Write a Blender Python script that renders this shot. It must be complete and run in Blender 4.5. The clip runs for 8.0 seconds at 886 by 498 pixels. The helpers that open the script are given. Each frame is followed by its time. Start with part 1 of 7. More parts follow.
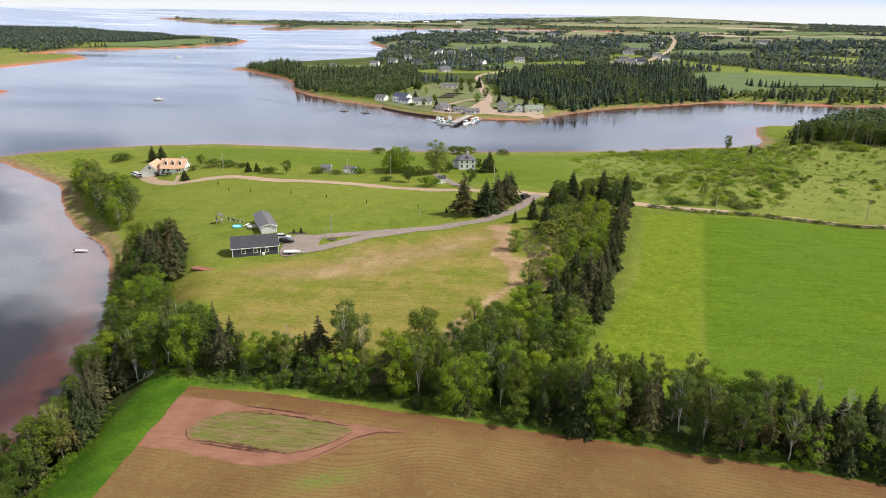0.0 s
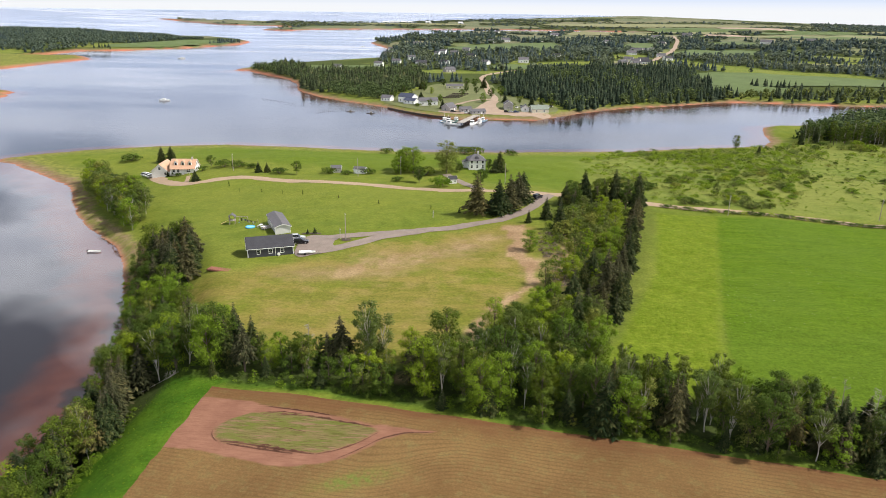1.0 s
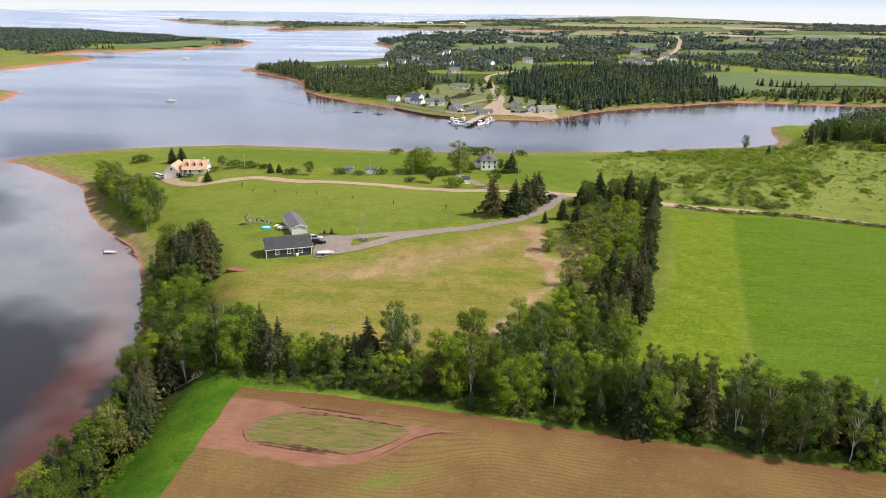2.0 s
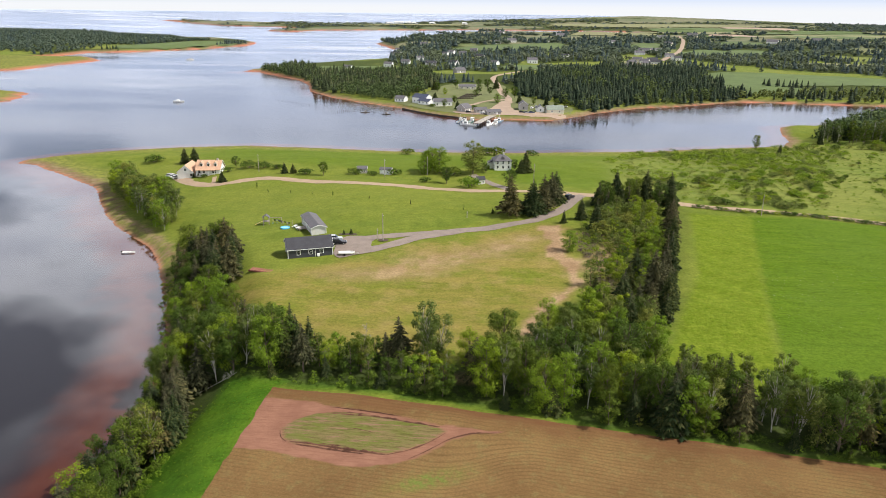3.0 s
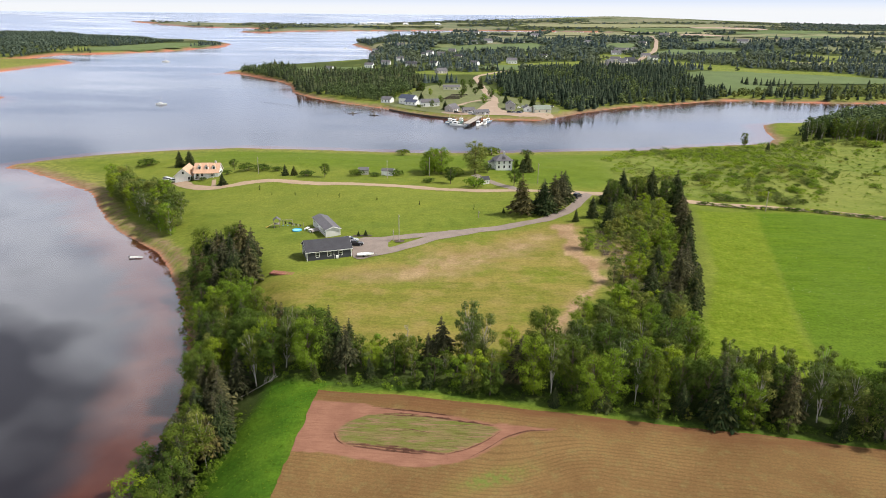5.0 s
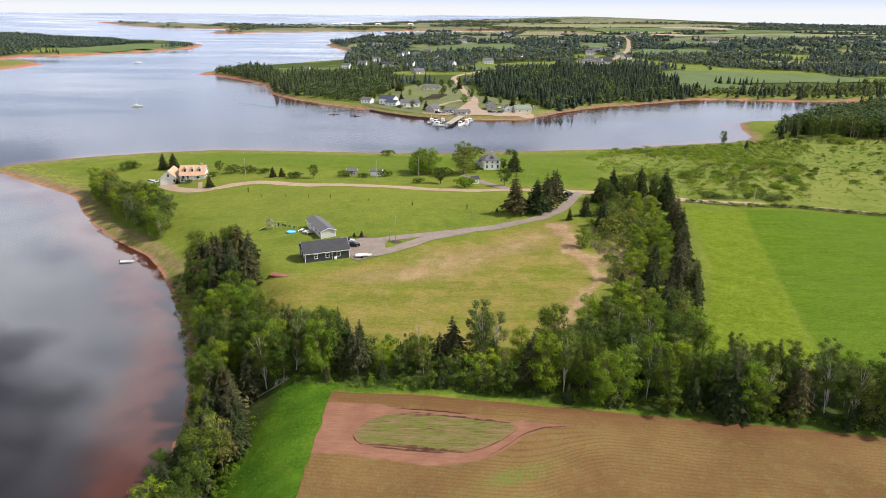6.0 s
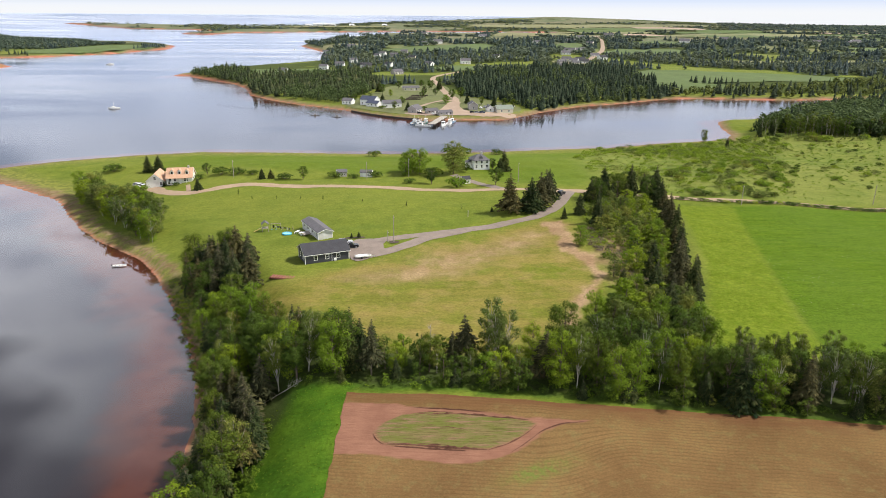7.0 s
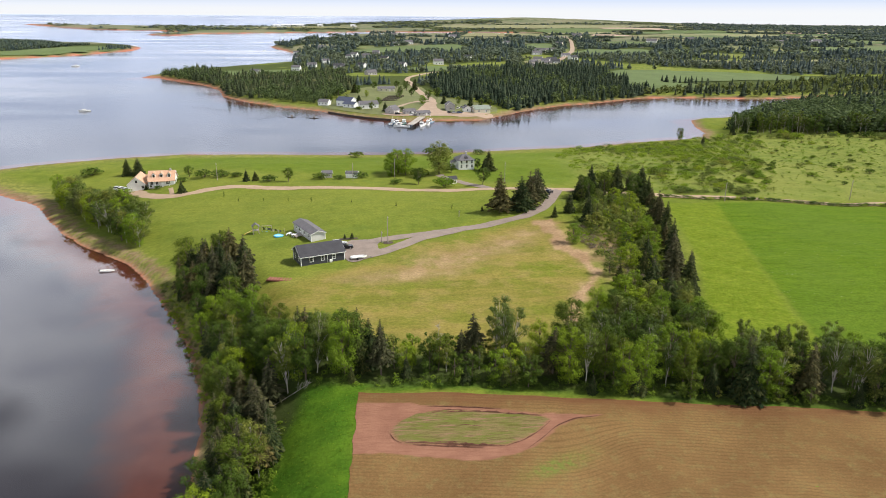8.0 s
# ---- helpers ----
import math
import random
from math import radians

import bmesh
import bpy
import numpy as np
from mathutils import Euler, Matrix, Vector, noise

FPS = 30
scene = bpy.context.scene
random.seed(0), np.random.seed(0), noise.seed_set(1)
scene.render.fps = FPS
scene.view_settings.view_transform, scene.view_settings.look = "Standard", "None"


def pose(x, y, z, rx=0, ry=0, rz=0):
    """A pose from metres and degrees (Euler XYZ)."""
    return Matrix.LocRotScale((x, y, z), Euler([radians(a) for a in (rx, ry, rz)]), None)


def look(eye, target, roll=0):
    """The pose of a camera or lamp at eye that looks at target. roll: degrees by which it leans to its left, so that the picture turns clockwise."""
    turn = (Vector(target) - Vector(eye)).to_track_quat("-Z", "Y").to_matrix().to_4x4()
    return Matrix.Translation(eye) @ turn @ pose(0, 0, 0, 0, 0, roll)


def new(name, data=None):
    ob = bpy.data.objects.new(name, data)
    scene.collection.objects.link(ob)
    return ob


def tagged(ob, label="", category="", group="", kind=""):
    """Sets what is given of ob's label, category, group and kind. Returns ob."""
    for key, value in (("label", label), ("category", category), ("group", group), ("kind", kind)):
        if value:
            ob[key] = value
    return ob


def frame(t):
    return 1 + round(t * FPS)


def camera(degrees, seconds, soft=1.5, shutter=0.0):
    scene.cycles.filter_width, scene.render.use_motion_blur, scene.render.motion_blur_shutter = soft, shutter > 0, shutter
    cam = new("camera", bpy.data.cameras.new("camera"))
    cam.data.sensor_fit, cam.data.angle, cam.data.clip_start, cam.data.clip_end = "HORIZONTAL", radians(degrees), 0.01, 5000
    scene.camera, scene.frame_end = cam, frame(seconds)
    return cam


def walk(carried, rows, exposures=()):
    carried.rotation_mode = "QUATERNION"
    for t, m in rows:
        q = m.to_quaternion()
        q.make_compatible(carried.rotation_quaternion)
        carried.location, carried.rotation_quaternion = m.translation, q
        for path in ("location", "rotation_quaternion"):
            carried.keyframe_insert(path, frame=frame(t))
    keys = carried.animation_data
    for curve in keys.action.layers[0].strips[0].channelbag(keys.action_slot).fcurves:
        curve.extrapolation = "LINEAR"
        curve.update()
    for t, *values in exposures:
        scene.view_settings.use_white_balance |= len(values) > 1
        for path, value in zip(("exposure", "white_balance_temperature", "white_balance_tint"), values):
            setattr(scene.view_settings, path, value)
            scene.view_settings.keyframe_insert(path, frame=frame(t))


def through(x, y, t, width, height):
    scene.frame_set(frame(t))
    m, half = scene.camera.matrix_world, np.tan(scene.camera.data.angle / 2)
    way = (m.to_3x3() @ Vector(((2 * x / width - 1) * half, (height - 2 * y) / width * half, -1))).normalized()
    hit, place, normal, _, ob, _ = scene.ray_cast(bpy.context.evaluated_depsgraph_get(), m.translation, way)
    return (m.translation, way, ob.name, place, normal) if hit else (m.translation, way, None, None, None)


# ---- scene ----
cam = camera(65.1, 8.0, 0.9)
PATH = [
    (0, (-0.24, 2.06, 76.21), (-8.69, 96.27, 43.75), 0.85),
    (0.5, (-1.99, 1.95, 76.17), (-10.44, 96.17, 43.73), 0.80),
    (1, (-4.03, 1.79, 76.13), (-12.68, 95.99, 43.71), 0.76),
    (1.5, (-6.32, 1.58, 76.10), (-15.02, 95.78, 43.70), 0.72),
    (3, (-14.34, 0.71, 76.03), (-23.29, 94.91, 43.68), 0.61),
    (3.5, (-17.29, 0.37, 76.01), (-26.09, 94.59, 43.68), 0.58),
    (4, (-20.35, 0.00, 75.99), (-28.40, 94.30, 43.69), 0.55),
    (4.5, (-23.49, -0.37, 75.98), (-30.34, 94.03, 43.71), 0.51),
    (6, (-33.27, -1.50, 75.96), (-34.82, 93.17, 43.78), 0.43),
    (6.5, (-36.62, -1.86, 75.96), (-36.47, 92.83, 43.82), 0.41),
    (7, (-40.00, -2.20, 75.96), (-38.00, 92.49, 43.87), 0.38),
    (7.5, (-43.42, -2.51, 75.97), (-39.43, 92.13, 43.92), 0.36),
    (8, (-46.88, -2.79, 75.98), (-40.68, 91.76, 43.98), 0.34),
]
walk(cam, [(t, look(eye, target, roll)) for t, eye, target, roll in PATH])

# ---- world, sun ----
SUN_AZ, SUN_EL = 92.0, 49.0          # degrees: bearing from north (y) towards east (x), and height
sun_way = Vector((math.sin(radians(SUN_AZ)) * math.cos(radians(SUN_EL)), math.cos(radians(SUN_AZ)) * math.cos(radians(SUN_EL)), math.sin(radians(SUN_EL))))
sun_data = bpy.data.lights.new("sun", "SUN")
sun_data.energy, sun_data.angle, sun_data.color = 5.0, radians(0.6), (1.0, 0.945, 0.87)
sun = new("sun", sun_data)
sun.matrix_world = look((0, 0, 400), Vector((0, 0, 400)) - sun_way)

world = bpy.data.worlds.new("sky")
scene.world = world
world.use_nodes = True
wt = world.node_tree
wt.nodes.clear()
sky = wt.nodes.new("ShaderNodeTexSky")
sky.sky_type, sky.sun_disc, sky.sun_elevation, sky.sun_rotation = "NISHITA", False, radians(SUN_EL), radians(SUN_AZ)
sky.air_density, sky.dust_density = 1.0, 2.0
co = wt.nodes.new("ShaderNodeTexCoord")
sep = wt.nodes.new("ShaderNodeSeparateXYZ")
wt.links.new(co.outputs["Generated"], sep.inputs[0])


def wmath(op, a, b=None):
    n = wt.nodes.new("ShaderNodeMath")
    n.operation = op
    for i, v in enumerate((a, b)):
        if v is None:
            continue
        if isinstance(v, (int, float)):
            n.inputs[i].default_value = v
        else:
            wt.links.new(v, n.inputs[i])
    return n.outputs[0]


# broken cloud on a flat layer: the view direction is laid out on a plane overhead
over = wmath("ADD", wmath("MAXIMUM", sep.outputs["Z"], 0.0), 0.12)
flat = wt.nodes.new("ShaderNodeCombineXYZ")
wt.links.new(wmath("DIVIDE", sep.outputs["X"], over), flat.inputs[0])
wt.links.new(wmath("DIVIDE", sep.outputs["Y"], over), flat.inputs[1])
cloud = wt.nodes.new("ShaderNodeTexNoise")
cloud.inputs["Scale"].default_value, cloud.inputs["Detail"].default_value, cloud.inputs["Roughness"].default_value = 1.35, 4.0, 0.5
drift = wt.nodes.new("ShaderNodeMapping")
drift.inputs["Location"].default_value = (3.1, 1.6, 0.0)
wt.links.new(flat.outputs[0], drift.inputs[0])
wt.links.new(drift.outputs[0], cloud.inputs["Vector"])
cover = wt.nodes.new("ShaderNodeValToRGB")
cover.color_ramp.elements[0].position, cover.color_ramp.elements[1].position = 0.42, 0.54
cover.color_ramp.elements[0].color = (0.16, 0.16, 0.16, 1)
wt.links.new(cloud.outputs["Fac"], cover.inputs[0])
shade = wt.nodes.new("ShaderNodeValToRGB")
shade.color_ramp.elements[0].position, shade.color_ramp.elements[1].position = 0.54, 0.74
shade.color_ramp.elements[0].color, shade.color_ramp.elements[1].color = (40, 40, 41, 1), (16, 17, 21, 1)
wt.links.new(cloud.outputs["Fac"], shade.inputs[0])
# towards the zenith the gaps between the clouds open up
opening = wt.nodes.new("ShaderNodeMapRange")
opening.interpolation_type = "SMOOTHSTEP"
opening.inputs["From Min"].default_value, opening.inputs["From Max"].default_value = 0.44, 0.62
opening.inputs["To Min"].default_value, opening.inputs["To Max"].default_value = 1.0, 0.06
wt.links.new(sep.outputs["Z"], opening.inputs["Value"])
mix = wt.nodes.new("ShaderNodeMix")
mix.data_type = "RGBA"
wt.links.new(wmath("MULTIPLY", cover.outputs[0], opening.outputs[0]), mix.inputs["Factor"])
wt.links.new(sky.outputs[0], mix.inputs["A"])
wt.links.new(shade.outputs[0], mix.inputs["B"])
# thin bright haze towards the horizon
haze = wt.nodes.new("ShaderNodeMapRange")
haze.interpolation_type = "SMOOTHSTEP"
haze.inputs["From Min"].default_value, haze.inputs["From Max"].default_value = 0.02, 0.36
haze.inputs["To Min"].default_value, haze.inputs["To Max"].default_value = 1.0, 0.0
wt.links.new(sep.outputs["Z"], haze.inputs["Value"])
veil = wt.nodes.new("ShaderNodeMix")
veil.data_type = "RGBA"
low = wt.nodes.new("ShaderNodeValToRGB")
low.color_ramp.elements[0].position, low.color_ramp.elements[1].position = 0.006, 0.024
low.color_ramp.elements[0].color, low.color_ramp.elements[1].color = (15.0, 15.3, 15.8, 1), (10.7, 12.6, 16.8, 1)
wt.links.new(sep.outputs["Z"], low.inputs[0])
wt.links.new(low.outputs[0], veil.inputs["B"])
wt.links.new(haze.outputs[0], veil.inputs["Factor"])
wt.links.new(mix.outputs["Result"], veil.inputs["A"])
bg = wt.nodes.new("ShaderNodeBackground")
bg.inputs["Strength"].default_value = 0.055
wt.links.new(veil.outputs["Result"], bg.inputs["Color"])
wo = wt.nodes.new("ShaderNodeOutputWorld")
wt.links.new(bg.outputs[0], wo.inputs["Surface"])
scene.view_settings.exposure = 0.16


# ---- materials ----
class Mat:
    """A node material with short calls for its nodes."""

    def __init__(self, name, rough=0.9, spec=0.3):
        self.m = bpy.data.materials.new(name)
        self.m.use_nodes = True
        self.t = self.m.node_tree
        self.b = self.t.nodes["Principled BSDF"]
        self.b.inputs["Roughness"].default_value = rough
        self.b.inputs["Specular IOR Level"].default_value = spec
        self.co = self.t.nodes.new("ShaderNodeTexCoord").outputs["Object"]

    def put(self, sock, v):
        if isinstance(v, (int, float)):
            sock.default_value = v
        elif isinstance(v, (tuple, list)):
            sock.default_value = (*v, 1) if len(v) == 3 and sock.type == "RGBA" else v
        else:
            self.t.links.new(v, sock)

    def noise(self, scale, detail=3, stretch=(1, 1, 1), turn=0, rough=0.55):
        mp = self.t.nodes.new("ShaderNodeMapping")
        mp.inputs["Scale"].default_value, mp.inputs["Rotation"].default_value = stretch, (0, 0, radians(turn))
        self.t.links.new(self.co, mp.inputs[0])
        n = self.t.nodes.new("ShaderNodeTexNoise")
        n.inputs["Scale"].default_value, n.inputs["Detail"].default_value, n.inputs["Roughness"].default_value = scale, detail, rough
        self.t.links.new(mp.outputs[0], n.inputs["Vector"])
        return n.outputs["Fac"]

    def ramp(self, v, *stops):
        r = self.t.nodes.new("ShaderNodeValToRGB").color_ramp
        node = self.t.nodes[-1]
        while len(r.elements) < len(stops):
            r.elements.new(0.5)
        for e, (p, c) in zip(r.elements, stops):
            e.position = p
            e.color = (c, c, c, 1) if isinstance(c, (int, float)) else (*c, 1)
        self.t.links.new(v, node.inputs[0])
        return node.outputs[0]

    def mix(self, f, a, b, how="MIX"):
        n = self.t.nodes.new("ShaderNodeMix")
        n.data_type, n.blend_type = "RGBA", how
        self.put(n.inputs["Factor"], f)
        self.put(n.inputs["A"], a)
        self.put(n.inputs["B"], b)
        return n.outputs["Result"]

    def calc(self, op, a, b=0.0):
        n = self.t.nodes.new("ShaderNodeMath")
        n.operation = op
        self.put(n.inputs[0], a)
        self.put(n.inputs[1], b)
        return n.outputs[0]

    def attr(self, name):
        n = self.t.nodes.new("ShaderNodeAttribute")
        n.attribute_name = name
        return n.outputs["Fac"]

    def random(self):
        return self.t.nodes.new("ShaderNodeObjectInfo").outputs["Random"]

    def island(self):
        return self.t.nodes.new("ShaderNodeNewGeometry").outputs["Random Per Island"]

    def color(self, c):
        self.put(self.b.inputs["Base Color"], c)
        return self

    def bump(self, h, strength=0.5, dist=0.1):
        n = self.t.nodes.new("ShaderNodeBump")
        n.inputs["Strength"].default_value, n.inputs["Distance"].default_value = strength, dist
        self.t.links.new(h, n.inputs["Height"])
        self.t.links.new(n.outputs[0], self.b.inputs["Normal"])
        return self


def plain(name, c, rough=0.7, grain=6.0, amount=0.25, metal=0.0, bump=0.0):
    """A surface of one colour with blotches and fine grain."""
    m = Mat(name, rough)
    f = m.mix(0.5, m.noise(grain * 0.15, 4), m.noise(grain, 3))
    lo, hi = tuple(v * (1 - amount) for v in c), tuple(min(v * (1 + amount), 1) for v in c)
    m.color(m.ramp(f, (0.3, lo), (0.7, hi)))
    m.b.inputs["Metallic"].default_value = metal
    if bump:
        m.bump(f, bump, 0.05)
    return m.m


def leaf_material(name, dark, light, yellow, through=0.35):
    """Foliage: varies from plant to plant and from clump to clump, and lets light through."""
    m = Mat(name, 0.75, 0.06)
    c = m.ramp(m.island(), (0.0, dark), (0.75, light), (1.0, yellow))
    c = m.mix(1.0, c, m.ramp(m.random(), (0.0, (0.72, 0.78, 0.80)), (0.5, (1.0, 1.0, 1.0)), (1.0, (1.28, 1.12, 0.85))), "MULTIPLY")
    m.color(c)
    tr = m.t.nodes.new("ShaderNodeBsdfTranslucent")
    m.t.links.new(c, tr.inputs["Color"])
    mx = m.t.nodes.new("ShaderNodeMixShader")
    mx.inputs[0].default_value = through
    m.t.links.new(m.b.outputs[0], mx.inputs[1])
    m.t.links.new(tr.outputs[0], mx.inputs[2])
    m.t.links.new(mx.outputs[0], m.t.nodes["Material Output"].inputs["Surface"])
    return m.m


# the ground: grass of several kinds, bare soil, shore, mud under water, by the cover that each place has
g = Mat("ground", 0.95, 0.04)
fine, mid, wide = g.noise(1.6, 4, rough=0.7), g.noise(0.16, 4), g.noise(0.025, 3)
streak = g.noise(0.35, 3, (0.25, 1.6, 1), 12)
swath, blotch = g.noise(0.11, 4, (0.35, 1.3, 1), -8, 0.6), g.noise(0.055, 5, rough=0.6)
lawn = g.mix(g.ramp(mid, (0.35, 0), (0.7, 1)), (0.105, 0.144, 0.02), (0.158, 0.188, 0.028))
lawn = g.mix(g.ramp(wide, (0.4, 0), (0.65, 0.6)), lawn, (0.178, 0.198, 0.034))
dry = g.mix(g.ramp(swath, (0.36, 0), (0.64, 1)), (0.148, 0.15, 0.026), (0.235, 0.188, 0.052))
dry = g.mix(g.ramp(blotch, (0.36, 0.9), (0.5, 0)), dry, (0.135, 0.158, 0.02))
dry = g.mix(g.ramp(mid, (0.5, 0), (0.72, 0.8)), dry, (0.265, 0.2, 0.075))
hay = g.mix(g.ramp(streak, (0.3, 0), (0.7, 1)), (0.068, 0.123, 0.0065), (0.098, 0.155, 0.011))
hay = g.mix(g.ramp(wide, (0.45, 0), (0.6, 0.5)), hay, (0.088, 0.142, 0.015))
flower = g.calc("MULTIPLY", g.ramp(g.noise(2.2, 2, rough=0.8), (0.70, 0), (0.74, 1)), g.ramp(g.noise(0.045, 3, (0.4, 1.5, 1), 5), (0.5, 0), (0.62, 1)))
hay = g.mix(flower, hay, (0.5, 0.52, 0.42))
rough_grass = g.mix(g.ramp(g.noise(0.5, 4, rough=0.7), (0.35, 0), (0.65, 1)), (0.1, 0.15, 0.01), (0.155, 0.198, 0.019))
meadow = g.mix(g.ramp(mid, (0.35, 0), (0.65, 1)), (0.105, 0.145, 0.024), (0.175, 0.208, 0.046))
meadow = g.mix(g.ramp(wide, (0.42, 0), (0.6, 0.8)), meadow, (0.185, 0.205, 0.048))
verge = g.mix(g.ramp(mid, (0.35, 0), (0.65, 1)), (0.044, 0.104, 0.008), (0.074, 0.142, 0.011))
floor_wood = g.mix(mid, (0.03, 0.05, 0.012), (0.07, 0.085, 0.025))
soil = g.mix(g.ramp(mid, (0.35, 0), (0.65, 1)), (0.26, 0.165, 0.095), (0.36, 0.25, 0.15))
beach = g.mix(g.ramp(g.noise(0.3, 5, rough=0.7), (0.35, 0), (0.65, 1)), (0.17, 0.1, 0.062), (0.27, 0.19, 0.125))
wrack = (0.13, 0.14, 0.035)
mud = g.mix(g.ramp(mid, (0.3, 0), (0.7, 1)), (0.41, 0.134, 0.087), (0.54, 0.205, 0.132))
deep = (0.139, 0.14, 0.18)
stubble = g.mix(g.ramp(g.noise(0.004, 3, (1, 2.2, 1), 20), (0.4, 0), (0.55, 1)), (0.115, 0.14, 0.08), (0.19, 0.18, 0.12))
land = lawn
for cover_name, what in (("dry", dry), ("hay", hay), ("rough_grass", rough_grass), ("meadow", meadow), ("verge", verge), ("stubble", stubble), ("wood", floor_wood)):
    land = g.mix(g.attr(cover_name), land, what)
bare_f = g.calc("MINIMUM", g.calc("MULTIPLY", g.attr("bare"), g.ramp(g.noise(0.22, 5, rough=0.65), (0.34, 0.35), (0.56, 1))), 0.95)
tuft = g.noise(0.75, 4, (0.6, 1.5, 1), 10, 0.7)
land = g.mix(0.28, land, g.mix(1.0, land, g.ramp(tuft, (0.32, 0.5), (0.66, 1.35)), "MULTIPLY"))
land = g.mix(bare_f, land, soil)
land = g.mix(g.attr("wrack"), land, g.mix(g.ramp(g.noise(0.4, 4), (0.42, 0), (0.6, 1)), wrack, (0.21, 0.22, 0.05)))
land = g.mix(g.attr("beach"), land, beach)
land = g.mix(0.55, land, g.mix(1.0, land, g.ramp(fine, (0.3, 0.55), (0.7, 1.4)), "MULTIPLY"))
land = g.mix(g.attr("mud"), land, mud)
land = g.mix(g.attr("deep"), land, deep)
g.color(land)
g.bump(g.mix(g.attr("mud"), g.mix(0.35, fine, mid), (0.5, 0.5, 0.5)), 0.7, 0.25)
GROUND = g.m

# water: clear, reddish brown in depth, mirroring the sky
w = Mat("water", 0.04)
gloss = w.t.nodes.new("ShaderNodeBsdfGlossy")
w.put(gloss.inputs["Roughness"], w.calc("ADD", 0.03, w.calc("MULTIPLY", w.attr("ruffled"), w.ramp(w.noise(0.006, 4, (0.35, 1.5, 1), 12), (0.35, 0.06), (0.65, 0.26)))))
gloss.inputs["Color"].default_value = (0.9, 0.93, 0.99, 1)
clear = w.t.nodes.new("ShaderNodeBsdfTransparent")
clear.inputs["Color"].default_value = (0.43, 0.42, 0.415, 1)
fres = w.t.nodes.new("ShaderNodeFresnel")
fres.inputs["IOR"].default_value = 1.4
mxs = w.t.nodes.new("ShaderNodeMixShader")
w.t.links.new(fres.outputs[0], mxs.inputs[0])
w.t.links.new(clear.outputs[0], mxs.inputs[1])
w.t.links.new(gloss.outputs[0], mxs.inputs[2])
w.t.links.new(mxs.outputs[0], w.t.nodes["Material Output"].inputs["Surface"])
WATER = w.m

f = Mat("tilled_soil", 0.95, 0.05)
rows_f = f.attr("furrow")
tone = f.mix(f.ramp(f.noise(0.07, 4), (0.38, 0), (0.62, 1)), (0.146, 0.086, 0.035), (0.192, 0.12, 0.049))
# the troughs between the ridges get a darker colour
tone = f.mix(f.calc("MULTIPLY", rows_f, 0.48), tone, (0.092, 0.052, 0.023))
tone = f.mix(f.ramp(f.noise(0.5, 5, rough=0.7), (0.5, 0), (0.72, 0.6)), tone, (0.18, 0.15, 0.06))
tone = f.mix(f.calc("MULTIPLY", f.attr("sprout"), f.ramp(f.noise(0.9, 4), (0.35, 0.2), (0.6, 1))), tone, (0.125, 0.155, 0.034))
tone = f.mix(0.5, tone, f.mix(1.0, tone, f.ramp(f.noise(3.0, 4, rough=0.7), (0.3, 0.6), (0.7, 1.35)), "MULTIPLY"))
red = f.mix(f.ramp(f.noise(0.3, 4), (0.35, 0), (0.65, 1)), (0.215, 0.105, 0.07), (0.265, 0.136, 0.09))
red = f.mix(f.ramp(f.noise(1.8, 3, (0.2, 2.0, 1), 8), (0.45, 0), (0.7, 0.5)), red, (0.165, 0.08, 0.052))
weeds = f.mix(f.ramp(f.noise(0.45, 5, (0.5, 1.5, 1), 5, 0.65), (0.4, 0), (0.62, 1)), (0.118, 0.132, 0.03), (0.17, 0.135, 0.058))
weeds = f.mix(f.ramp(f.noise(0.7, 4, (0.3, 2.2, 1), 4), (0.54, 0), (0.62, 0.85)), weeds, (0.22, 0.135, 0.088))
weeds = f.mix(f.ramp(f.noise(1.3, 4, (0.35, 2.6, 1), -4, 0.7), (0.5, 0), (0.62, 0.7)), weeds, (0.085, 0.07, 0.024))
# a darker, redder streaky band along the field's upper edge
tone = f.mix(f.calc("MULTIPLY", f.attr("upper_edge"), f.ramp(f.noise(0.35, 4, (0.25, 2.0, 1), 8), (0.3, 0.25), (0.65, 0.85))), tone, (0.135, 0.062, 0.03))
tone = f.mix(f.attr("red"), tone, red)
tone = f.mix(f.attr("weeds"), tone, weeds)
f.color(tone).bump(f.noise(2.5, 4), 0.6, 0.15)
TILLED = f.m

GRAVEL = plain("gravel", (0.225, 0.182, 0.155), 0.95, 3.0, 0.22, bump=0.4)
DIRT_ROAD = plain("dirt_road", (0.35, 0.255, 0.175), 0.95, 2.0, 0.2, bump=0.4)
FIELD_FAR = plain("far_pasture", (0.088, 0.126, 0.036), 0.95, 0.3, 0.25)
VILLAGE_GRASS = plain("worn_village_grass", (0.125, 0.14, 0.05), 0.95, 0.4, 0.3)
FIELD_PALE = plain("far_stubble", (0.19, 0.19, 0.085), 0.95, 0.2, 0.25)
SAND = plain("sand", (0.34, 0.255, 0.19), 0.95, 1.0, 0.2)
LEAF = leaf_material("leaves", (0.042, 0.07, 0.011), (0.078, 0.121, 0.017), (0.118, 0.168, 0.025), 0.18)
LEAF_BRIGHT = leaf_material("fresh_leaves", (0.115, 0.18, 0.015), (0.178, 0.268, 0.022), (0.22, 0.31, 0.031), 0.28)
LEAF_ASPEN = leaf_material("aspen_leaves", (0.06, 0.09, 0.02), (0.108, 0.15, 0.034), (0.15, 0.195, 0.05), 0.25)
LEAF_OLIVE = leaf_material("olive_leaves", (0.085, 0.115, 0.026), (0.18, 0.22, 0.05), (0.28, 0.3, 0.085), 0.42)
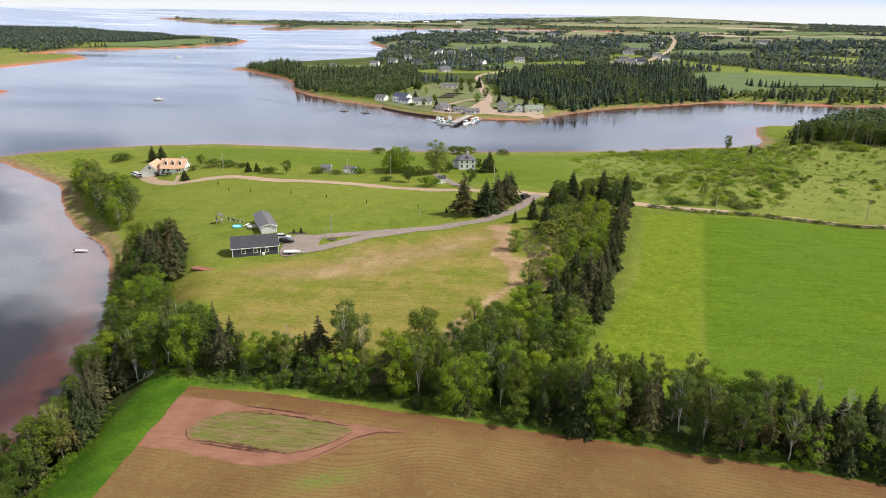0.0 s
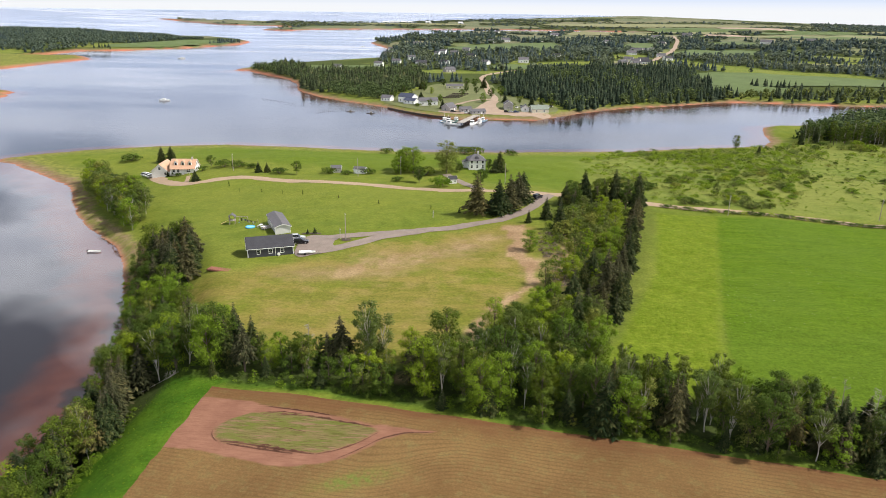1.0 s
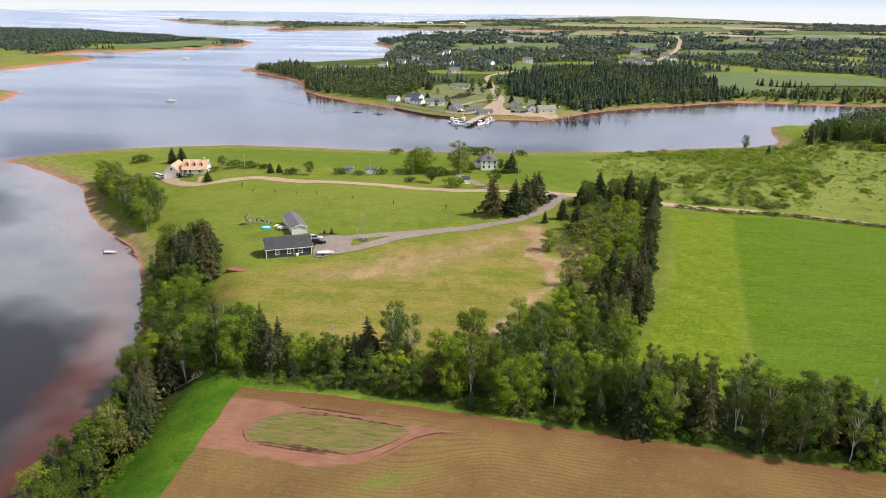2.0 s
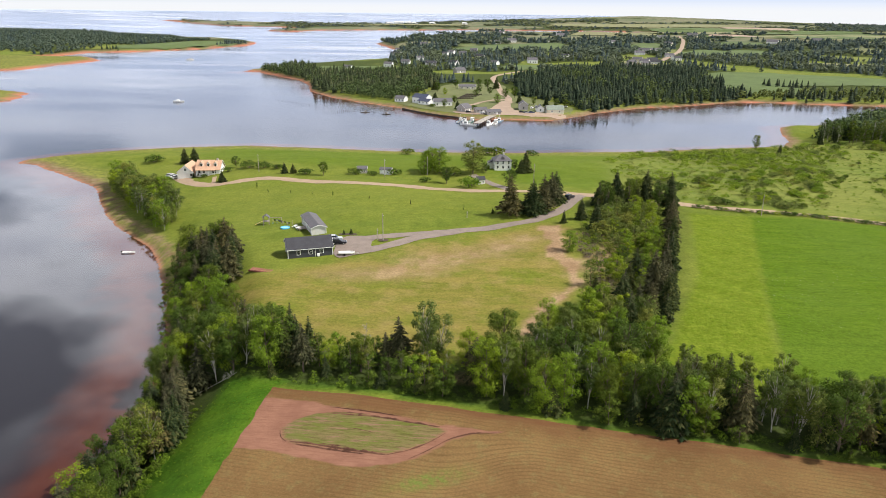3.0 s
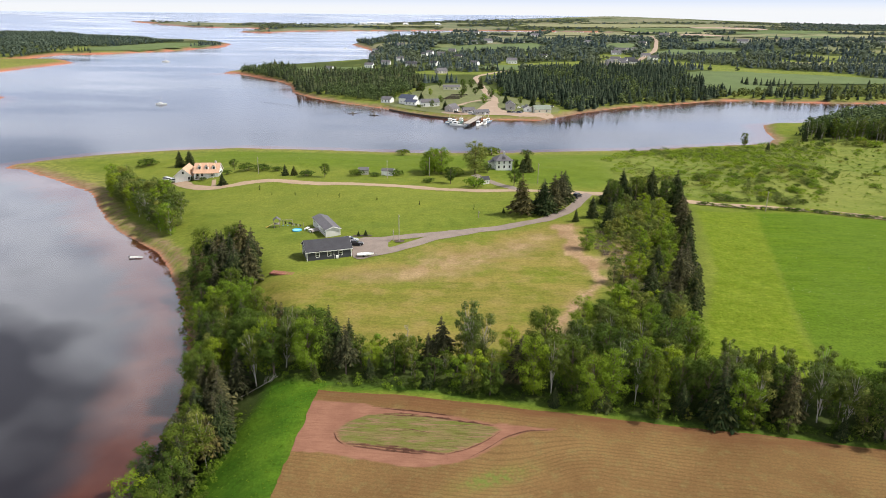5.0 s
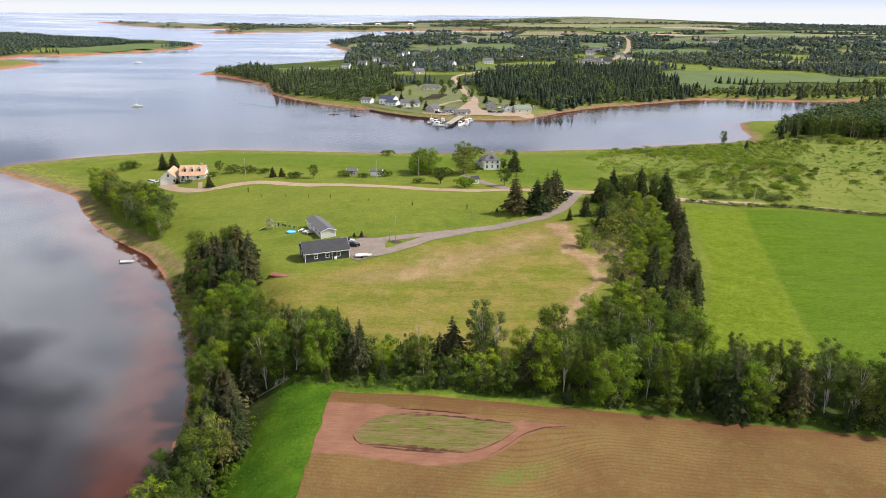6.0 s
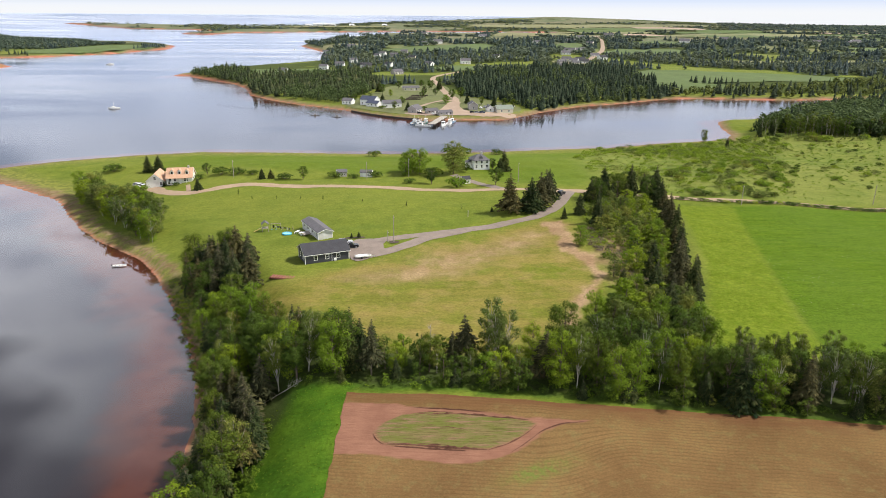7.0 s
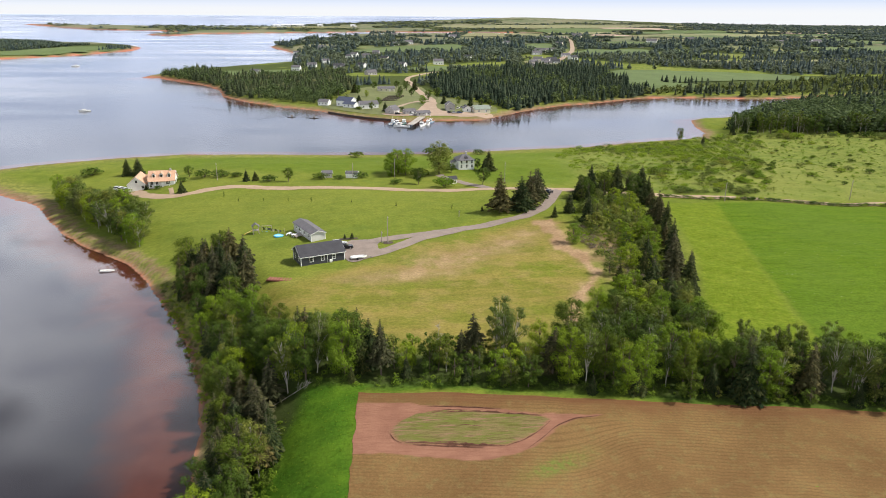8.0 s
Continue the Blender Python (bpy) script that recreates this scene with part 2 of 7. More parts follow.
NEEDLE = leaf_material("needles", (0.02, 0.034, 0.013), (0.055, 0.074, 0.024), (0.105, 0.106, 0.036), 0.15)
NEEDLE_BROWN = leaf_material("brown_needles", (0.036, 0.039, 0.018), (0.08, 0.08, 0.036), (0.135, 0.122, 0.054), 0.15)
TUFT = leaf_material("grass_tufts", (0.1, 0.16, 0.012), (0.16, 0.235, 0.018), (0.235, 0.3, 0.03), 0.5)
BRUSH = leaf_material("dry_brush", (0.1, 0.075, 0.055), (0.2, 0.155, 0.12), (0.28, 0.23, 0.18), 0.2)
BARK = plain("bark", (0.13, 0.1, 0.075), 0.95, 8, 0.35)
PALE_BARK = plain("pale_bark", (0.4, 0.37, 0.32), 0.9, 6, 0.35)
DEAD_WOOD = plain("dead_wood", (0.29, 0.26, 0.23), 0.9, 6, 0.3)


# ---- plan: coasts and relief (metres, water level z = 0) ----
COAST_NEAR = [(-140, -1600), (-110, -400), (-92, -60), (-82, 40), (-80, 75), (-82, 95), (-84, 108), (-87.5, 123), (-91.5, 134), (-95, 145),
              (-101.5, 158), (-110, 174), (-118, 189), (-126.5, 203), (-136, 213.5), (-152, 228), (-166, 242), (-183, 266), (-192, 280), (-203, 291), (-217, 301), (-235, 314),
              (-253, 327), (-266, 330), (-268, 338), (-258, 351), (-238, 368), (-200, 386), (-169, 395), (-130, 394), (-96, 391), (-63, 390), (-31, 392),
              (1, 397), (45, 407), (67, 411), (103, 426), (135, 437), (152, 441), (162, 458), (170, 497), (180, 524), (212, 533),
              (260, 572), (296, 597), (347, 615), (404, 624), (560, 668), (900, 720), (1500, 760), (1500, -1600)]
COAST_VILLAGE = [(-369, 893), (-347, 905), (-287, 832), (-255, 795), (-229, 742), (-214, 690), (-189, 652), (-147, 609), (-113, 584), (-98, 565),
                 (-80, 545), (-60, 530), (-39, 522), (-1, 527), (17, 526), (29, 541), (49, 566), (75, 594), (102, 616), (127, 626),
                 (162, 651), (192, 668), (219, 674), (245, 668), (300, 662), (420, 685), (560, 725), (900, 790), (1500, 850), (5600, 900),
                 (5600, 3020), (560, 2900), (181, 2823), (-35, 2866), (-180, 2691), (-288, 2349), (-341, 1986), (-349, 1760), (-287, 1574), (-238, 1423),
                 (-231, 1308), (-215, 1160), (-270, 1090), (-319, 1020), (-350, 925)]
COAST_FAR = [(-930, 2640), (-826, 2570), (-765, 2790), (-469, 2917), (-157, 3060), (221, 3060), (562, 2990), (5600, 3000), (5600, 5400), (900, 5000),
             (0, 4300), (-438, 3880), (-560, 3560), (-960, 3470), (-1760, 3480), (-1300, 3080), (-1000, 3020), (-900, 2900)]
COAST_WEST = [(-779, 1045), (-769, 1100), (-775, 1235), (-708, 1268), (-642, 1383), (-605, 1560), (-640, 1700), (-743, 1835), (-930, 1840), (-1250, 2031),
              (-2600, 2500), (-5200, 2600), (-5200, 900), (-1500, 900)]
SPIT_WEST = [(-640, 850), (-652, 948), (-640, 1027), (-690, 1090), (-790, 1075), (-1500, 960), (-1500, 700)]
SPIT_LOW = [(-440, 560), (-462, 610), (-470, 622), (-520, 640), (-900, 660), (-900, 420)]
COASTS = (COAST_NEAR, COAST_VILLAGE, COAST_FAR, COAST_WEST, SPIT_WEST, SPIT_LOW)
# (x, y, height, reach): the lie of the near land
RELIEF = [(-62, 178, 12.0), (-19, 299, 10.6), (-138, 280, 9.8), (-50, 193, 11.9), (11, 237, 15.0), (-17, 96, 12.6), (-45, 90, 12.6), (44, 141, 12.7),
          (2, 159, 13.0), (48, 236, 12.6), (-76, 167, 11.6), (-180, 330, 5.0), (-80, 350, 8.0), (60, 350, 8.5), (130, 380, 5.0), (200, 450, 4.0),
          (150, 250, 11.0), (-60, 40, 12.4), (60, 60, 12.6), (200, 120, 12.6), (300, 450, 7.0)]


def fractal(x, y, size, seed=0.0, octaves=3):
    """Smooth waves, about -1 to 1, with features of about that size."""
    out, total, amp, f = 0.0, 0.0, 1.0, 2 * math.pi / size
    for i in range(octaves):
        a, b = seed * 1.7 + i * 2.1, seed * 2.3 + i * 1.3
        out = out + amp * (np.sin(f * (x * math.cos(a) + y * math.sin(a)) + b + 1.3 * np.sin(f * 0.71 * (y * math.cos(b) - x * math.sin(b)) + a))
                           * np.cos(f * 0.83 * (x * math.sin(a + 1) - y * math.cos(a + 1)) + 2 * b))
        total, amp, f = total + amp, amp * 0.55, f * 2.07
    return out / total * 1.5


def inside_by(poly, x, y):
    """Metres inside an outline (outside: minus), for arrays of places."""
    x, y = np.asarray(x, float), np.asarray(y, float)
    near, inn = np.full(x.shape, 1e12), np.zeros(x.shape, bool)
    for (ax, ay), (bx, by) in zip(poly, poly[1:] + poly[:1]):
        dx, dy = bx - ax, by - ay
        t = np.clip(((x - ax) * dx + (y - ay) * dy) / (dx * dx + dy * dy + 1e-9), 0, 1)
        near = np.minimum(near, (x - ax - t * dx) ** 2 + (y - ay - t * dy) ** 2)
        inn ^= ((ay > y) != (by > y)) & (x < (bx - ax) * (y - ay) / (by - ay + 1e-12) + ax)
    return np.where(inn, 1, -1) * np.sqrt(near)


def smooth(a, b, v):
    t = np.clip((v - a) / (b - a), 0, 1)
    return t * t * (3 - 2 * t)


def far_lift(x, y):
    """The far land and sea rise gently, so that they reach the horizon."""
    return (62 - 50 * smooth(300, 2600, x)) * np.clip((np.hypot(x, y) - 2400) / 2500, 0, 1) ** 2


def shore(x, y):
    """Metres inland of the nearest coast (on water: minus), with a slightly ragged line."""
    wobble = np.where(np.asarray(y) > 420, 1.2, 0.6) * fractal(x, y, 23, 1) + 0.25 * fractal(x, y, 7, 2)
    best = np.full(np.shape(x), -1e9)
    for poly in COASTS:
        best = np.maximum(best, inside_by(poly, x, y))
    return best + wobble


def relief(x, y, sd=None):
    x, y = np.asarray(x, float), np.asarray(y, float)
    sd = shore(x, y) if sd is None else sd
    w = s = 0.0
    for px, py, pz in RELIEF:
        k = 1 / (((x - px) ** 2 + (y - py) ** 2) / 900 + 1) ** 2
        w, s = w + k, s + k * pz
    near = s / w
    far = 5 + (5 * smooth(560, 1500, y) + 3 * fractal(x, y, 700, 5) * smooth(700, 1500, y)) * (1 - 0.8 * smooth(2400, 4500, np.hypot(x, y)))
    top = np.where(inside_by(COAST_NEAR, x, y) > -30, near, far)
    steep = smooth(150, 300, y)                       # the wooded west bank is steep, the north shore slopes gently
    rise = (1 - steep) * (0.16 * smooth(0, 4, sd) + 0.84 * smooth(2, 26, sd)) + steep * (0.12 * smooth(0, 4, sd) + 0.88 * smooth(0, 78, sd))
    rise = np.where(y > 480, 0.45 * smooth(0, 8, sd) + 0.55 * smooth(5, 80, sd), rise)
    land = top * rise + (0.18 * fractal(x, y, 31, 3) + 0.5 * fractal(x, y, 120, 4)) * smooth(10, 60, sd)
    bed = np.where(sd > -14, sd * 0.07, np.maximum(-0.98 + (sd + 14) * 0.12, -4))
    return np.where(sd > 0, land, bed) + far_lift(x, y)

# ---- helpers for meshes ----
def mesh_of(name, verts, faces, mats=(), smooth_shade=False):
    me = bpy.data.meshes.new(name)
    me.from_pydata([tuple(v) for v in verts], [], [tuple(q) for q in faces])
    for mt in mats:
        me.materials.append(mt)
    if smooth_shade:
        me.shade_smooth()
    me.update()
    return me


def part(name, bm, material, parent=None, label=""):
    """Links a bmesh as one mesh object under a thing or a part."""
    me = bpy.data.meshes.new(name)
    bm.normal_update()
    bm.to_mesh(me)
    bm.free()
    me.materials.append(material)
    ob = new(name, me)
    ob.parent = parent
    return tagged(ob, label)


def thing(name, x, y, z, turn=0, label="", category="", group=""):
    """An empty at a thing's foot."""
    ob = new(name)
    ob.empty_display_size = 0.3
    ob.matrix_world = pose(x, y, z, 0, 0, turn)
    return tagged(ob, label, category, group)


def resample(pts, step, closed=False, soft=2):
    """A rounded, evenly spaced line through a few plan points."""
    pts = [Vector(p) for p in pts]
    for _ in range(soft):
        ring = pts + pts[:1] if closed else pts
        cut = [] if closed else [pts[0]]
        for a, b in zip(ring, ring[1:]):
            cut += [a.lerp(b, 0.25), a.lerp(b, 0.75)]
        pts = cut if closed else cut + [pts[-1]]
    ring = pts + pts[:1] if closed else pts
    out, left = [ring[0]], step
    for a, b in zip(ring, ring[1:]):
        d = (b - a).length
        while d >= left > 0:
            a = a.lerp(b, left / d)
            d -= left
            left = step
            out.append(a)
        left -= d
    return out


from mathutils.geometry import delaunay_2d_cdt


def sheet(name, outline, material, up=0.06, step=3.0, soft=2, jag=0.0, label="", category="", kind="structure", attrs=None):
    """A patch of ground cover that follows the lie of the land."""
    edge = resample(outline, step * 0.6, True, soft)
    if jag:
        edge = [p + Vector((fractal(p.x, p.y, 5, 7), fractal(p.x, p.y, 5, 9))) * jag for p in edge]
    n = len(edge)
    xs, ys = [p.x for p in edge], [p.y for p in edge]
    gx, gy = np.meshgrid(np.arange(min(xs), max(xs), step), np.arange(min(ys), max(ys), step))
    gx, gy = gx.ravel(), gy.ravel()
    keep = inside_by([(p.x, p.y) for p in edge], gx, gy) > step * 0.4
    pts = edge + [Vector((a, b)) for a, b in zip(gx[keep], gy[keep])]
    v, _, fs, *_ = delaunay_2d_cdt(pts, [], [list(range(n))], 1, 1e-5)
    px, py = np.array([p.x for p in v]), np.array([p.y for p in v])
    ob = new(name, mesh_of(name, zip(px, py, relief(px, py) + up), fs, [material], True))
    for key, fn in (attrs or {}).items():
        ob.data.attributes.new(key, "FLOAT", "POINT").data.foreach_set("value", np.asarray(fn(px, py), np.float32))
    return tagged(ob, label, category, "", kind)


def road(name, line, width, material, up=0.1, label="", category="road", step=2.0):
    """A strip of road along a plan line, slightly crowned and ragged at its edges."""
    pts = resample(line, step)
    vx, vy, fs, k = [], [], [], 5
    for i, p in enumerate(pts):
        a, b = pts[max(i - 1, 0)], pts[min(i + 1, len(pts) - 1)]
        d = (b - a).normalized()
        for j in range(k):
            o = (j / (k - 1) - 0.5) * width * (1 + 0.10 * fractal(p.x, p.y, 9, 3 + j))
            vx.append(p.x - d.y * o)
            vy.append(p.y + d.x * o)
    for i in range(len(pts) - 1):
        for j in range(k - 1):
            q = i * k + j
            fs.append((q, q + 1, q + k + 1, q + k))
    vx, vy = np.array(vx), np.array(vy)
    crown = np.tile(np.array([-0.03, 0.02, 0.04, 0.02, -0.03]), len(pts))
    me = mesh_of(name, zip(vx, vy, relief(vx, vy) + up + crown), [q[::-1] for q in fs], [material], True)
    return tagged(new(name, me), label, category, "", "structure")


# ---- ground and water ----
def lines(lo, hi, a, b, step, grow):
    """Grid lines from a to b, even between lo and hi and wider beyond."""
    mid_lines = list(np.arange(lo, hi, step))
    up_lines, s = [], step
    x = mid_lines[-1]
    while x < b:
        s = min(s * (1 + grow), 90)
        x += s
        up_lines.append(x)
    down, s, x = [], step, lo
    while x > a:
        s = min(s * (1 + grow), 90)
        x -= s
        down.append(x)
    return np.array(down[::-1] + mid_lines + up_lines)


DRY_LAWN = [(-90, 160), (-84, 150), (-70, 126), (-52, 121), (-25, 118), (-7, 138), (4, 158), (6, 175), (4, 190), (6, 208), (-2, 212), (-20, 203), (-38, 194), (-50, 182), (-62, 172), (-76, 162)]
BARE_PATCH = [(-60, 163), (-47, 173), (-39, 183), (-22, 189), (-10, 200), (-4, 200), (-10, 188), (-26, 174), (-40, 163)]
BARE_TRACK = [(-4, 208), (2, 210), (3, 203), (1.8, 190), (3.4, 180), (5.4, 174), (5.2, 163), (2.6, 157), (-2, 153), (-7, 144), (-14, 128), (-22, 112), (-18, 112), (-9, 130), (-4, 145), (0.5, 156), (2.2, 163), (1.4, 173), (-2.4, 182), (-2, 196)]
HAY_FIELD = [(38, 118), (43, 140), (50, 169), (64, 228), (66, 231), (95, 231), (125, 228), (300, 215), (330, 100), (60, 100)]
NORTH_FIELD = [(-178, 338), (-120, 312), (-85, 302), (-60, 296), (-30, 306), (-8, 268), (14, 254), (40, 290), (58, 372), (0, 386), (-100, 382), (-172, 384)]
HAY_STRIP = [(12, 108), (24, 143), (30, 159), (36, 175), (47, 233), (66, 231), (50, 169), (42, 139), (38, 118), (38, 104)]
MEADOW = [(44, 250), (75, 242), (140, 238), (400, 225), (420, 480), (240, 480), (170, 450), (140, 425), (70, 395), (30, 330), (30, 270)]
VERGE = [(-78, 60), (-53.5, 60), (-53.5, 107), (-17, 103.5), (10, 98.8), (36, 94), (80, 87), (200, 70), (200, 72.5), (80, 89.5), (36, 96.4), (10, 101.2), (-17, 106), (-50, 116), (-64, 121), (-76, 100)]
SOUTH_WOOD = [(-66, 112), (-50, 108.6), (-17, 104.5), (10, 99.9), (36, 95), (80, 88), (200, 71.2), (200, 92), (80, 106), (52, 108), (30, 112), (14, 118), (-4, 120), (-14, 117), (-25, 118), (-52, 122), (-66, 126)]
EAST_WOOD = [(10, 116), (20, 133), (28, 155), (32, 172), (42, 212), (48, 240), (36, 250), (16, 246), (10, 232), (8, 212), (7, 190), (10, 172), (8, 158), (-4, 138), (-6, 122)]
WEST_WOOD = [(-80, 60), (-70, 84), (-66, 104), (-64, 122), (-74, 140), (-84, 160), (-88, 176), (-94, 190), (-110, 188), (-102, 172), (-92, 150), (-84, 130), (-80, 110), (-77, 92), (-77, 75)]


CLEARING = [(4, 178), (10, 186), (14, 205), (20, 190), (18, 172), (10, 158), (18, 152), (14, 148), (6, 156)]


def soft_cover(poly, x, y, edge, jag=2.0):
    return smooth(-edge, edge, inside_by(poly, x, y) + jag * fractal(x, y, 14, 6))


gx = lines(-150, 130, -5100, 5100, 1.7, 0.035)
gy = lines(66, 300, -900, 5300, 1.7, 0.0125)
X, Y = np.meshgrid(gx, gy)
X, Y = X.ravel(), Y.ravel()
SD = shore(X, Y)
Z = relief(X, Y, SD)
nx, ny = len(gx), len(gy)
idx = np.arange(nx * ny).reshape(ny, nx)
quads = np.stack([idx[:-1, :-1], idx[:-1, 1:], idx[1:, 1:], idx[1:, :-1]], -1).reshape(-1, 4)
ground = tagged(new("ground", mesh_of("ground", np.stack([X, Y, Z], 1), quads.tolist(), [GROUND], True)),
                "green grassland with dry and bare patches and red shore", "ground", "", "structure")
def cleared(x, y):
    """Above 0 where the distant land is farmed or built on, below where it is wooded."""
    far = smooth(1300, 2300, y)
    return (fractal(x, y * 0.8, 300, 21) * (1 - far) + fractal(x, y * 0.7, 620, 5) * far) - 0.3 + 0.36 * far


def bank_band(x, y, sd):
    """The strip of bare stones under the low western bank, past the wet sand and the weed."""
    d = sd + 1.1 * fractal(x, y, 13, 4)
    return smooth(182, 200, y) * (1 - smooth(325, 345, y)) * (x < -100) * smooth(3.0, 3.8, d) * (1 - smooth(4.8, 6.2, d))


near_land = inside_by(COAST_NEAR, X, Y) > -20
covers = {
    "dry": np.maximum(soft_cover(DRY_LAWN, X, Y, 5) * 0.95, (~near_land & (Y > 1500)) * smooth(0.1, 0.3, fractal(X, Y * 0.6, 700, 9)) * 0.4),
    "bare": np.maximum.reduce([soft_cover(BARE_PATCH, X, Y, 7) * 0.8, soft_cover(BARE_TRACK, X, Y, 1.0, 1.2) * 1.4, soft_cover(CLEARING, X, Y, 3, 2.0) * 0.7]),
    "hay": np.maximum(soft_cover(HAY_FIELD, X, Y, 0.8, 0.3), soft_cover(NORTH_FIELD, X, Y, 5, 3) * 0.55),
    "rough_grass": soft_cover(HAY_STRIP, X, Y, 0.8, 0.3),
    "meadow": np.maximum(soft_cover(MEADOW, X, Y, 8), (~near_land) * np.where(Y < 700, 0.6, 0.9)),
    "stubble": (~near_land) * smooth(1150, 1700, Y) * 0.9,
    "verge": soft_cover(VERGE, X, Y, 1.5, 0.8),
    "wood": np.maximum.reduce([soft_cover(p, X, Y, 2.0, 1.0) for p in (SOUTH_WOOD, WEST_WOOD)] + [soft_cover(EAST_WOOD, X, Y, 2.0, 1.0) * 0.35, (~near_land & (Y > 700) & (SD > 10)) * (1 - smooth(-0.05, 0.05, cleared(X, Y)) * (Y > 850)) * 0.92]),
    "wrack": smooth(1.0, 2.2, SD) * (1 - smooth(np.where(Y > 262, 9, 4), np.where(Y > 262, 22, 7), SD + 2.5 * fractal(X, Y, 22, 4))) * (Y < 420) * 0.9 + 0.85 * smooth(-2, 4, np.maximum(inside_by(SPIT_WEST, X, Y), inside_by(SPIT_LOW, X, Y))),
    "beach": np.maximum.reduce([1 - smooth(0.6, 2.2, SD + 0.6 * fractal(X, Y, 17, 8)), bank_band(X, Y, SD) * 0.9, smooth(255, 300, Y) * (Y < 470) * (1 - smooth(2.5, 8, SD + 2 * fractal(X, Y, 20, 3))) * 0.8, (Y > 470) * (Y < 1300) * (1 - smooth(3, 7, SD + 1.5 * fractal(X, Y, 40, 3))) * 0.85]),
    "mud": smooth(0.5, -1.5, SD),
    "deep": smooth(-6 - 3 * smooth(150, 100, Y), -20, SD + 3 * fractal(X, Y, 37, 2)) * 0.97,
}
for key, val in covers.items():
    ground.data.attributes.new(key, "FLOAT", "POINT").data.foreach_set("value", np.ascontiguousarray(val, np.float32))

wx, wy = lines(-100, 100, -5100, 5100, 40, 0.1), lines(100, 400, -900, 5300, 40, 0.06)
WXm, WYm = np.meshgrid(wx, wy)
WXm, WYm = WXm.ravel(), WYm.ravel()
idx = np.arange(len(wx) * len(wy)).reshape(len(wy), len(wx))
quads = np.stack([idx[:-1, :-1], idx[:-1, 1:], idx[1:, 1:], idx[1:, :-1]], -1).reshape(-1, 4)
water = tagged(new("water", mesh_of("water", np.stack([WXm, WYm, far_lift(WXm, WYm)], 1), quads.tolist(), [WATER], True)),
               "calm grey-blue estuary water with red shallows", "water", "", "structure")
water.data.attributes.new("ruffled", "FLOAT", "POINT").data.foreach_set("value", np.ascontiguousarray(smooth(330, 480, WYm), np.float32))


# ---- fields and roads ----
RED_SOIL = [(-56, 102.6), (-49.7, 102.5), (-45.4, 102), (-43.7, 100.9), (-38.9, 100.5), (-33.2, 99.6), (-28.5, 98.5), (-23.9, 97.4), (-19, 96.9), (-12.5, 96.7), (-18.6, 95.1), (-21.5, 93.5), (-23.9, 90.9), (-26.3, 88.4),
            (-28.9, 86.8), (-33, 85.4), (-35.6, 85.1), (-39, 85.7), (-43.3, 86.7), (-48.5, 87.7), (-56, 88.2)]
WEEDY = [(-48.7, 93.7), (-47.2, 96.5), (-44.5, 98.5), (-39.8, 99.1), (-33.2, 98.4), (-28.6, 97.5), (-24.4, 96.6), (-22.6, 95.6), (-23.7, 94.1), (-26.1, 91.8), (-28.8, 89.8), (-31, 88.8), (-36.6, 89.2), (-41.9, 89.9), (-45.8, 90.1), (-47.7, 91.3)]


def furrowed_field():
    """The tilled field: ridges run along its upper edge and bend round the weedy island."""
    us, vs = np.arange(0, 72, 0.21), np.concatenate([np.arange(-54.6, 20, 0.6), np.arange(20, 60, 1.2), np.arange(60, 200, 5.0)])
    U, V = np.meshgrid(us, vs)
    U, V = U.ravel(), V.ravel()
    top = np.interp(V, [-54.6, -17, 10, 35, 80, 200], [106.4, 102.3, 98.9, 94.2, 87.0, 69.6])
    bend = 7.0 * smooth(-8, -24, V) * smooth(3, 10, U) * (1 - smooth(18, 44, U))
    y = top - U - bend + 0.25 * fractal(V, U, 30, 4)
    x = V + 0.25 * fractal(y, U, 11, 3) * (V < -53)
    wave = np.cos(2 * math.pi * U / 0.84)
    jag = 0.16 * fractal(x, y, 3.1, 7) + 0.16 * fractal(x, y, 9, 8)
    red = smooth(-0.15, 0.15, inside_by(RED_SOIL, x, y) + jag)
    weeds = smooth(-0.18, 0.18, inside_by(WEEDY, x, y) + 0.6 * jag)
    wave = wave * (1 - 0.8 * red) * (1 - 0.5 * weeds)
    z = relief(x, y) + 0.06 + 0.022 * wave + 0.1 * weeds
    idx = np.arange(len(us) * len(vs)).reshape(len(vs), len(us))
    quads = np.stack([idx[:-1, :-1], idx[:-1, 1:], idx[1:, 1:], idx[1:, :-1]], -1).reshape(-1, 4)[:, ::-1]
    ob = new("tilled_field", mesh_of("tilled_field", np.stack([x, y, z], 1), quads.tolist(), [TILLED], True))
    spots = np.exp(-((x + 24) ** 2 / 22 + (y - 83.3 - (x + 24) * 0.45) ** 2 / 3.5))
    for key, val in (("furrow", np.clip(-wave, 0, 1) * (0.4 + 0.6 * smooth(-0.3, 0.6, fractal(x, y, 40, 5)))), ("sprout", np.clip(spots * 1.3, 0, 1)), ("red", red), ("weeds", weeds), ("upper_edge", smooth(5.5, 0.6, U + 1.2 * fractal(x, y, 21, 6)))):
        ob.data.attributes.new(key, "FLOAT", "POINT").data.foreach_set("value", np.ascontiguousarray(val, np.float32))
    return tagged(ob, "sandy brown tilled field with fine curving rows", "field", "", "structure")


furrowed_field()


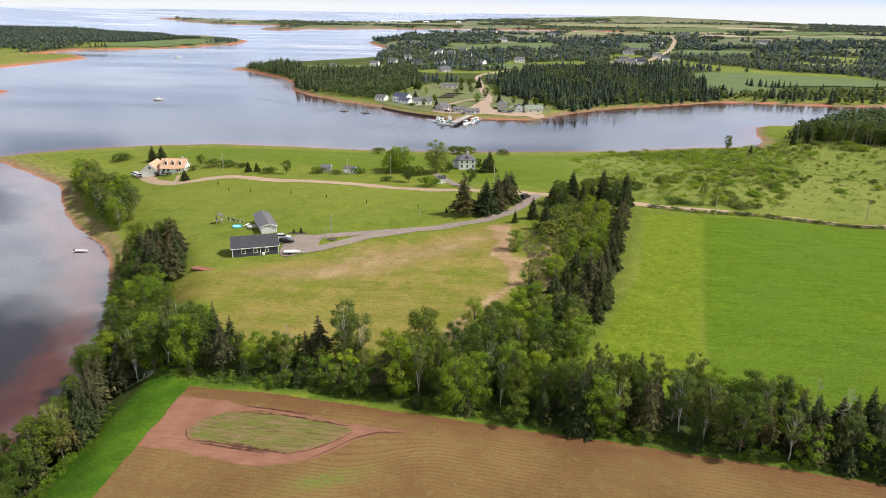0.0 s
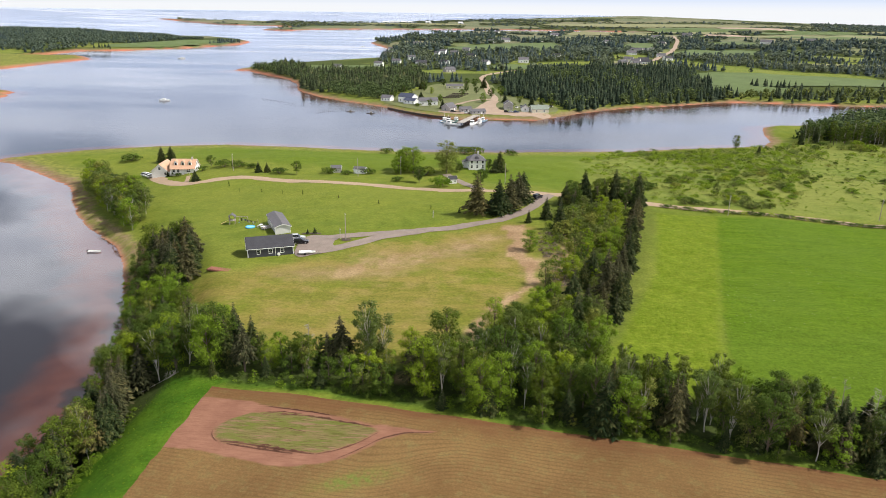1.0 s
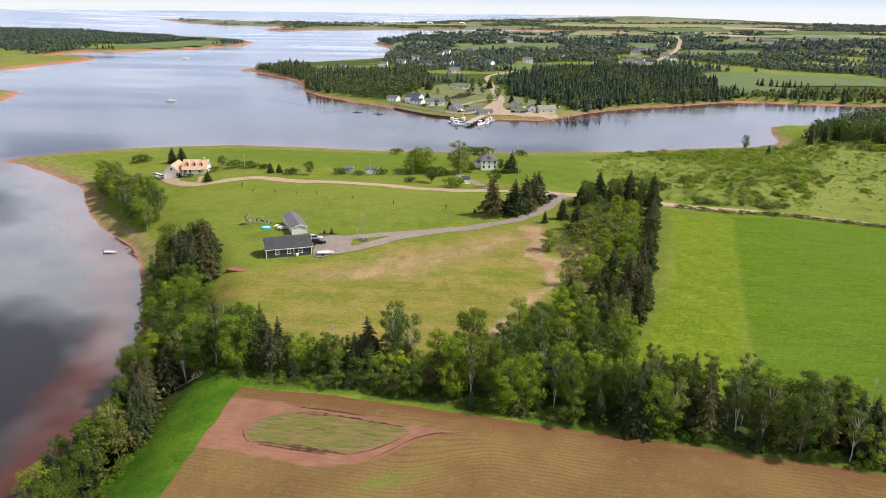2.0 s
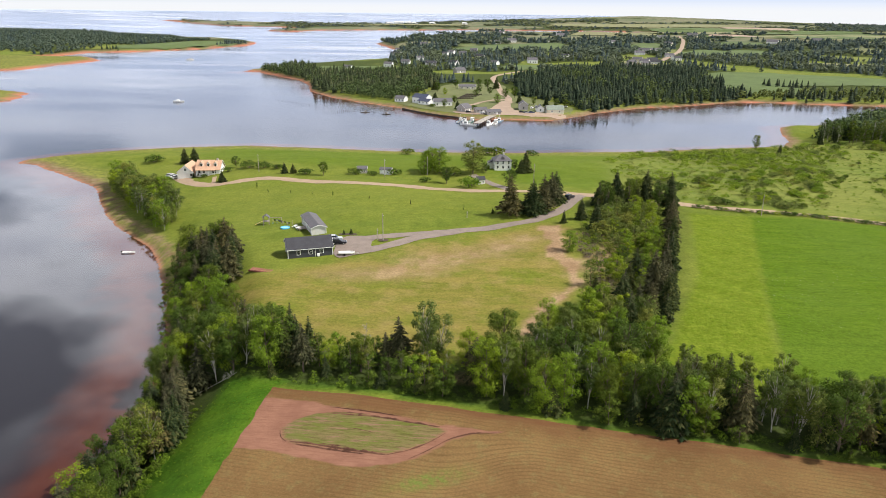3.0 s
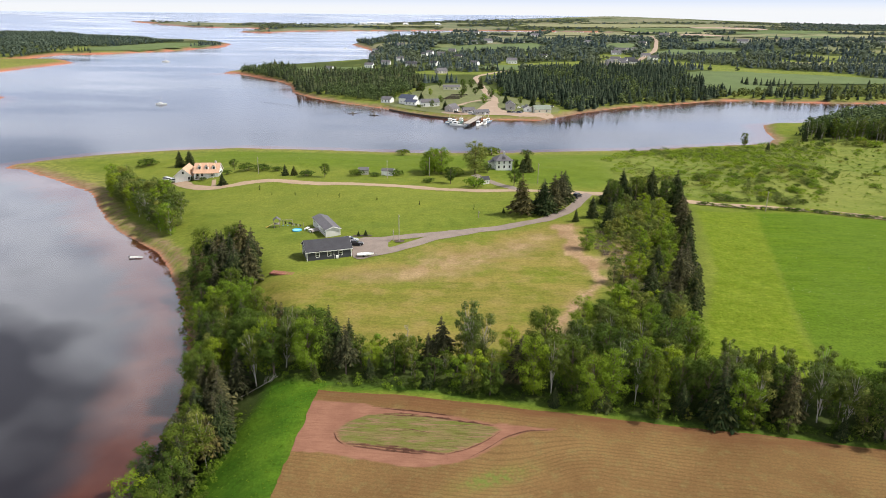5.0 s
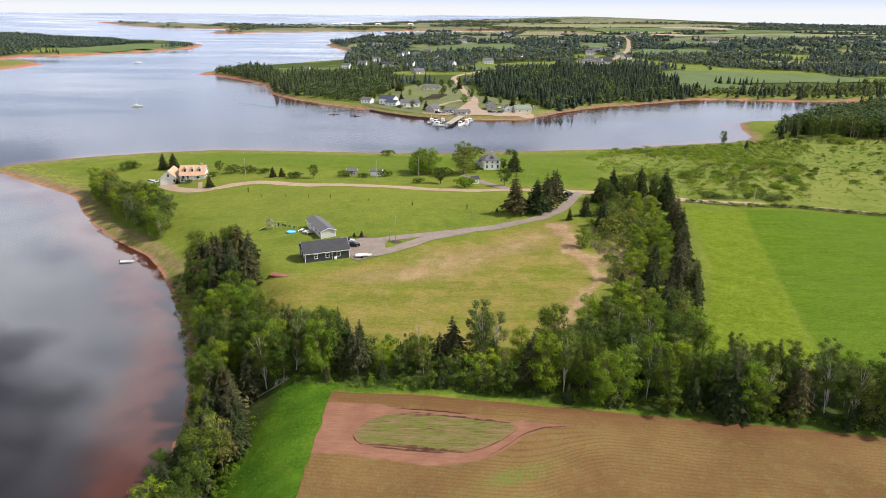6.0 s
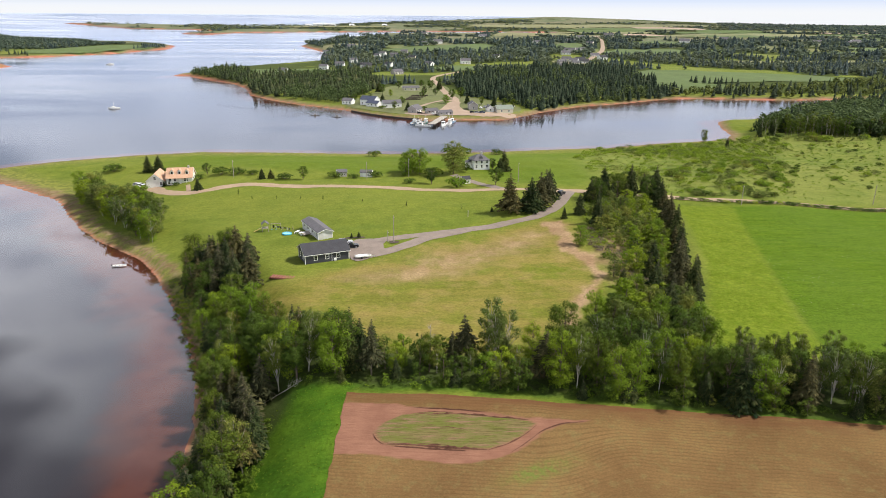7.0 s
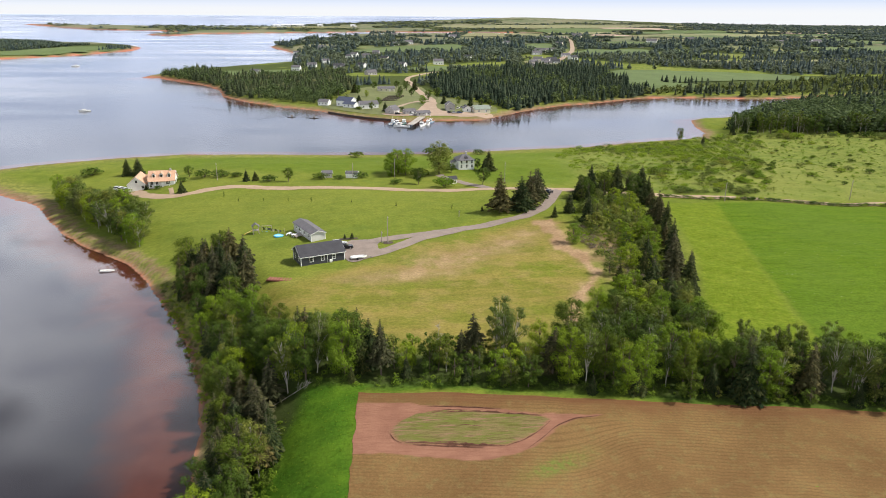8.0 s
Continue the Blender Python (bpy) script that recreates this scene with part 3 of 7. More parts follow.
def rut(line, height, label, broad=1.0):
    """A ragged ridge of dark turned earth."""
    pts = resample(line, 0.5)
    vs, fs = [], []
    for i, p in enumerate(pts):
        a, b = pts[max(i - 1, 0)], pts[min(i + 1, len(pts) - 1)]
        d = (b - a).normalized()
        end = min(i, len(pts) - 1 - i, 6) / 6
        broken = 0.25 + 0.75 * float(smooth(-0.5, 0.2, fractal(p.x, p.y, 3.7, 11)))
        for o, hgt in ((-0.15, -0.3), (-0.05, 0.6), (0.04, 1.0), (0.14, -0.3)):
            x, y = p.x - d.y * o * broad * (0.6 + 0.4 * end), p.y + d.x * o * broad * (0.6 + 0.4 * end)
            vs.append((x, y, float(hgt * height * end * broken * (1 + 0.5 * fractal(x, y, 2.3, 4)))))
    xy = np.array([v[:2] for v in vs])
    zs = relief(xy[:, 0], xy[:, 1]) + 0.15
    vs = [(v[0], v[1], v[2] + z) for v, z in zip(vs, zs)]
    for i in range(len(pts) - 1):
        for j in range(3):
            q = i * 4 + j
            fs.append((q, q + 4, q + 5, q + 1))
    tagged(new("earth_ridge", mesh_of("earth_ridge", vs, fs, [DARK_EARTH])), label, "soil", "", "structure")


DARK_EARTH = plain("dark_red_earth", (0.12, 0.056, 0.035), 0.95, 3, 0.4, bump=0.5)
RUTS = [([(-43, 98.1), (-40.3, 98.8), (-38.4, 98.6)], 0.2, 0.8), ([(-40.5, 98.3), (-37, 98.6), (-34.1, 98.4), (-30.4, 97.7), (-26.7, 97.0), (-23.3, 96.7)], 0.28, 1.0), ([(-42, 98.9), (-39, 99.3), (-36, 99.0)], 0.16, 0.6),
        ([(-46.5, 90.4), (-42.8, 90.2), (-39.2, 89.7), (-35.7, 89.1), (-31, 88.6)], 0.3, 1.2), ([(-45.3, 89.9), (-40.1, 89.2), (-34, 88.4)], 0.26, 1.0), ([(-43.6, 90.6), (-39.4, 90.2), (-36.4, 89.7)], 0.2, 0.8),
        ([(-39.1, 95.1), (-35.9, 94.5), (-32.3, 93.8)], 0.12, 0.6), ([(-48.9, 93.2), (-48.3, 91.4), (-46.8, 90.2)], 0.12, 0.45), ([(-30.8, 88.6), (-27.8, 90), (-24.6, 92.7), (-22.4, 95.2)], 0.14, 0.5),
        ([(-27.5, 87.9), (-24.4, 90.8), (-21.7, 93.8), (-18.5, 95.4), (-13.5, 96.4)], 0.12, 0.4), ([(-42.6, 100.5), (-36, 99.9), (-30, 98.9)], 0.1, 0.4)]
for line, high, broad in RUTS:
    rut(line, high, "ragged ridge of dark red turned earth" if high > 0.15 else "low thin ridge of red earth", broad)
road("driveway", [(12, 245), (10.2, 241), (8, 235), (3.5, 224), (-4, 215), (-16, 209), (-31, 204.2), (-42, 200.3), (-52, 196.3), (-62, 192)], 3.9, GRAVEL, 0.12, "grey gravel driveway curving to the house")
road("driveway", [(-28, 205), (-36, 200.5), (-43, 195), (-48.6, 188.2), (-55, 182.4), (-62, 180)], 4.2, GRAVEL, 0.14, "grey gravel driveway branch round a grass island")
sheet("gravel_yard", [(-64.5, 196.5), (-62.2, 179), (-59.5, 176.5), (-54, 181), (-51, 184), (-54, 190), (-52, 196)], GRAVEL, 0.17, 1.5, 1, 0.3, "grey gravel parking yard", "yard")
road("dirt_road", [(-163, 295), (-157, 287.5), (-151, 281.5), (-144, 276.2), (-137, 273.4), (-131, 274.8), (-125, 278.6), (-118, 280), (-107, 277), (-76, 267.5), (-48, 260.7), (-26, 255), (2, 247), (12, 245), (30, 246), (46, 245), (67, 238), (96, 236), (125, 232), (320, 218)],
     5.0, DIRT_ROAD, 0.1, "pale reddish dirt road across the peninsula")
road("farm_lane", [(-29.5, 289.5), (-24.5, 278), (-16.6, 261), (-12, 251.5)], 3.6, GRAVEL, 0.12, "gravel lane to the white farmhouse")

# ---- plants ----
def tube(V, Fs, a, b, ra, rb, sides=6):
    """Adds a tapered tube from a to b to a list of vertices and faces."""
    a, b = Vector(a), Vector(b)
    q = (b - a).to_track_quat("Z", "Y")
    n = len(V)
    for c, rad in ((a, ra), (b, rb)):
        for i in range(sides):
            t = 2 * math.pi * i / sides
            V.append(c + q @ Vector((rad * math.cos(t), rad * math.sin(t), 0)))
    for i in range(sides):
        j = (i + 1) % sides
        Fs.append((n + i, n + j, n + sides + j, n + sides + i))


def clump(V, Fs, c, normal, along, length, width):
    """Adds one small leaf clump: a folded rhombus."""
    n = Vector(normal).normalized()
    u = Vector(along) - n * Vector(along).dot(n)
    u = u.normalized() if u.length > 1e-3 else n.orthogonal().normalized()
    s = n.cross(u)
    k = len(V)
    V += [c - u * length * 0.5, c + s * width * 0.5 - n * width * 0.18, c + u * length * 0.5, c - s * width * 0.5 - n * width * 0.18]
    Fs.append((k, k + 1, k + 2))
    Fs.append((k, k + 2, k + 3))


def unit(rng):
    v = Vector((rng.gauss(0, 1), rng.gauss(0, 1), rng.gauss(0, 1)))
    return v.normalized()


def leafy(seed, spread, clear, count, size, lobes, lean=0.0, ragged=1.0, stout=0.018):
    """Trunk and crown of a leafy tree 1 unit high: lobes of leaf clumps at the ends of limbs."""
    rng = random.Random(seed)
    TV, TF, CV, CF = [], [], [], []
    p, rad = Vector((0, 0, -0.03)), stout
    spine = [p]
    for i in range(6):
        q = p + Vector((rng.uniform(-0.012, 0.012) + lean / 6, rng.uniform(-0.012, 0.012), 0.16))
        tube(TV, TF, p, q, rad, rad * 0.8)
        p, rad = q, rad * 0.8
        spine.append(p)
    balls = []
    for i in range(lobes):
        f = (i + 0.5) / lobes
        z = clear + (0.95 - clear) * f ** 0.85
        wide = spread * (math.sin(math.pi * min(max((z - clear) / (1.02 - clear), 0.12), 0.97)) ** 0.6)
        a = i * 2.4 + rng.uniform(-0.6, 0.6)
        out = wide * rng.uniform(0.35, 0.85)
        axis = spine[min(int(z * 6), 6)]
        c = Vector((axis.x + out * math.cos(a), axis.y + out * math.sin(a), z))
        balls.append((c, spread * rng.uniform(0.24, 0.5) * (1.15 - 0.45 * z)))
        k = spine[min(max(int(z * 6) - 1, 1), 5)]
        tube(TV, TF, k, c, 0.0055, 0.002, 4)
        for _ in range(2):
            d = unit(rng)
            tube(TV, TF, c, c + d * balls[-1][1] * 0.8, 0.0018, 0.0007, 3)
    total = sum(b[1] ** 2 for b in balls)
    for c, br in balls:
        for _ in range(int(count * br * br / total)):
            d = unit(rng)
            if d.z < -0.3 and rng.random() < 0.5:
                d.z = -d.z
            pos = c + Vector((d.x * br, d.y * br, d.z * br * 0.8)) * (rng.uniform(0.3, 1.1) ** 0.5 * (1 + ragged * 0.17 * rng.gauss(0, 1)))
            pos.z = min(max(pos.z, 0.04), 1.0)
            s = size * rng.uniform(0.6, 1.4)
            clump(CV, CF, pos, d + unit(rng) * 0.5 + Vector((0, 0, 0.45)), unit(rng), s, s * 0.7)
    return (TV, TF), (CV, CF)


def spruce(seed, spread, levels, clear=0.06, thin=0.0):
    """Trunk and crown of a spruce 1 unit high: whorls of drooping sprays."""
    rng = random.Random(seed)
    TV, TF, CV, CF = [], [], [], []
    tube(TV, TF, (0, 0, -0.03), (0, 0, 0.5), 0.019, 0.011)
    tube(TV, TF, (0, 0, 0.5), (0, 0, 0.99), 0.011, 0.002)
    for k in range(levels):
        z = clear + (0.985 - clear) * (k / (levels - 1)) ** 0.92
        reach = spread * ((1 - z) / (1 - clear)) ** 0.78 * rng.uniform(0.75, 1.15) + 0.012
        n = 4 + int(5 * (1 - z) + 1)
        for i in range(n):
            if rng.random() < thin:
                continue
            a = 2 * math.pi * (i + rng.uniform(-0.35, 0.35)) / n + k * 1.1
            ln = reach * rng.uniform(0.7, 1.15)
            d = Vector((math.cos(a), math.sin(a), 0))
            side = Vector((-d.y, d.x, 0))
            tube(TV, TF, (0, 0, z), Vector((0, 0, z)) + d * ln * 0.8 + Vector((0, 0, -0.2 * ln)), 0.004, 0.001, 3)
            steps = 3 if ln > 0.07 else 2
            for j in range(steps):
                t = (j + 0.7) / steps
                c = Vector((0, 0, z)) + d * ln * t + Vector((0, 0, -0.32 * ln * t ** 1.4 + rng.uniform(-0.006, 0.006)))
                sz = max(ln * 0.55 * (1.15 - 0.5 * t), 0.018)
                for sgn in (-1, 1):
                    clump(CV, CF, c + side * sgn * sz * 0.22, Vector((0, 0, 1)) + d * 0.35 + side * sgn * 0.45 + unit(rng) * 0.3, d + side * sgn * 0.7 + unit(rng) * 0.2, sz * 1.1, sz * 0.5)
                clump(CV, CF, c + Vector((0, 0, -0.25 * sz)), side * rng.choice((-1, 1)) + unit(rng) * 0.5, d + Vector((0, 0, -0.5)), sz, sz * 0.5)
    return (TV, TF), (CV, CF)


def snag(seed, twigs=26, low=0.3):
    """A dead standing tree 1 unit high."""
    rng = random.Random(seed)
    TV, TF = [], []
    tube(TV, TF, (0, 0, -0.03), (0.01, 0, 0.5), 0.016, 0.011)
    tube(TV, TF, (0.01, 0, 0.5), (0.03, 0.01, 1.0), 0.011, 0.002)
    for i in range(twigs):
        z = rng.uniform(low, 0.97)
        a = rng.uniform(0, 6.28)
        ln = 0.26 * (1.1 - z) + 0.04
        e = Vector((ln * math.cos(a), ln * math.sin(a), z + ln * rng.uniform(-0.1, 0.6)))
        tube(TV, TF, (0.02 * z, 0, z), e, 0.005, 0.0015, 3)
        for _ in range(3):
            m = Vector((0.02 * z, 0, z)).lerp(e, rng.uniform(0.4, 0.9))
            tube(TV, TF, m, m + unit(rng) * ln * 0.4, 0.002, 0.0008, 3)
    return (TV, TF), None


def bush(seed, count, size):
    """A rounded shrub 1 unit high, without a trunk to be seen."""
    rng = random.Random(seed)
    TV, TF, CV, CF = [], [], [], []
    for i in range(5):
        a = rng.uniform(0, 6.28)
        tube(TV, TF, (0, 0, -0.05), (0.4 * math.cos(a), 0.4 * math.sin(a), 0.7), 0.03, 0.008, 4)
    balls = [(Vector((0, 0, 0.45)), 0.5)] + [(Vector((0.45 * math.cos(i * 1.26 + seed), 0.45 * math.sin(i * 1.26 + seed), rng.uniform(0.25, 0.5))), rng.uniform(0.25, 0.42)) for i in range(5)]
    for c, br in balls:
        for _ in range(int(count / 6)):
            d = unit(rng)
            d.z = abs(d.z) if rng.random() < 0.8 else d.z
            pos = c + d * br * rng.uniform(0.7, 1.1)
            pos.z = max(pos.z, 0.0)
            s = size * rng.uniform(0.6, 1.4)
            clump(CV, CF, pos, d + unit(rng) * 0.7 + Vector((0, 0, 0.3)), unit(rng), s, s * 0.75)
    return (TV, TF), (CV, CF)


KINDS = {}


def kind_of(key, name, label, category, bark, leaf, shapes, crown_name="crown", spare=""):
    """Makes the meshes of a kind of plant: several shapes."""
    made = []
    for t, c in shapes:
        tm = mesh_of(name + "_trunk", *t, [bark])
        cm = mesh_of(name + "_crown", *c, [leaf]) if c else None
        made.append((tm, cm))
    KINDS[key] = (name, label, category, made, crown_name)


kind_of("maple", "broadleaf_tree", "leafy green broadleaf tree with a rounded crown", "tree", BARK, LEAF, [leafy(10 + i, 0.31, 0.24, 4200, 0.0245, 24, 0, 1.0) for i in range(5)])
kind_of("fresh", "broadleaf_tree", "bright fresh green broadleaf tree in full leaf", "tree", BARK, LEAF_BRIGHT, [leafy(20 + i, 0.33, 0.07, 4300, 0.0255, 24, 0, 1.0) for i in range(4)])
kind_of("aspen", "aspen_tree", "tall slender aspen with a pale bare lower trunk", "tree", PALE_BARK, LEAF_ASPEN, [leafy(30 + i, 0.21, 0.42, 2700, 0.0225, 18, 0.02, 1.2, 0.0105) for i in range(4)])
kind_of("birch", "birch_tree", "birch with white trunk and thin olive leaves", "tree", PALE_BARK, LEAF_OLIVE, [leafy(40 + i, 0.26, 0.26, 2500, 0.0235, 17, 0.05, 1.6, 0.0115) for i in range(3)])
kind_of("willow", "broadleaf_tree", "pale olive thin-leaved tree", "tree", BARK, LEAF_OLIVE, [leafy(50 + i, 0.31, 0.1, 2400, 0.034, 24, 0.0, 1.6) for i in range(2)])
kind_of("sapling", "young_tree", "young leafy tree at the wood edge", "tree", BARK, LEAF, [leafy(150 + i, 0.36, 0.04, 1000, 0.05, 11, 0, 1.1) for i in range(3)])
kind_of("fresh_sapling", "young_tree", "bright green young tree at the wood edge", "tree", BARK, LEAF_BRIGHT, [leafy(155 + i, 0.36, 0.04, 1000, 0.05, 11, 0, 1.1) for i in range(3)])
kind_of("olive_sapling", "young_tree", "pale olive young tree", "tree", BARK, LEAF_OLIVE, [leafy(160 + i, 0.36, 0.04, 600, 0.06, 10, 0, 1.4) for i in range(2)])
kind_of("spruce", "spruce_tree", "dark green pointed spruce", "tree", BARK, NEEDLE, [spruce(60 + i, 0.25 + 0.025 * i, 27) for i in range(4)])
kind_of("old_spruce", "spruce_tree", "old spruce with thin brownish branches", "tree", BARK, NEEDLE_BROWN, [spruce(70 + i, 0.25, 25, 0.14 + 0.1 * i, 0.2) for i in range(3)])
kind_of("snag", "dead_tree", "bare grey dead tree", "tree", DEAD_WOOD, LEAF, [snag(80 + i) for i in range(3)])
kind_of("bush", "shrub", "low rounded green shrub", "shrub", BARK, LEAF, [bush(90 + i, 420, 0.14) for i in range(3)])
kind_of("fresh_bush", "shrub", "bright green leafy shrub", "shrub", BARK, LEAF_BRIGHT, [bush(94 + i, 420, 0.14) for i in range(3)])
kind_of("olive_bush", "shrub", "dull olive scrub bush", "shrub", BARK, LEAF_OLIVE, [bush(97 + i, 380, 0.13) for i in range(3)])

kind_of("brush", "shrub", "dry brown brush", "shrub", DEAD_WOOD, BRUSH, [bush(210 + i, 420, 0.12) for i in range(2)])
kind_of("tuft", "grass_tuft", "tuft of long grass", "grass", BARK, TUFT, [bush(200 + i, 60, 0.34) for i in range(3)])

kind_of("bend_leafy", "broadleaf_tree", "leafy tree in the wood at the river bend", "tree", BARK, LEAF, [leafy(170 + i, 0.3, 0.2, 900, 0.05, 14, 0, 1.2) for i in range(3)])
kind_of("bend_aspen", "aspen_tree", "tall pale-stemmed aspen at the river bend", "tree", PALE_BARK, LEAF_ASPEN, [leafy(176 + i, 0.22, 0.38, 700, 0.046, 12, 0.02, 1.2, 0.0115) for i in range(3)])
PLANTS = []          # (kind, x, y, height, width factor, group)


def fill(poly, gap, mixture, lo, hi, seed, group, edge=0.5, wide=1.0, thin=0.0):
    """Scatters plants over a stretch of the plan, at about that distance from one another."""
    rng = random.Random(seed)
    xs, ys = [p[0] for p in poly], [p[1] for p in poly]
    spots, row = [], 0
    y = min(ys)
    while y < max(ys):
        x = min(xs) + (row % 2) * gap * 0.5
        while x < max(xs):
            spots.append((x + rng.uniform(-0.38, 0.38) * gap, y + rng.uniform(-0.38, 0.38) * gap))
            x += gap
        y, row = y + gap * 0.87, row + 1
    spots = np.array(spots)
    keep = inside_by(poly, spots[:, 0], spots[:, 1]) > edge
    names, odds = [m[0] for m in mixture], [m[1] for m in mixture]
    for x, y in spots[keep]:
        if rng.random() < thin:
            continue
        PLANTS.append((rng.choices(names, odds)[0], x, y, rng.uniform(lo, hi), wide * rng.uniform(0.85, 1.2), group))


def thicket(name, poly, gap, mixture, lo, hi, seed, label, wide=1.0, thin=0.0):
    """Low growth too dense to count: many shrubs joined into one mesh of each sort."""
    first = len(PLANTS)
    fill(poly, gap, mixture, lo, hi, seed, "", 0.0, wide, thin)
    rows = PLANTS[first:]
    del PLANTS[first:]
    rng = random.Random(seed)
    for key in sorted({p[0] for p in rows}):
        mine = [p for p in rows if p[0] == key]
        xs, ys = np.array([p[1] for p in mine]), np.array([p[2] for p in mine])
        zs, vs, fs, base = relief(xs, ys), [], [], 0
        data = [(np.array([tuple(v.co) for v in cm.vertices]), np.array([tuple(q.vertices) for q in cm.polygons])) for _, cm in KINDS[key][3]]
        for (_, x, y, h, wf, _), z in zip(mine, zs):
            V, Fs = data[rng.randrange(len(data))]
            pick = np.sort(np.random.RandomState(base % 9999).permutation(len(V) // 4)[:max(len(V) // 15, 12)])
            V = V.reshape(-1, 4, 3)[pick]
            mid_v = V.mean(1, keepdims=True)
            V = (mid_v + (V - mid_v) * 1.35).reshape(-1, 3)
            n = len(pick)
            Fs = np.concatenate([np.stack([np.arange(n) * 4, np.arange(n) * 4 + 1, np.arange(n) * 4 + 2], 1), np.stack([np.arange(n) * 4, np.arange(n) * 4 + 2, np.arange(n) * 4 + 3], 1)])
            a = rng.uniform(0, 6.28)
            ca, sa = math.cos(a), math.sin(a)
            vs.append(np.stack([x + (V[:, 0] * ca - V[:, 1] * sa) * h * wf, y + (V[:, 0] * sa + V[:, 1] * ca) * h * wf, z + V[:, 2] * h], 1))
            fs.append(Fs + base)
            base += len(V)
        me = mesh_of(name, np.concatenate(vs).tolist(), np.concatenate(fs).tolist(), [KINDS[key][3][0][1].materials[0]])
        tagged(new(name, me), label, "undergrowth", "", "stuff")


def plant_all():
    xs, ys = np.array([p[1] for p in PLANTS]), np.array([p[2] for p in PLANTS])
    zs = relief(xs, ys)
    rng = random.Random(5)
    for (key, x, y, h, wf, group), z in zip(PLANTS, zs):
        name, label, category, made, crown_name = KINDS[key]
        tm, cm = rng.choice(made)
        ob = tagged(new(name), label, category, group)
        ob.empty_display_size = 0.3
        ob.matrix_world = pose(x, y, z, rng.uniform(-2, 2), rng.uniform(-2, 2), rng.uniform(0, 360)) @ Matrix.Diagonal((h * wf, h * wf, h, 1))
        for n, me in (("trunk" if category == "tree" else "stem", tm), (crown_name, cm)):
            if me:
                child = new(n, me)
                child.parent = ob



# ---- buildings ----
DARK_SIDING = plain("dark_siding", (0.045, 0.047, 0.055), 0.6, 5, 0.2)
GREY_SIDING = plain("grey_siding", (0.52, 0.52, 0.50), 0.6, 5, 0.12)
WHITE_SIDING = plain("white_siding", (0.74, 0.74, 0.71), 0.6, 5, 0.1)
CREAM_SIDING = plain("cream_siding", (0.62, 0.58, 0.45), 0.7, 5, 0.12)
WEATHERED = plain("weathered_shingle_wall", (0.36, 0.34, 0.32), 0.8, 5, 0.2)
CHARCOAL_ROOF = plain("charcoal_shingles", (0.05, 0.05, 0.057), 0.85, 4, 0.25, bump=0.3)
GREY_ROOF = plain("grey_shingles", (0.12, 0.115, 0.125), 0.85, 4, 0.22, bump=0.3)
ORANGE_ROOF = plain("orange_shingles", (0.5, 0.315, 0.21), 0.85, 4, 0.15, bump=0.3)
NAVY_ROOF = plain("dark_blue_roof", (0.06, 0.07, 0.11), 0.7, 4, 0.2)
WHITE_PAINT = plain("white_paint", (0.78, 0.78, 0.76), 0.5, 5, 0.08)
CONCRETE = plain("concrete", (0.42, 0.4, 0.37), 0.9, 3, 0.2)
TIMBER = plain("weathered_timber", (0.33, 0.29, 0.25), 0.9, 4, 0.3)
TAR_TIMBER = plain("dark_timber", (0.07, 0.055, 0.045), 0.9, 3, 0.3)
BLACK_TRIM = plain("black_rubber", (0.02, 0.02, 0.02), 0.8, 6, 0.2)
CHROME = plain("metal", (0.55, 0.55, 0.56), 0.35, 6, 0.1, 0.9)
BLUE_PLASTIC = plain("blue_plastic", (0.03, 0.35, 0.6), 0.4, 3, 0.15)
BED_SOIL = plain("red_garden_soil", (0.15, 0.058, 0.04), 0.95, 2, 0.3)


def glass_material():
    m = Mat("window_glass", 0.05, 0.8)
    m.color((0.02, 0.025, 0.03))
    return m.m


GLASS = glass_material()


def box(bm, x0, x1, y0, y1, z0, z1, bevel=0.0):
    """Adds a box, with softened edges if asked."""
    vs = [bm.verts.new((x, y, z)) for z in (z0, z1) for y in (y0, y1) for x in (x0, x1)]
    made = [bm.faces.new([vs[i] for i in q]) for q in ((0, 2, 3, 1), (4, 5, 7, 6), (0, 1, 5, 4), (2, 6, 7, 3), (1, 3, 7, 5), (0, 4, 6, 2))]
    if bevel:
        bmesh.ops.bevel(bm, geom=list({e for q in made for e in q.edges}), offset=bevel, segments=1, affect="EDGES")
    return bm


def prism(bm, profile, y0, y1):
    """Adds a profile in x and z, drawn out along y."""
    a = [bm.verts.new((x, y0, z)) for x, z in profile]
    b = [bm.verts.new((x, y1, z)) for x, z in profile]
    n = len(profile)
    bm.faces.new(a)
    bm.faces.new(b[::-1])
    for i in range(n):
        j = (i + 1) % n
        bm.faces.new((a[j], a[i], b[i], b[j]))
    bmesh.ops.recalc_face_normals(bm, faces=bm.faces)
    return bm


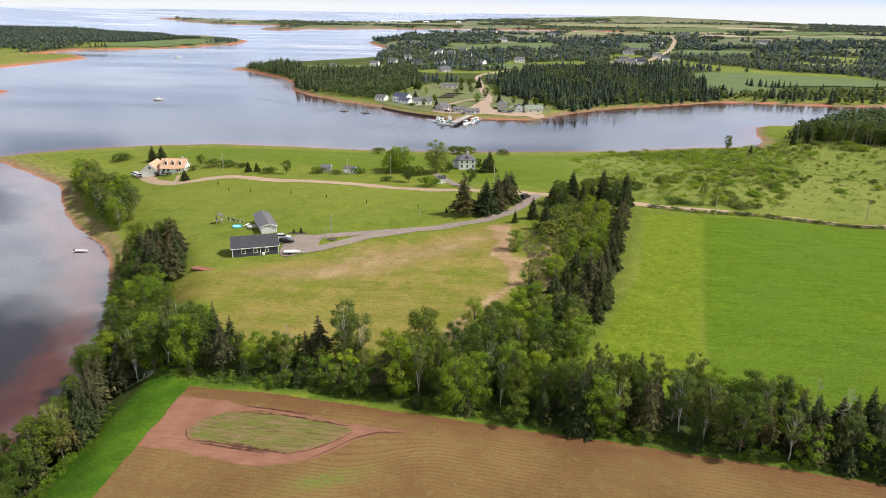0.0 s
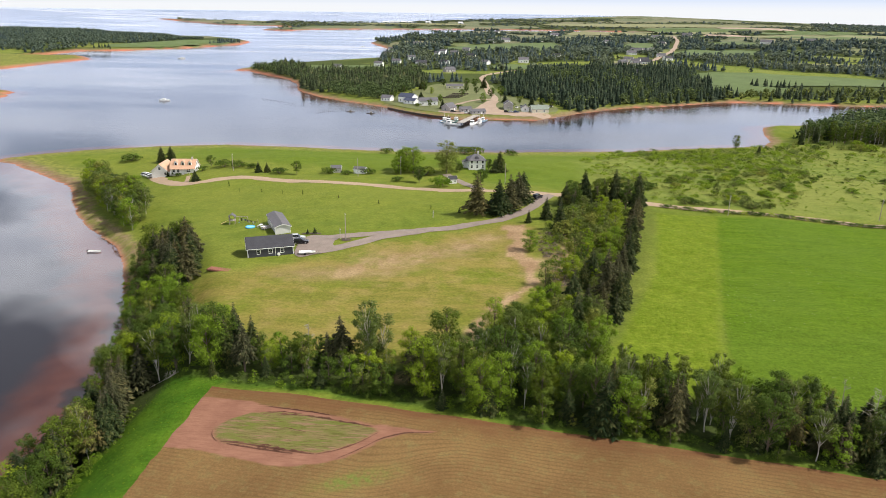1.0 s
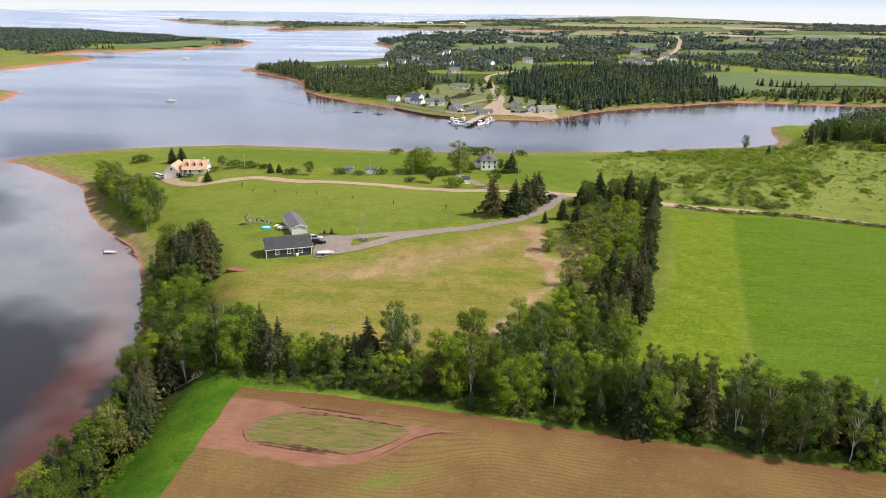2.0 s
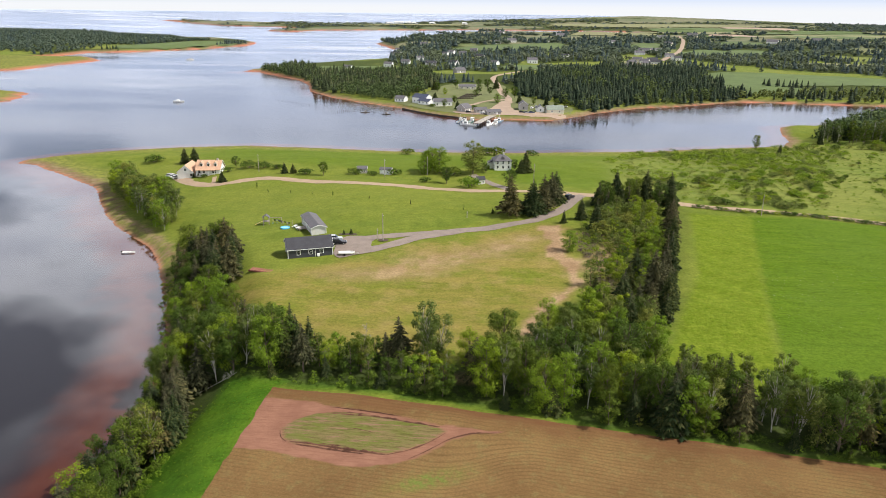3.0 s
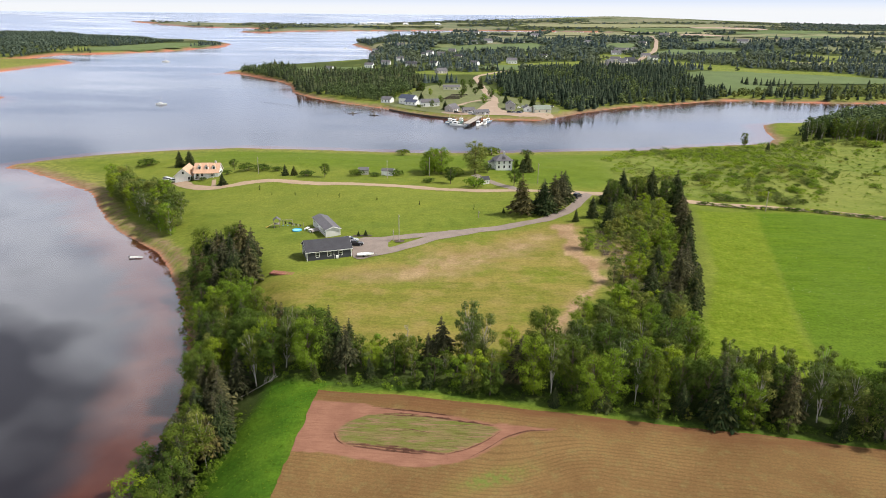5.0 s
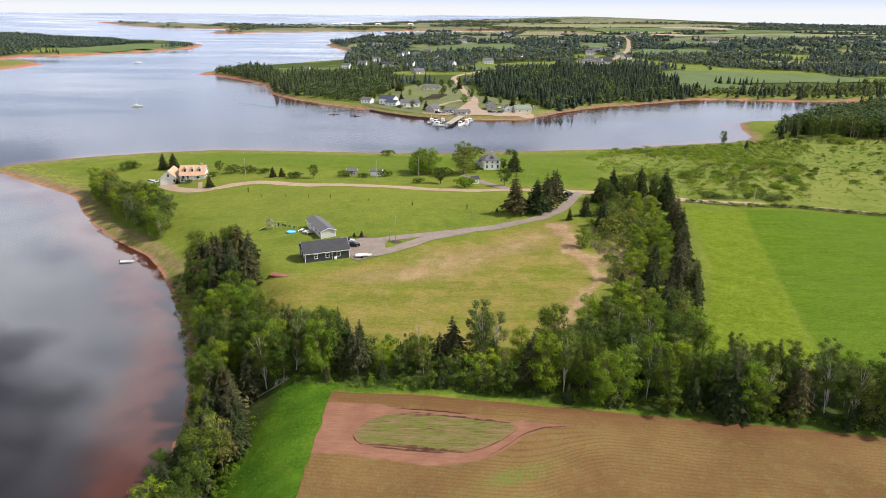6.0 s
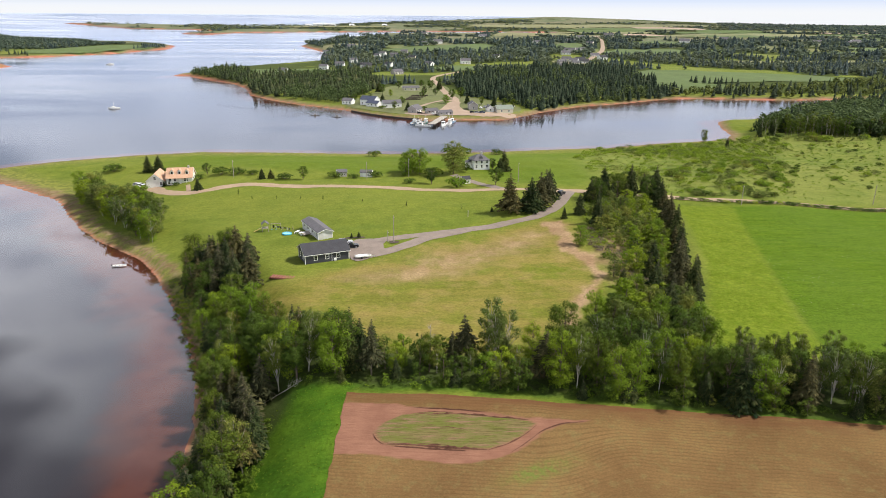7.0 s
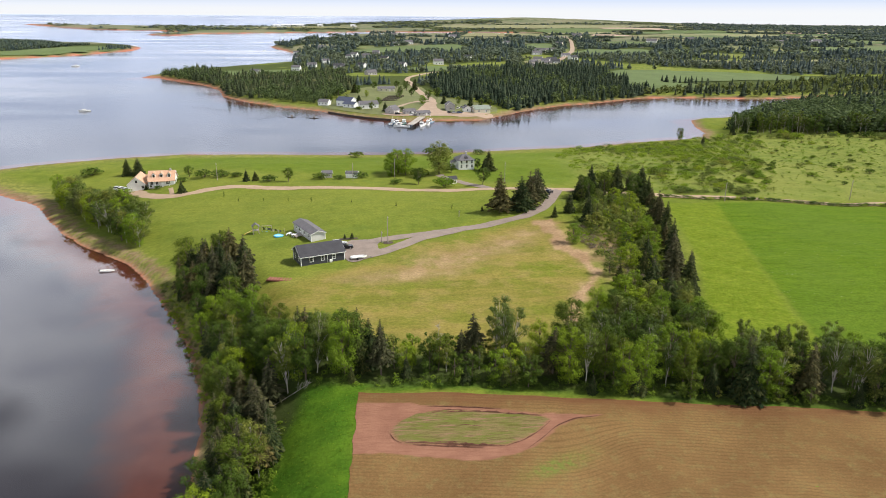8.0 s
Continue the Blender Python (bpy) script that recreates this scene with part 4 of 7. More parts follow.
def window(house, side, along, z, w, h, half_w, half_d):
    """A window with a raised white frame and a glass pane on a wall: south, north, east or west."""
    fr = bmesh.new()
    for x0, x1, z0, z1 in ((-w / 2 - 0.1, -w / 2, -0.1, h + 0.1), (w / 2, w / 2 + 0.1, -0.1, h + 0.1), (-w / 2, w / 2, -0.1, 0), (-w / 2, w / 2, h, h + 0.1), (-w / 2, w / 2, h / 2 - 0.03, h / 2 + 0.03)):
        box(fr, x0, x1, -0.07, 0.0, z0, z1)
    pane = bmesh.new()
    box(pane, -w / 2, w / 2, -0.03, 0.0, 0, h)
    at = {"south": pose(along, -half_d, z), "north": pose(along, half_d, z, 0, 0, 180), "east": pose(half_w, along, z, 0, 0, 90), "west": pose(-half_w, along, z, 0, 0, -90)}[side]
    f_ob = part("window", fr, WHITE_PAINT, house)
    f_ob.matrix_basis = at
    part("pane", pane, GLASS, f_ob, "dark glass pane")
    return f_ob


def gable_house(name, x, y, turn, w, d, wall_h, rise, wall_m, roof_m, windows=(), door=None, label="", category="house", group="", over=0.4, corner_trim=False, hip=0.0, chimney=None, z=None):
    """A house with a ridge along its own x: walls, roof slabs with eaves, windows, door."""
    z = float(relief(np.array([x]), np.array([y]))[0]) if z is None else z
    h = thing(name, x, y, z, turn, label, category, group)
    bm = bmesh.new()
    ring = [(-d / 2, -0.6), (d / 2, -0.6), (d / 2, wall_h)] + ([] if hip else [(0, wall_h + rise)]) + [(-d / 2, wall_h)]
    a = [bm.verts.new((-w / 2, p, q)) for p, q in ring]
    b = [bm.verts.new((w / 2, p, q)) for p, q in ring]
    bm.faces.new(a[::-1])
    bm.faces.new(b)
    for i in range(len(ring)):
        j = (i + 1) % len(ring)
        bm.faces.new((a[i], a[j], b[j], b[i]))
    bmesh.ops.recalc_face_normals(bm, faces=bm.faces)
    part("wall", bm, wall_m, h)
    bm = bmesh.new()
    t, sl = 0.16, rise / (d / 2)
    hw, hd = w / 2 + over, d / 2 + over
    if hip:
        low, r2 = wall_h - over * sl * 0.5 + 0.05, w / 2 - hip
        base = [bm.verts.new(p) for p in ((-hw, -hd, low), (hw, -hd, low), (hw, hd, low), (-hw, hd, low))]
        up = [bm.verts.new(p) for p in ((-hw, -hd, low + t), (hw, -hd, low + t), (hw, hd, low + t), (-hw, hd, low + t))]
        r_a, r_b = bm.verts.new((-r2, 0, wall_h + rise)), bm.verts.new((r2, 0, wall_h + rise))
        bm.faces.new(base[::-1])
        for i in range(4):
            bm.faces.new((base[i], base[(i + 1) % 4], up[(i + 1) % 4], up[i]))
        bm.faces.new((up[0], up[1], r_b, r_a))
        bm.faces.new((up[1], up[2], r_b))
        bm.faces.new((up[2], up[3], r_a, r_b))
        bm.faces.new((up[3], up[0], r_a))
        part("roof", bm, roof_m, h)
    else:
        low = wall_h - over * sl + 0.02
        prof = [(-hd, low), (0, wall_h + rise + 0.02), (hd, low), (hd, low + t), (0, wall_h + rise + 0.02 + t), (-hd, low + t)]
        a = [bm.verts.new((-hw, p, q)) for p, q in prof]
        b = [bm.verts.new((hw, p, q)) for p, q in prof]
        for i in range(6):
            j = (i + 1) % 6
            bm.faces.new((a[i], a[j], b[j], b[i]))
        for side in (a, b):
            bm.faces.new((side[0], side[1], side[4], side[5]))
            bm.faces.new((side[1], side[2], side[3], side[4]))
        bmesh.ops.recalc_face_normals(bm, faces=bm.faces)
        part("roof", bm, roof_m, h)
        for side in (-1, 1):
            bm = bmesh.new()
            for s2 in (-1, 1):
                q = [(side * hw, s2 * hd, low - 0.12), (side * hw, 0, wall_h + rise - 0.1), (side * hw, 0, wall_h + rise + 0.1), (side * hw, s2 * hd, low + 0.1)]
                o = side * 0.04
                lo_v = [bm.verts.new(p) for p in q]
                hi_v = [bm.verts.new((p[0] + o, p[1], p[2])) for p in q]
                bm.faces.new(hi_v)
                for i in range(4):
                    j = (i + 1) % 4
                    bm.faces.new((lo_v[i], lo_v[j], hi_v[j], hi_v[i]))
            bmesh.ops.recalc_face_normals(bm, faces=bm.faces)
            part("bargeboard", bm, WHITE_PAINT, h, "white bargeboard")
    if corner_trim:
        for sx in (-1, 1):
            for sy in (-1, 1):
                bm = box(bmesh.new(), sx * w / 2 - 0.09, sx * w / 2 + 0.09, sy * d / 2 - 0.09, sy * d / 2 + 0.09, -0.3, wall_h)
                part("corner_board", bm, WHITE_PAINT, h, "white corner board")
        for sy in (-1, 1):
            part("eaves_board", box(bmesh.new(), -hw, hw, sy * hd - 0.02, sy * hd + 0.02, low - 0.1, low + 0.06), WHITE_PAINT, h, "white eaves board")
    for side, along, wz, ww, wh in windows:
        window(h, side, along, wz, ww, wh, w / 2, d / 2)
    if door:
        side, along, dw, dh = door
        bm = box(bmesh.new(), -dw / 2, dw / 2, -0.06, 0.02, 0, dh, 0.015)
        ob = part("door", bm, WHITE_PAINT, h, "white panelled door")
        ob.matrix_basis = {"south": pose(along, -d / 2, 0), "north": pose(along, d / 2, 0, 0, 0, 180), "east": pose(w / 2, along, 0, 0, 0, 90), "west": pose(-w / 2, along, 0, 0, 0, -90)}[side]
    if chimney:
        part("chimney", box(bmesh.new(), chimney - 0.35, chimney + 0.35, -0.35, 0.35, wall_h + rise * 0.7, wall_h + rise + 1.0, 0.03), CONCRETE, h)
    return h


# the dark house by the gravel yard
garage = gable_house("bungalow", -69.3, 180.7, 23, 12.2, 7.6, 2.75, 2.0, DARK_SIDING, CHARCOAL_ROOF,
                     [("south", -3.2, 1.0, 0.85, 1.15), ("south", 0.0, 1.0, 0.85, 1.15), ("south", 3.1, 1.0, 0.85, 1.15), ("west", -1.6, 1.0, 0.8, 1.15), ("west", 1.6, 1.0, 0.8, 1.15), ("west", 0, 3.1, 0.5, 0.7)],
                     ("east", 0.5, 1.0, 2.05), "dark-sided bungalow with charcoal gable roof and white windows", "house", corner_trim=True)
unit_ob = part("heat_pump", box(bmesh.new(), 1.75, 2.5, -4.35, -3.95, 0.35, 1.0, 0.05), WHITE_PAINT, garage, "white heat pump unit")
part("heat_pump_stand", box(bmesh.new(), 1.85, 2.4, -4.25, -3.85, 0.0, 0.35), CONCRETE, garage)
part("downpipe", box(bmesh.new(), 1.25, 1.35, -3.9, -3.8, 0.1, 2.5), WHITE_PAINT, garage, "white downpipe")
home = gable_house("mobile_home", -74.9, 205.6, 118, 14.8, 4.4, 2.45, 0.8, GREY_SIDING, GREY_ROOF,
                   [("north", -5.5, 1.0, 1.1, 1.0), ("north", -2.0, 1.0, 1.1, 1.0), ("north", 2.2, 1.0, 1.3, 1.0), ("north", 5.4, 1.0, 1.1, 1.0), ("south", -4.0, 1.0, 1.2, 1.0), ("south", 1.5, 1.0, 1.2, 1.0), ("south", 5.0, 1.0, 1.0, 1.0)],
                   ("north", 0.2, 0.95, 2.0), "long light grey mobile home with grey roof", "house", corner_trim=True)
deck = bmesh.new()
for i in range(14):
    box(deck, -1.2 + i * 0.25, -0.97 + i * 0.25, 2.36, 4.9, 0.42, 0.47)
part("deck", deck, TIMBER, home, "weathered board deck")
for px, py in ((-1.1, 2.6), (2.0, 2.6), (-1.1, 4.7), (2.0, 4.7)):
    part("deck_post", box(bmesh.new(), px - 0.06, px + 0.06, py - 0.06, py + 0.06, -0.3, 0.42), TIMBER, home)


def garden_table(x, y, turn):
    z = float(relief(np.array([x]), np.array([y]))[0])
    t = thing("picnic_table", x, y, z, turn, "white plastic garden table with benches on grass", "table")
    part("tabletop", box(bmesh.new(), -0.9, 0.9, -0.45, 0.45, 0.70, 0.76, 0.02), WHITE_PAINT, t)
    for sx in (-0.7, 0.7):
        for sy in (-0.35, 0.35):
            part("leg", box(bmesh.new(), sx - 0.05, sx + 0.05, sy - 0.05, sy + 0.05, -0.05, 0.70), WHITE_PAINT, t)
    for sy in (-0.85, 0.85):
        part("bench", box(bmesh.new(), -0.9, 0.9, sy - 0.15, sy + 0.15, 0.4, 0.45, 0.02), WHITE_PAINT, t)
        for sx in (-0.7, 0.7):
            part("bench_leg", box(bmesh.new(), sx - 0.04, sx + 0.04, sy - 0.1, sy + 0.1, -0.05, 0.4), WHITE_PAINT, t)


garden_table(-79.4, 204.6, 30)
garden_table(-81.2, 206.8, 80)

# the house with the orange roof
mz = 9.9
main = gable_house("cape_house", -148.2, 297.0, 8, 10.4, 8.2, 2.6, 3.3, WHITE_SIDING, ORANGE_ROOF,
                   [("south", -3.9, 0.9, 1.0, 1.3), ("south", -1.9, 0.9, 1.0, 1.3), ("south", 2.6, 0.9, 1.6, 1.4), ("east", 0, 3.4, 1.0, 1.3), ("east", -2, 0.9, 1.0, 1.3), ("east", 2, 0.9, 1.0, 1.3)],
                   ("south", 0.3, 1.0, 2.1), "white cape house with orange shingle roof and three dormers", "house", chimney=3.5)
for dx in (-3.1, 0.0, 3.1):
    bm = bmesh.new()
    prism(bm, [(dx - 0.7, 3.3), (dx + 0.7, 3.3), (dx + 0.7, 4.9), (dx, 5.7), (dx - 0.7, 4.9)], -2.9, -0.6)
    dorm = part("dormer", bm, WHITE_SIDING, main, "white gabled dormer")
    bm = bmesh.new()
    prism(bm, [(dx - 0.9, 4.75), (dx, 5.78), (dx + 0.9, 4.75), (dx + 0.9, 4.88), (dx, 5.92), (dx - 0.9, 4.88)], -3.1, -0.5)
    part("dormer_roof", bm, ORANGE_ROOF, dorm)
    part("pane", box(bmesh.new(), dx - 0.4, dx + 0.4, -2.95, -2.9, 3.75, 4.85), GLASS, dorm, "dark dormer window")
porch = part("porch_roof", prism(bmesh.new(), [(-5.0, 2.45), (3.5, 2.45), (3.5, 2.58), (-5.0, 2.58)], -6.0, -4.1), ORANGE_ROOF, main, "orange porch roof")
for px in (-4.8, -2.1, 0.6, 3.3):
    part("porch_post", box(bmesh.new(), px - 0.08, px + 0.08, -5.9, -5.74, -0.2, 2.45), WHITE_PAINT, main)
part("porch_floor", box(bmesh.new(), -5.0, 3.5, -6.0, -4.1, -0.3, 0.12), CONCRETE, main)
wing = gable_house("garage_wing", -158.6, 297.5, 98, 11.0, 7.4, 2.7, 3.1, WHITE_SIDING, ORANGE_ROOF,
                   [("west", 0, 3.3, 0.9, 1.1), ("west", -2.4, 0.9, 0.9, 1.2), ("north", -3, 0.9, 1.0, 1.3), ("north", 2, 0.9, 1.0, 1.3)], None,
                   "white gabled garage with tan-orange shingle roof", "garage")
link = gable_house("breezeway", -153.6, 298.6, 8, 4.2, 5.0, 2.6, 1.9, WHITE_SIDING, ORANGE_ROOF, [("south", 0, 0.9, 1.2, 1.2)], None,
                   "low white link between house and garage", "house", over=0.2)
# the old farmhouse
farm = gable_house("farmhouse", -17.6, 302.5, 12, 7.2, 7.4, 4.1, 2.3, WHITE_SIDING, GREY_ROOF,
                   [(s, a, zz, 0.8, 1.2) for s in ("south", "east", "west") for a in (-2.4, 0.0, 2.4) for zz in (0.9, 2.9)], ("south", 1.5, 1.0, 2.1),
                   "white two-storey farmhouse with grey hipped roof", "house", hip=2.8, chimney=0.8)
part("dormer", prism(bmesh.new(), [(-0.7, 4.8), (0.7, 4.8), (0.7, 5.4), (0, 6.0), (-0.7, 5.4)], -3.2, -0.4), GREY_ROOF, farm, "grey shingled dormer")
annex = part("annex", box(bmesh.new(), -5.6, -3.6, 0.2, 3.6, -0.6, 2.6), WHITE_SIDING, farm, "white side annex")
part("annex_roof", prism(bmesh.new(), [(-5.9, 2.5), (-3.55, 3.5), (-3.55, 3.64), (-5.9, 2.65)], 0.0, 3.9), GREY_ROOF, annex)
gable_house("garden_shed", -25.4, 270.6, 20, 3.2, 2.6, 2.0, 0.9, WHITE_SIDING, CHARCOAL_ROOF, [("south", 0.8, 0.8, 0.5, 0.6)], ("south", -0.6, 0.8, 1.8), "small white garden shed by the lane", "shed", over=0.2)
gable_house("garden_shed", -77.6, 292.2, 10, 4.2, 3.2, 2.1, 0.9, WEATHERED, GREY_ROOF, [("south", 1.0, 0.8, 0.6, 0.6)], ("south", -0.8, 0.8, 1.8), "weathered grey shed among shrubs", "shed", over=0.2)
gable_house("garden_shed", -66.8, 290.8, -8, 5.0, 3.0, 2.1, 0.8, WHITE_SIDING, GREY_ROOF, [("south", 1.0, 0.8, 0.6, 0.6)], ("south", -1.0, 0.8, 1.8), "small white shed with pale roof", "shed", over=0.2)


# ---- vehicles ----
CAR_PAINTS = {c: plain("car_paint_" + c, v, 0.25, 3, 0.06) for c, v in (("black", (0.015, 0.016, 0.02)), ("white", (0.75, 0.75, 0.74)), ("silver", (0.4, 0.41, 0.42)), ("blue", (0.04, 0.07, 0.14)), ("red", (0.3, 0.03, 0.025)))}


def car(x, y, turn, paint, label, length=4.6, height=1.65, up=0.17):
    """A car: body drawn from its side profile, cabin glass, wheels with rims."""
    z = float(relief(np.array([x]), np.array([y]))[0]) + up
    c = thing("car", x, y, z, turn, label, "car")
    L = length / 2
    prof = [(-L, 0.35), (-L, 0.85), (-L * 0.92, 1.0), (-L * 0.45, 1.05), (L * 0.38, 1.0), (L * 0.9, 0.85), (L, 0.7), (L, 0.35)]
    bm = prism(bmesh.new(), prof, -0.9, 0.9)
    bmesh.ops.bevel(bm, geom=list(bm.edges), offset=0.08, segments=2, affect="EDGES")
    body = part("body", bm, CAR_PAINTS[paint], c)
    cab = [(-L * 0.9, 1.0), (-L * 0.78, height - 0.07), (L * 0.08, height - 0.07), (L * 0.4, 1.0)]
    bm = prism(bmesh.new(), cab, -0.76, 0.76)
    bmesh.ops.bevel(bm, geom=list(bm.edges), offset=0.06, segments=1, affect="EDGES")
    part("cabin_glass", bm, GLASS, c, "dark tinted glass")
    bm = box(bmesh.new(), -L * 0.76, L * 0.07, -0.72, 0.72, height - 0.09, height - 0.01, 0.03)
    part("roof", bm, CAR_PAINTS[paint], c)
    for sx in (-0.6, 0.62):
        for sy in (-0.85, 0.85):
            bm = bmesh.new()
            bmesh.ops.create_cone(bm, cap_ends=True, segments=16, radius1=0.34, radius2=0.34, depth=0.22, matrix=pose(L * sx, sy, 0.34, 90))
            tyre = part("wheel", bm, BLACK_TRIM, c)
            bm = bmesh.new()
            bmesh.ops.create_cone(bm, cap_ends=True, segments=12, radius1=0.2, radius2=0.2, depth=0.24, matrix=pose(L * sx, sy, 0.34, 90))
            part("rim", bm, CHROME, tyre, "metal rim")
    for sy in (-0.6, 0.6):
        part("headlight", box(bmesh.new(), L - 0.06, L + 0.02, sy - 0.18, sy + 0.18, 0.62, 0.74), CHROME, c)
    return c


car(-62.6, 188.2, 12, "black", "black car parked beside the bungalow")
car(-64.6, 191.6, 14, "silver", "silver car parked on the gravel yard")
car(7.0, 237.6, 60, "black", "black pickup-sized car at the drive entrance", 5.2, 1.75)
car(-166.0, 297.2, 60, "white", "white car parked beside the garage")
car(-163.0, 294.0, 55, "white", "white car parked on the dirt turning place")
car(-168.5, 299.5, 65, "silver", "silver car at the edge of the lawn")


# ---- boats ----
HULL_WHITE = plain("hull_white", (0.72, 0.72, 0.7), 0.4, 2, 0.12)
HULL_BLUE = plain("hull_blue", (0.2, 0.28, 0.36), 0.4, 2, 0.12)
HULL_GREEN = plain("hull_green", (0.1, 0.2, 0.17), 0.5, 2, 0.15)


def hull_mesh(length, beam, depth, open_top=True):
    """A boat's hull along x with pointed bow, rounded bilge and a hollow inside."""
    bm = bmesh.new()
    rings, n = [], 9
    for i in range(n):
        t = i / (n - 1)
        half = beam / 2 * (1 - max(0, (t - 0.45) / 0.55) ** 2.2) * (0.86 + 0.14 * min(t * 4, 1))
        half = max(half, 0.03)
        sheer = depth * (1 + 0.35 * t ** 2.5)
        x = -length / 2 + length * t
        keel = depth * 0.25 * max(0, t - 0.8) / 0.2
        pts = [(-half, sheer), (-half * 0.9, depth * 0.35), (-half * 0.45, keel), (half * 0.45, keel), (half * 0.9, depth * 0.35), (half, sheer), (half * 0.86, sheer), (half * 0.7, depth * 0.5), (-half * 0.7, depth * 0.5), (-half * 0.86, sheer)]
        rings.append([bm.verts.new((x, p, q)) for p, q in pts])
    for a, b in zip(rings, rings[1:]):
        for i in range(10):
            j = (i + 1) % 10
            bm.faces.new((a[i], a[j], b[j], b[i]))
    bm.faces.new(rings[0])
    bm.faces.new(rings[-1][::-1])
    bmesh.ops.recalc_face_normals(bm, faces=bm.faces)
    return bm


def rowboat(x, y, turn, label):
    b = thing("rowboat", x, y, -0.12, turn, label, "boat")
    part("hull", hull_mesh(4.3, 1.5, 0.5), HULL_WHITE, b)
    for px in (-1.2, 0.0, 1.0):
        part("thwart", box(bmesh.new(), px - 0.14, px + 0.14, -0.56, 0.56, 0.38, 0.42), TIMBER, b)
    part("outboard_motor", box(bmesh.new(), -2.4, -2.1, -0.16, 0.16, 0.25, 0.9, 0.05), BLACK_TRIM, b)


def fishing_boat(x, y, turn, hull, label, length=11.5, z=-0.4):
    b = thing("fishing_boat", x, y, z, turn, label, "boat", "boats at the wharf")
    part("hull", hull_mesh(length, 3.6, 1.5), hull, b)
    L = length
    bm = box(bmesh.new(), L * 0.02, L * 0.24, -1.1, 1.1, 1.3, 3.3, 0.08)
    cabin = part("wheelhouse", bm, HULL_WHITE, b, "white wheelhouse")
    part("window", box(bmesh.new(), L * 0.235, L * 0.245, -0.9, 0.9, 2.4, 3.0), GLASS, cabin, "dark windscreen")
    for sy in (-1, 1):
        part("window", box(bmesh.new(), L * 0.05, L * 0.2, sy * 1.11 - 0.015, sy * 1.11 + 0.015, 2.4, 3.0), GLASS, cabin, "dark side window")
    part("cabin_roof", box(bmesh.new(), -L * 0.02, L * 0.27, -1.25, 1.25, 3.3, 3.4, 0.03), HULL_WHITE, cabin)
    part("foredeck", box(bmesh.new(), L * 0.24, L * 0.38, -0.95, 0.95, 1.3, 1.62, 0.05), HULL_WHITE, b)
    part("mast", box(bmesh.new(), L * 0.08, L * 0.08 + 0.1, -0.05, 0.05, 3.4, 6.2), WHITE_PAINT, b)
    part("work_deck", box(bmesh.new(), -L * 0.46, L * 0.02, -1.3, 1.3, 0.85, 0.95), CONCRETE, b)


rowboat(-137.5, 205.0, 8, "small white open rowboat on calm water")


def boat_on_trailer(x, y, turn):
    """A small white boat on a road trailer."""
    z = float(relief(np.array([x]), np.array([y]))[0]) + 0.17
    t = thing("boat_trailer", x, y, z, turn, "white motor boat on a trailer on gravel", "trailer")
    hull = part("hull", hull_mesh(4.8, 2.1, 0.6), HULL_WHITE, t, "white hull")
    hull.location.z = 0.35
    hull.scale = (0.95, 0.95, 0.7)
    part("cover", box(bmesh.new(), -2.1, 1.0, -0.8, 0.8, 0.7, 0.77, 0.03), HULL_WHITE, t, "pale boat cover")
    for sy in (-0.6, 0.6):
        part("rail", box(bmesh.new(), -2.2, 2.3, sy - 0.05, sy + 0.05, 0.4, 0.5), CHROME, t)
    part("drawbar", box(bmesh.new(), 2.3, 3.3, -0.05, 0.05, 0.38, 0.48), CHROME, t)
    part("jockey_wheel", box(bmesh.new(), 3.1, 3.25, -0.06, 0.06, 0.0, 0.4), CHROME, t)
    for sy in (-0.95, 0.95):
        bm = bmesh.new()
        bmesh.ops.create_cone(bm, cap_ends=True, segments=14, radius1=0.3, radius2=0.3, depth=0.18, matrix=pose(-0.6, sy, 0.3, 90))
        part("wheel", bm, BLACK_TRIM, t)


boat_on_trailer(-58.2, 179.4, 14)


def cruiser(x, y, turn, length, label):
    """A small cabin boat with a mast, on the open water."""
    b = thing("motor_boat", x, y, -0.25, turn, label, "boat")
    part("hull", hull_mesh(length, length * 0.32, length * 0.14), HULL_WHITE, b)
    part("cabin", box(bmesh.new(), -length * 0.1, length * 0.2, -length * 0.1, length * 0.1, length * 0.1, length * 0.26, 0.08), HULL_WHITE, b)
    part("window", box(bmesh.new(), length * 0.2, length * 0.21, -length * 0.08, length * 0.08, length * 0.18, length * 0.24), GLASS, b)
    part("mast", box(bmesh.new(), 0, 0.14, -0.07, 0.07, length * 0.26, length * 0.85), WHITE_PAINT, b)


cruiser(-300, 583, 200, 9.0, "white cabin boat moored on the water")
cruiser(-522, 1090, 20, 11.0, "white motor boat far out on the water")
cruiser(-330, 1560, 60, 9.0, "small white boat far out on the water")
fishing_boat(-51, 508, 76, HULL_BLUE, "white and blue fishing boat moored beside other boats")
fishing_boat(-47.2, 506, 256, HULL_WHITE, "white fishing boat moored at the wharf side")
fishing_boat(-44.5, 494, 165, HULL_WHITE, "white fishing boat moored at the wharf head")
fishing_boat(-42.8, 510, 76, HULL_GREEN, "dark green fishing boat moored against the wharf")
fishing_boat(-29.5, 499, 256, HULL_WHITE, "white fishing boat moored along the wharf", 12.5)
fishing_boat(-25.4, 505, 76, HULL_WHITE, "white fishing boat moored outside another boat")
fishing_boat(-22.5, 514, 256, HULL_BLUE, "blue fishing boat moored near the shore end")


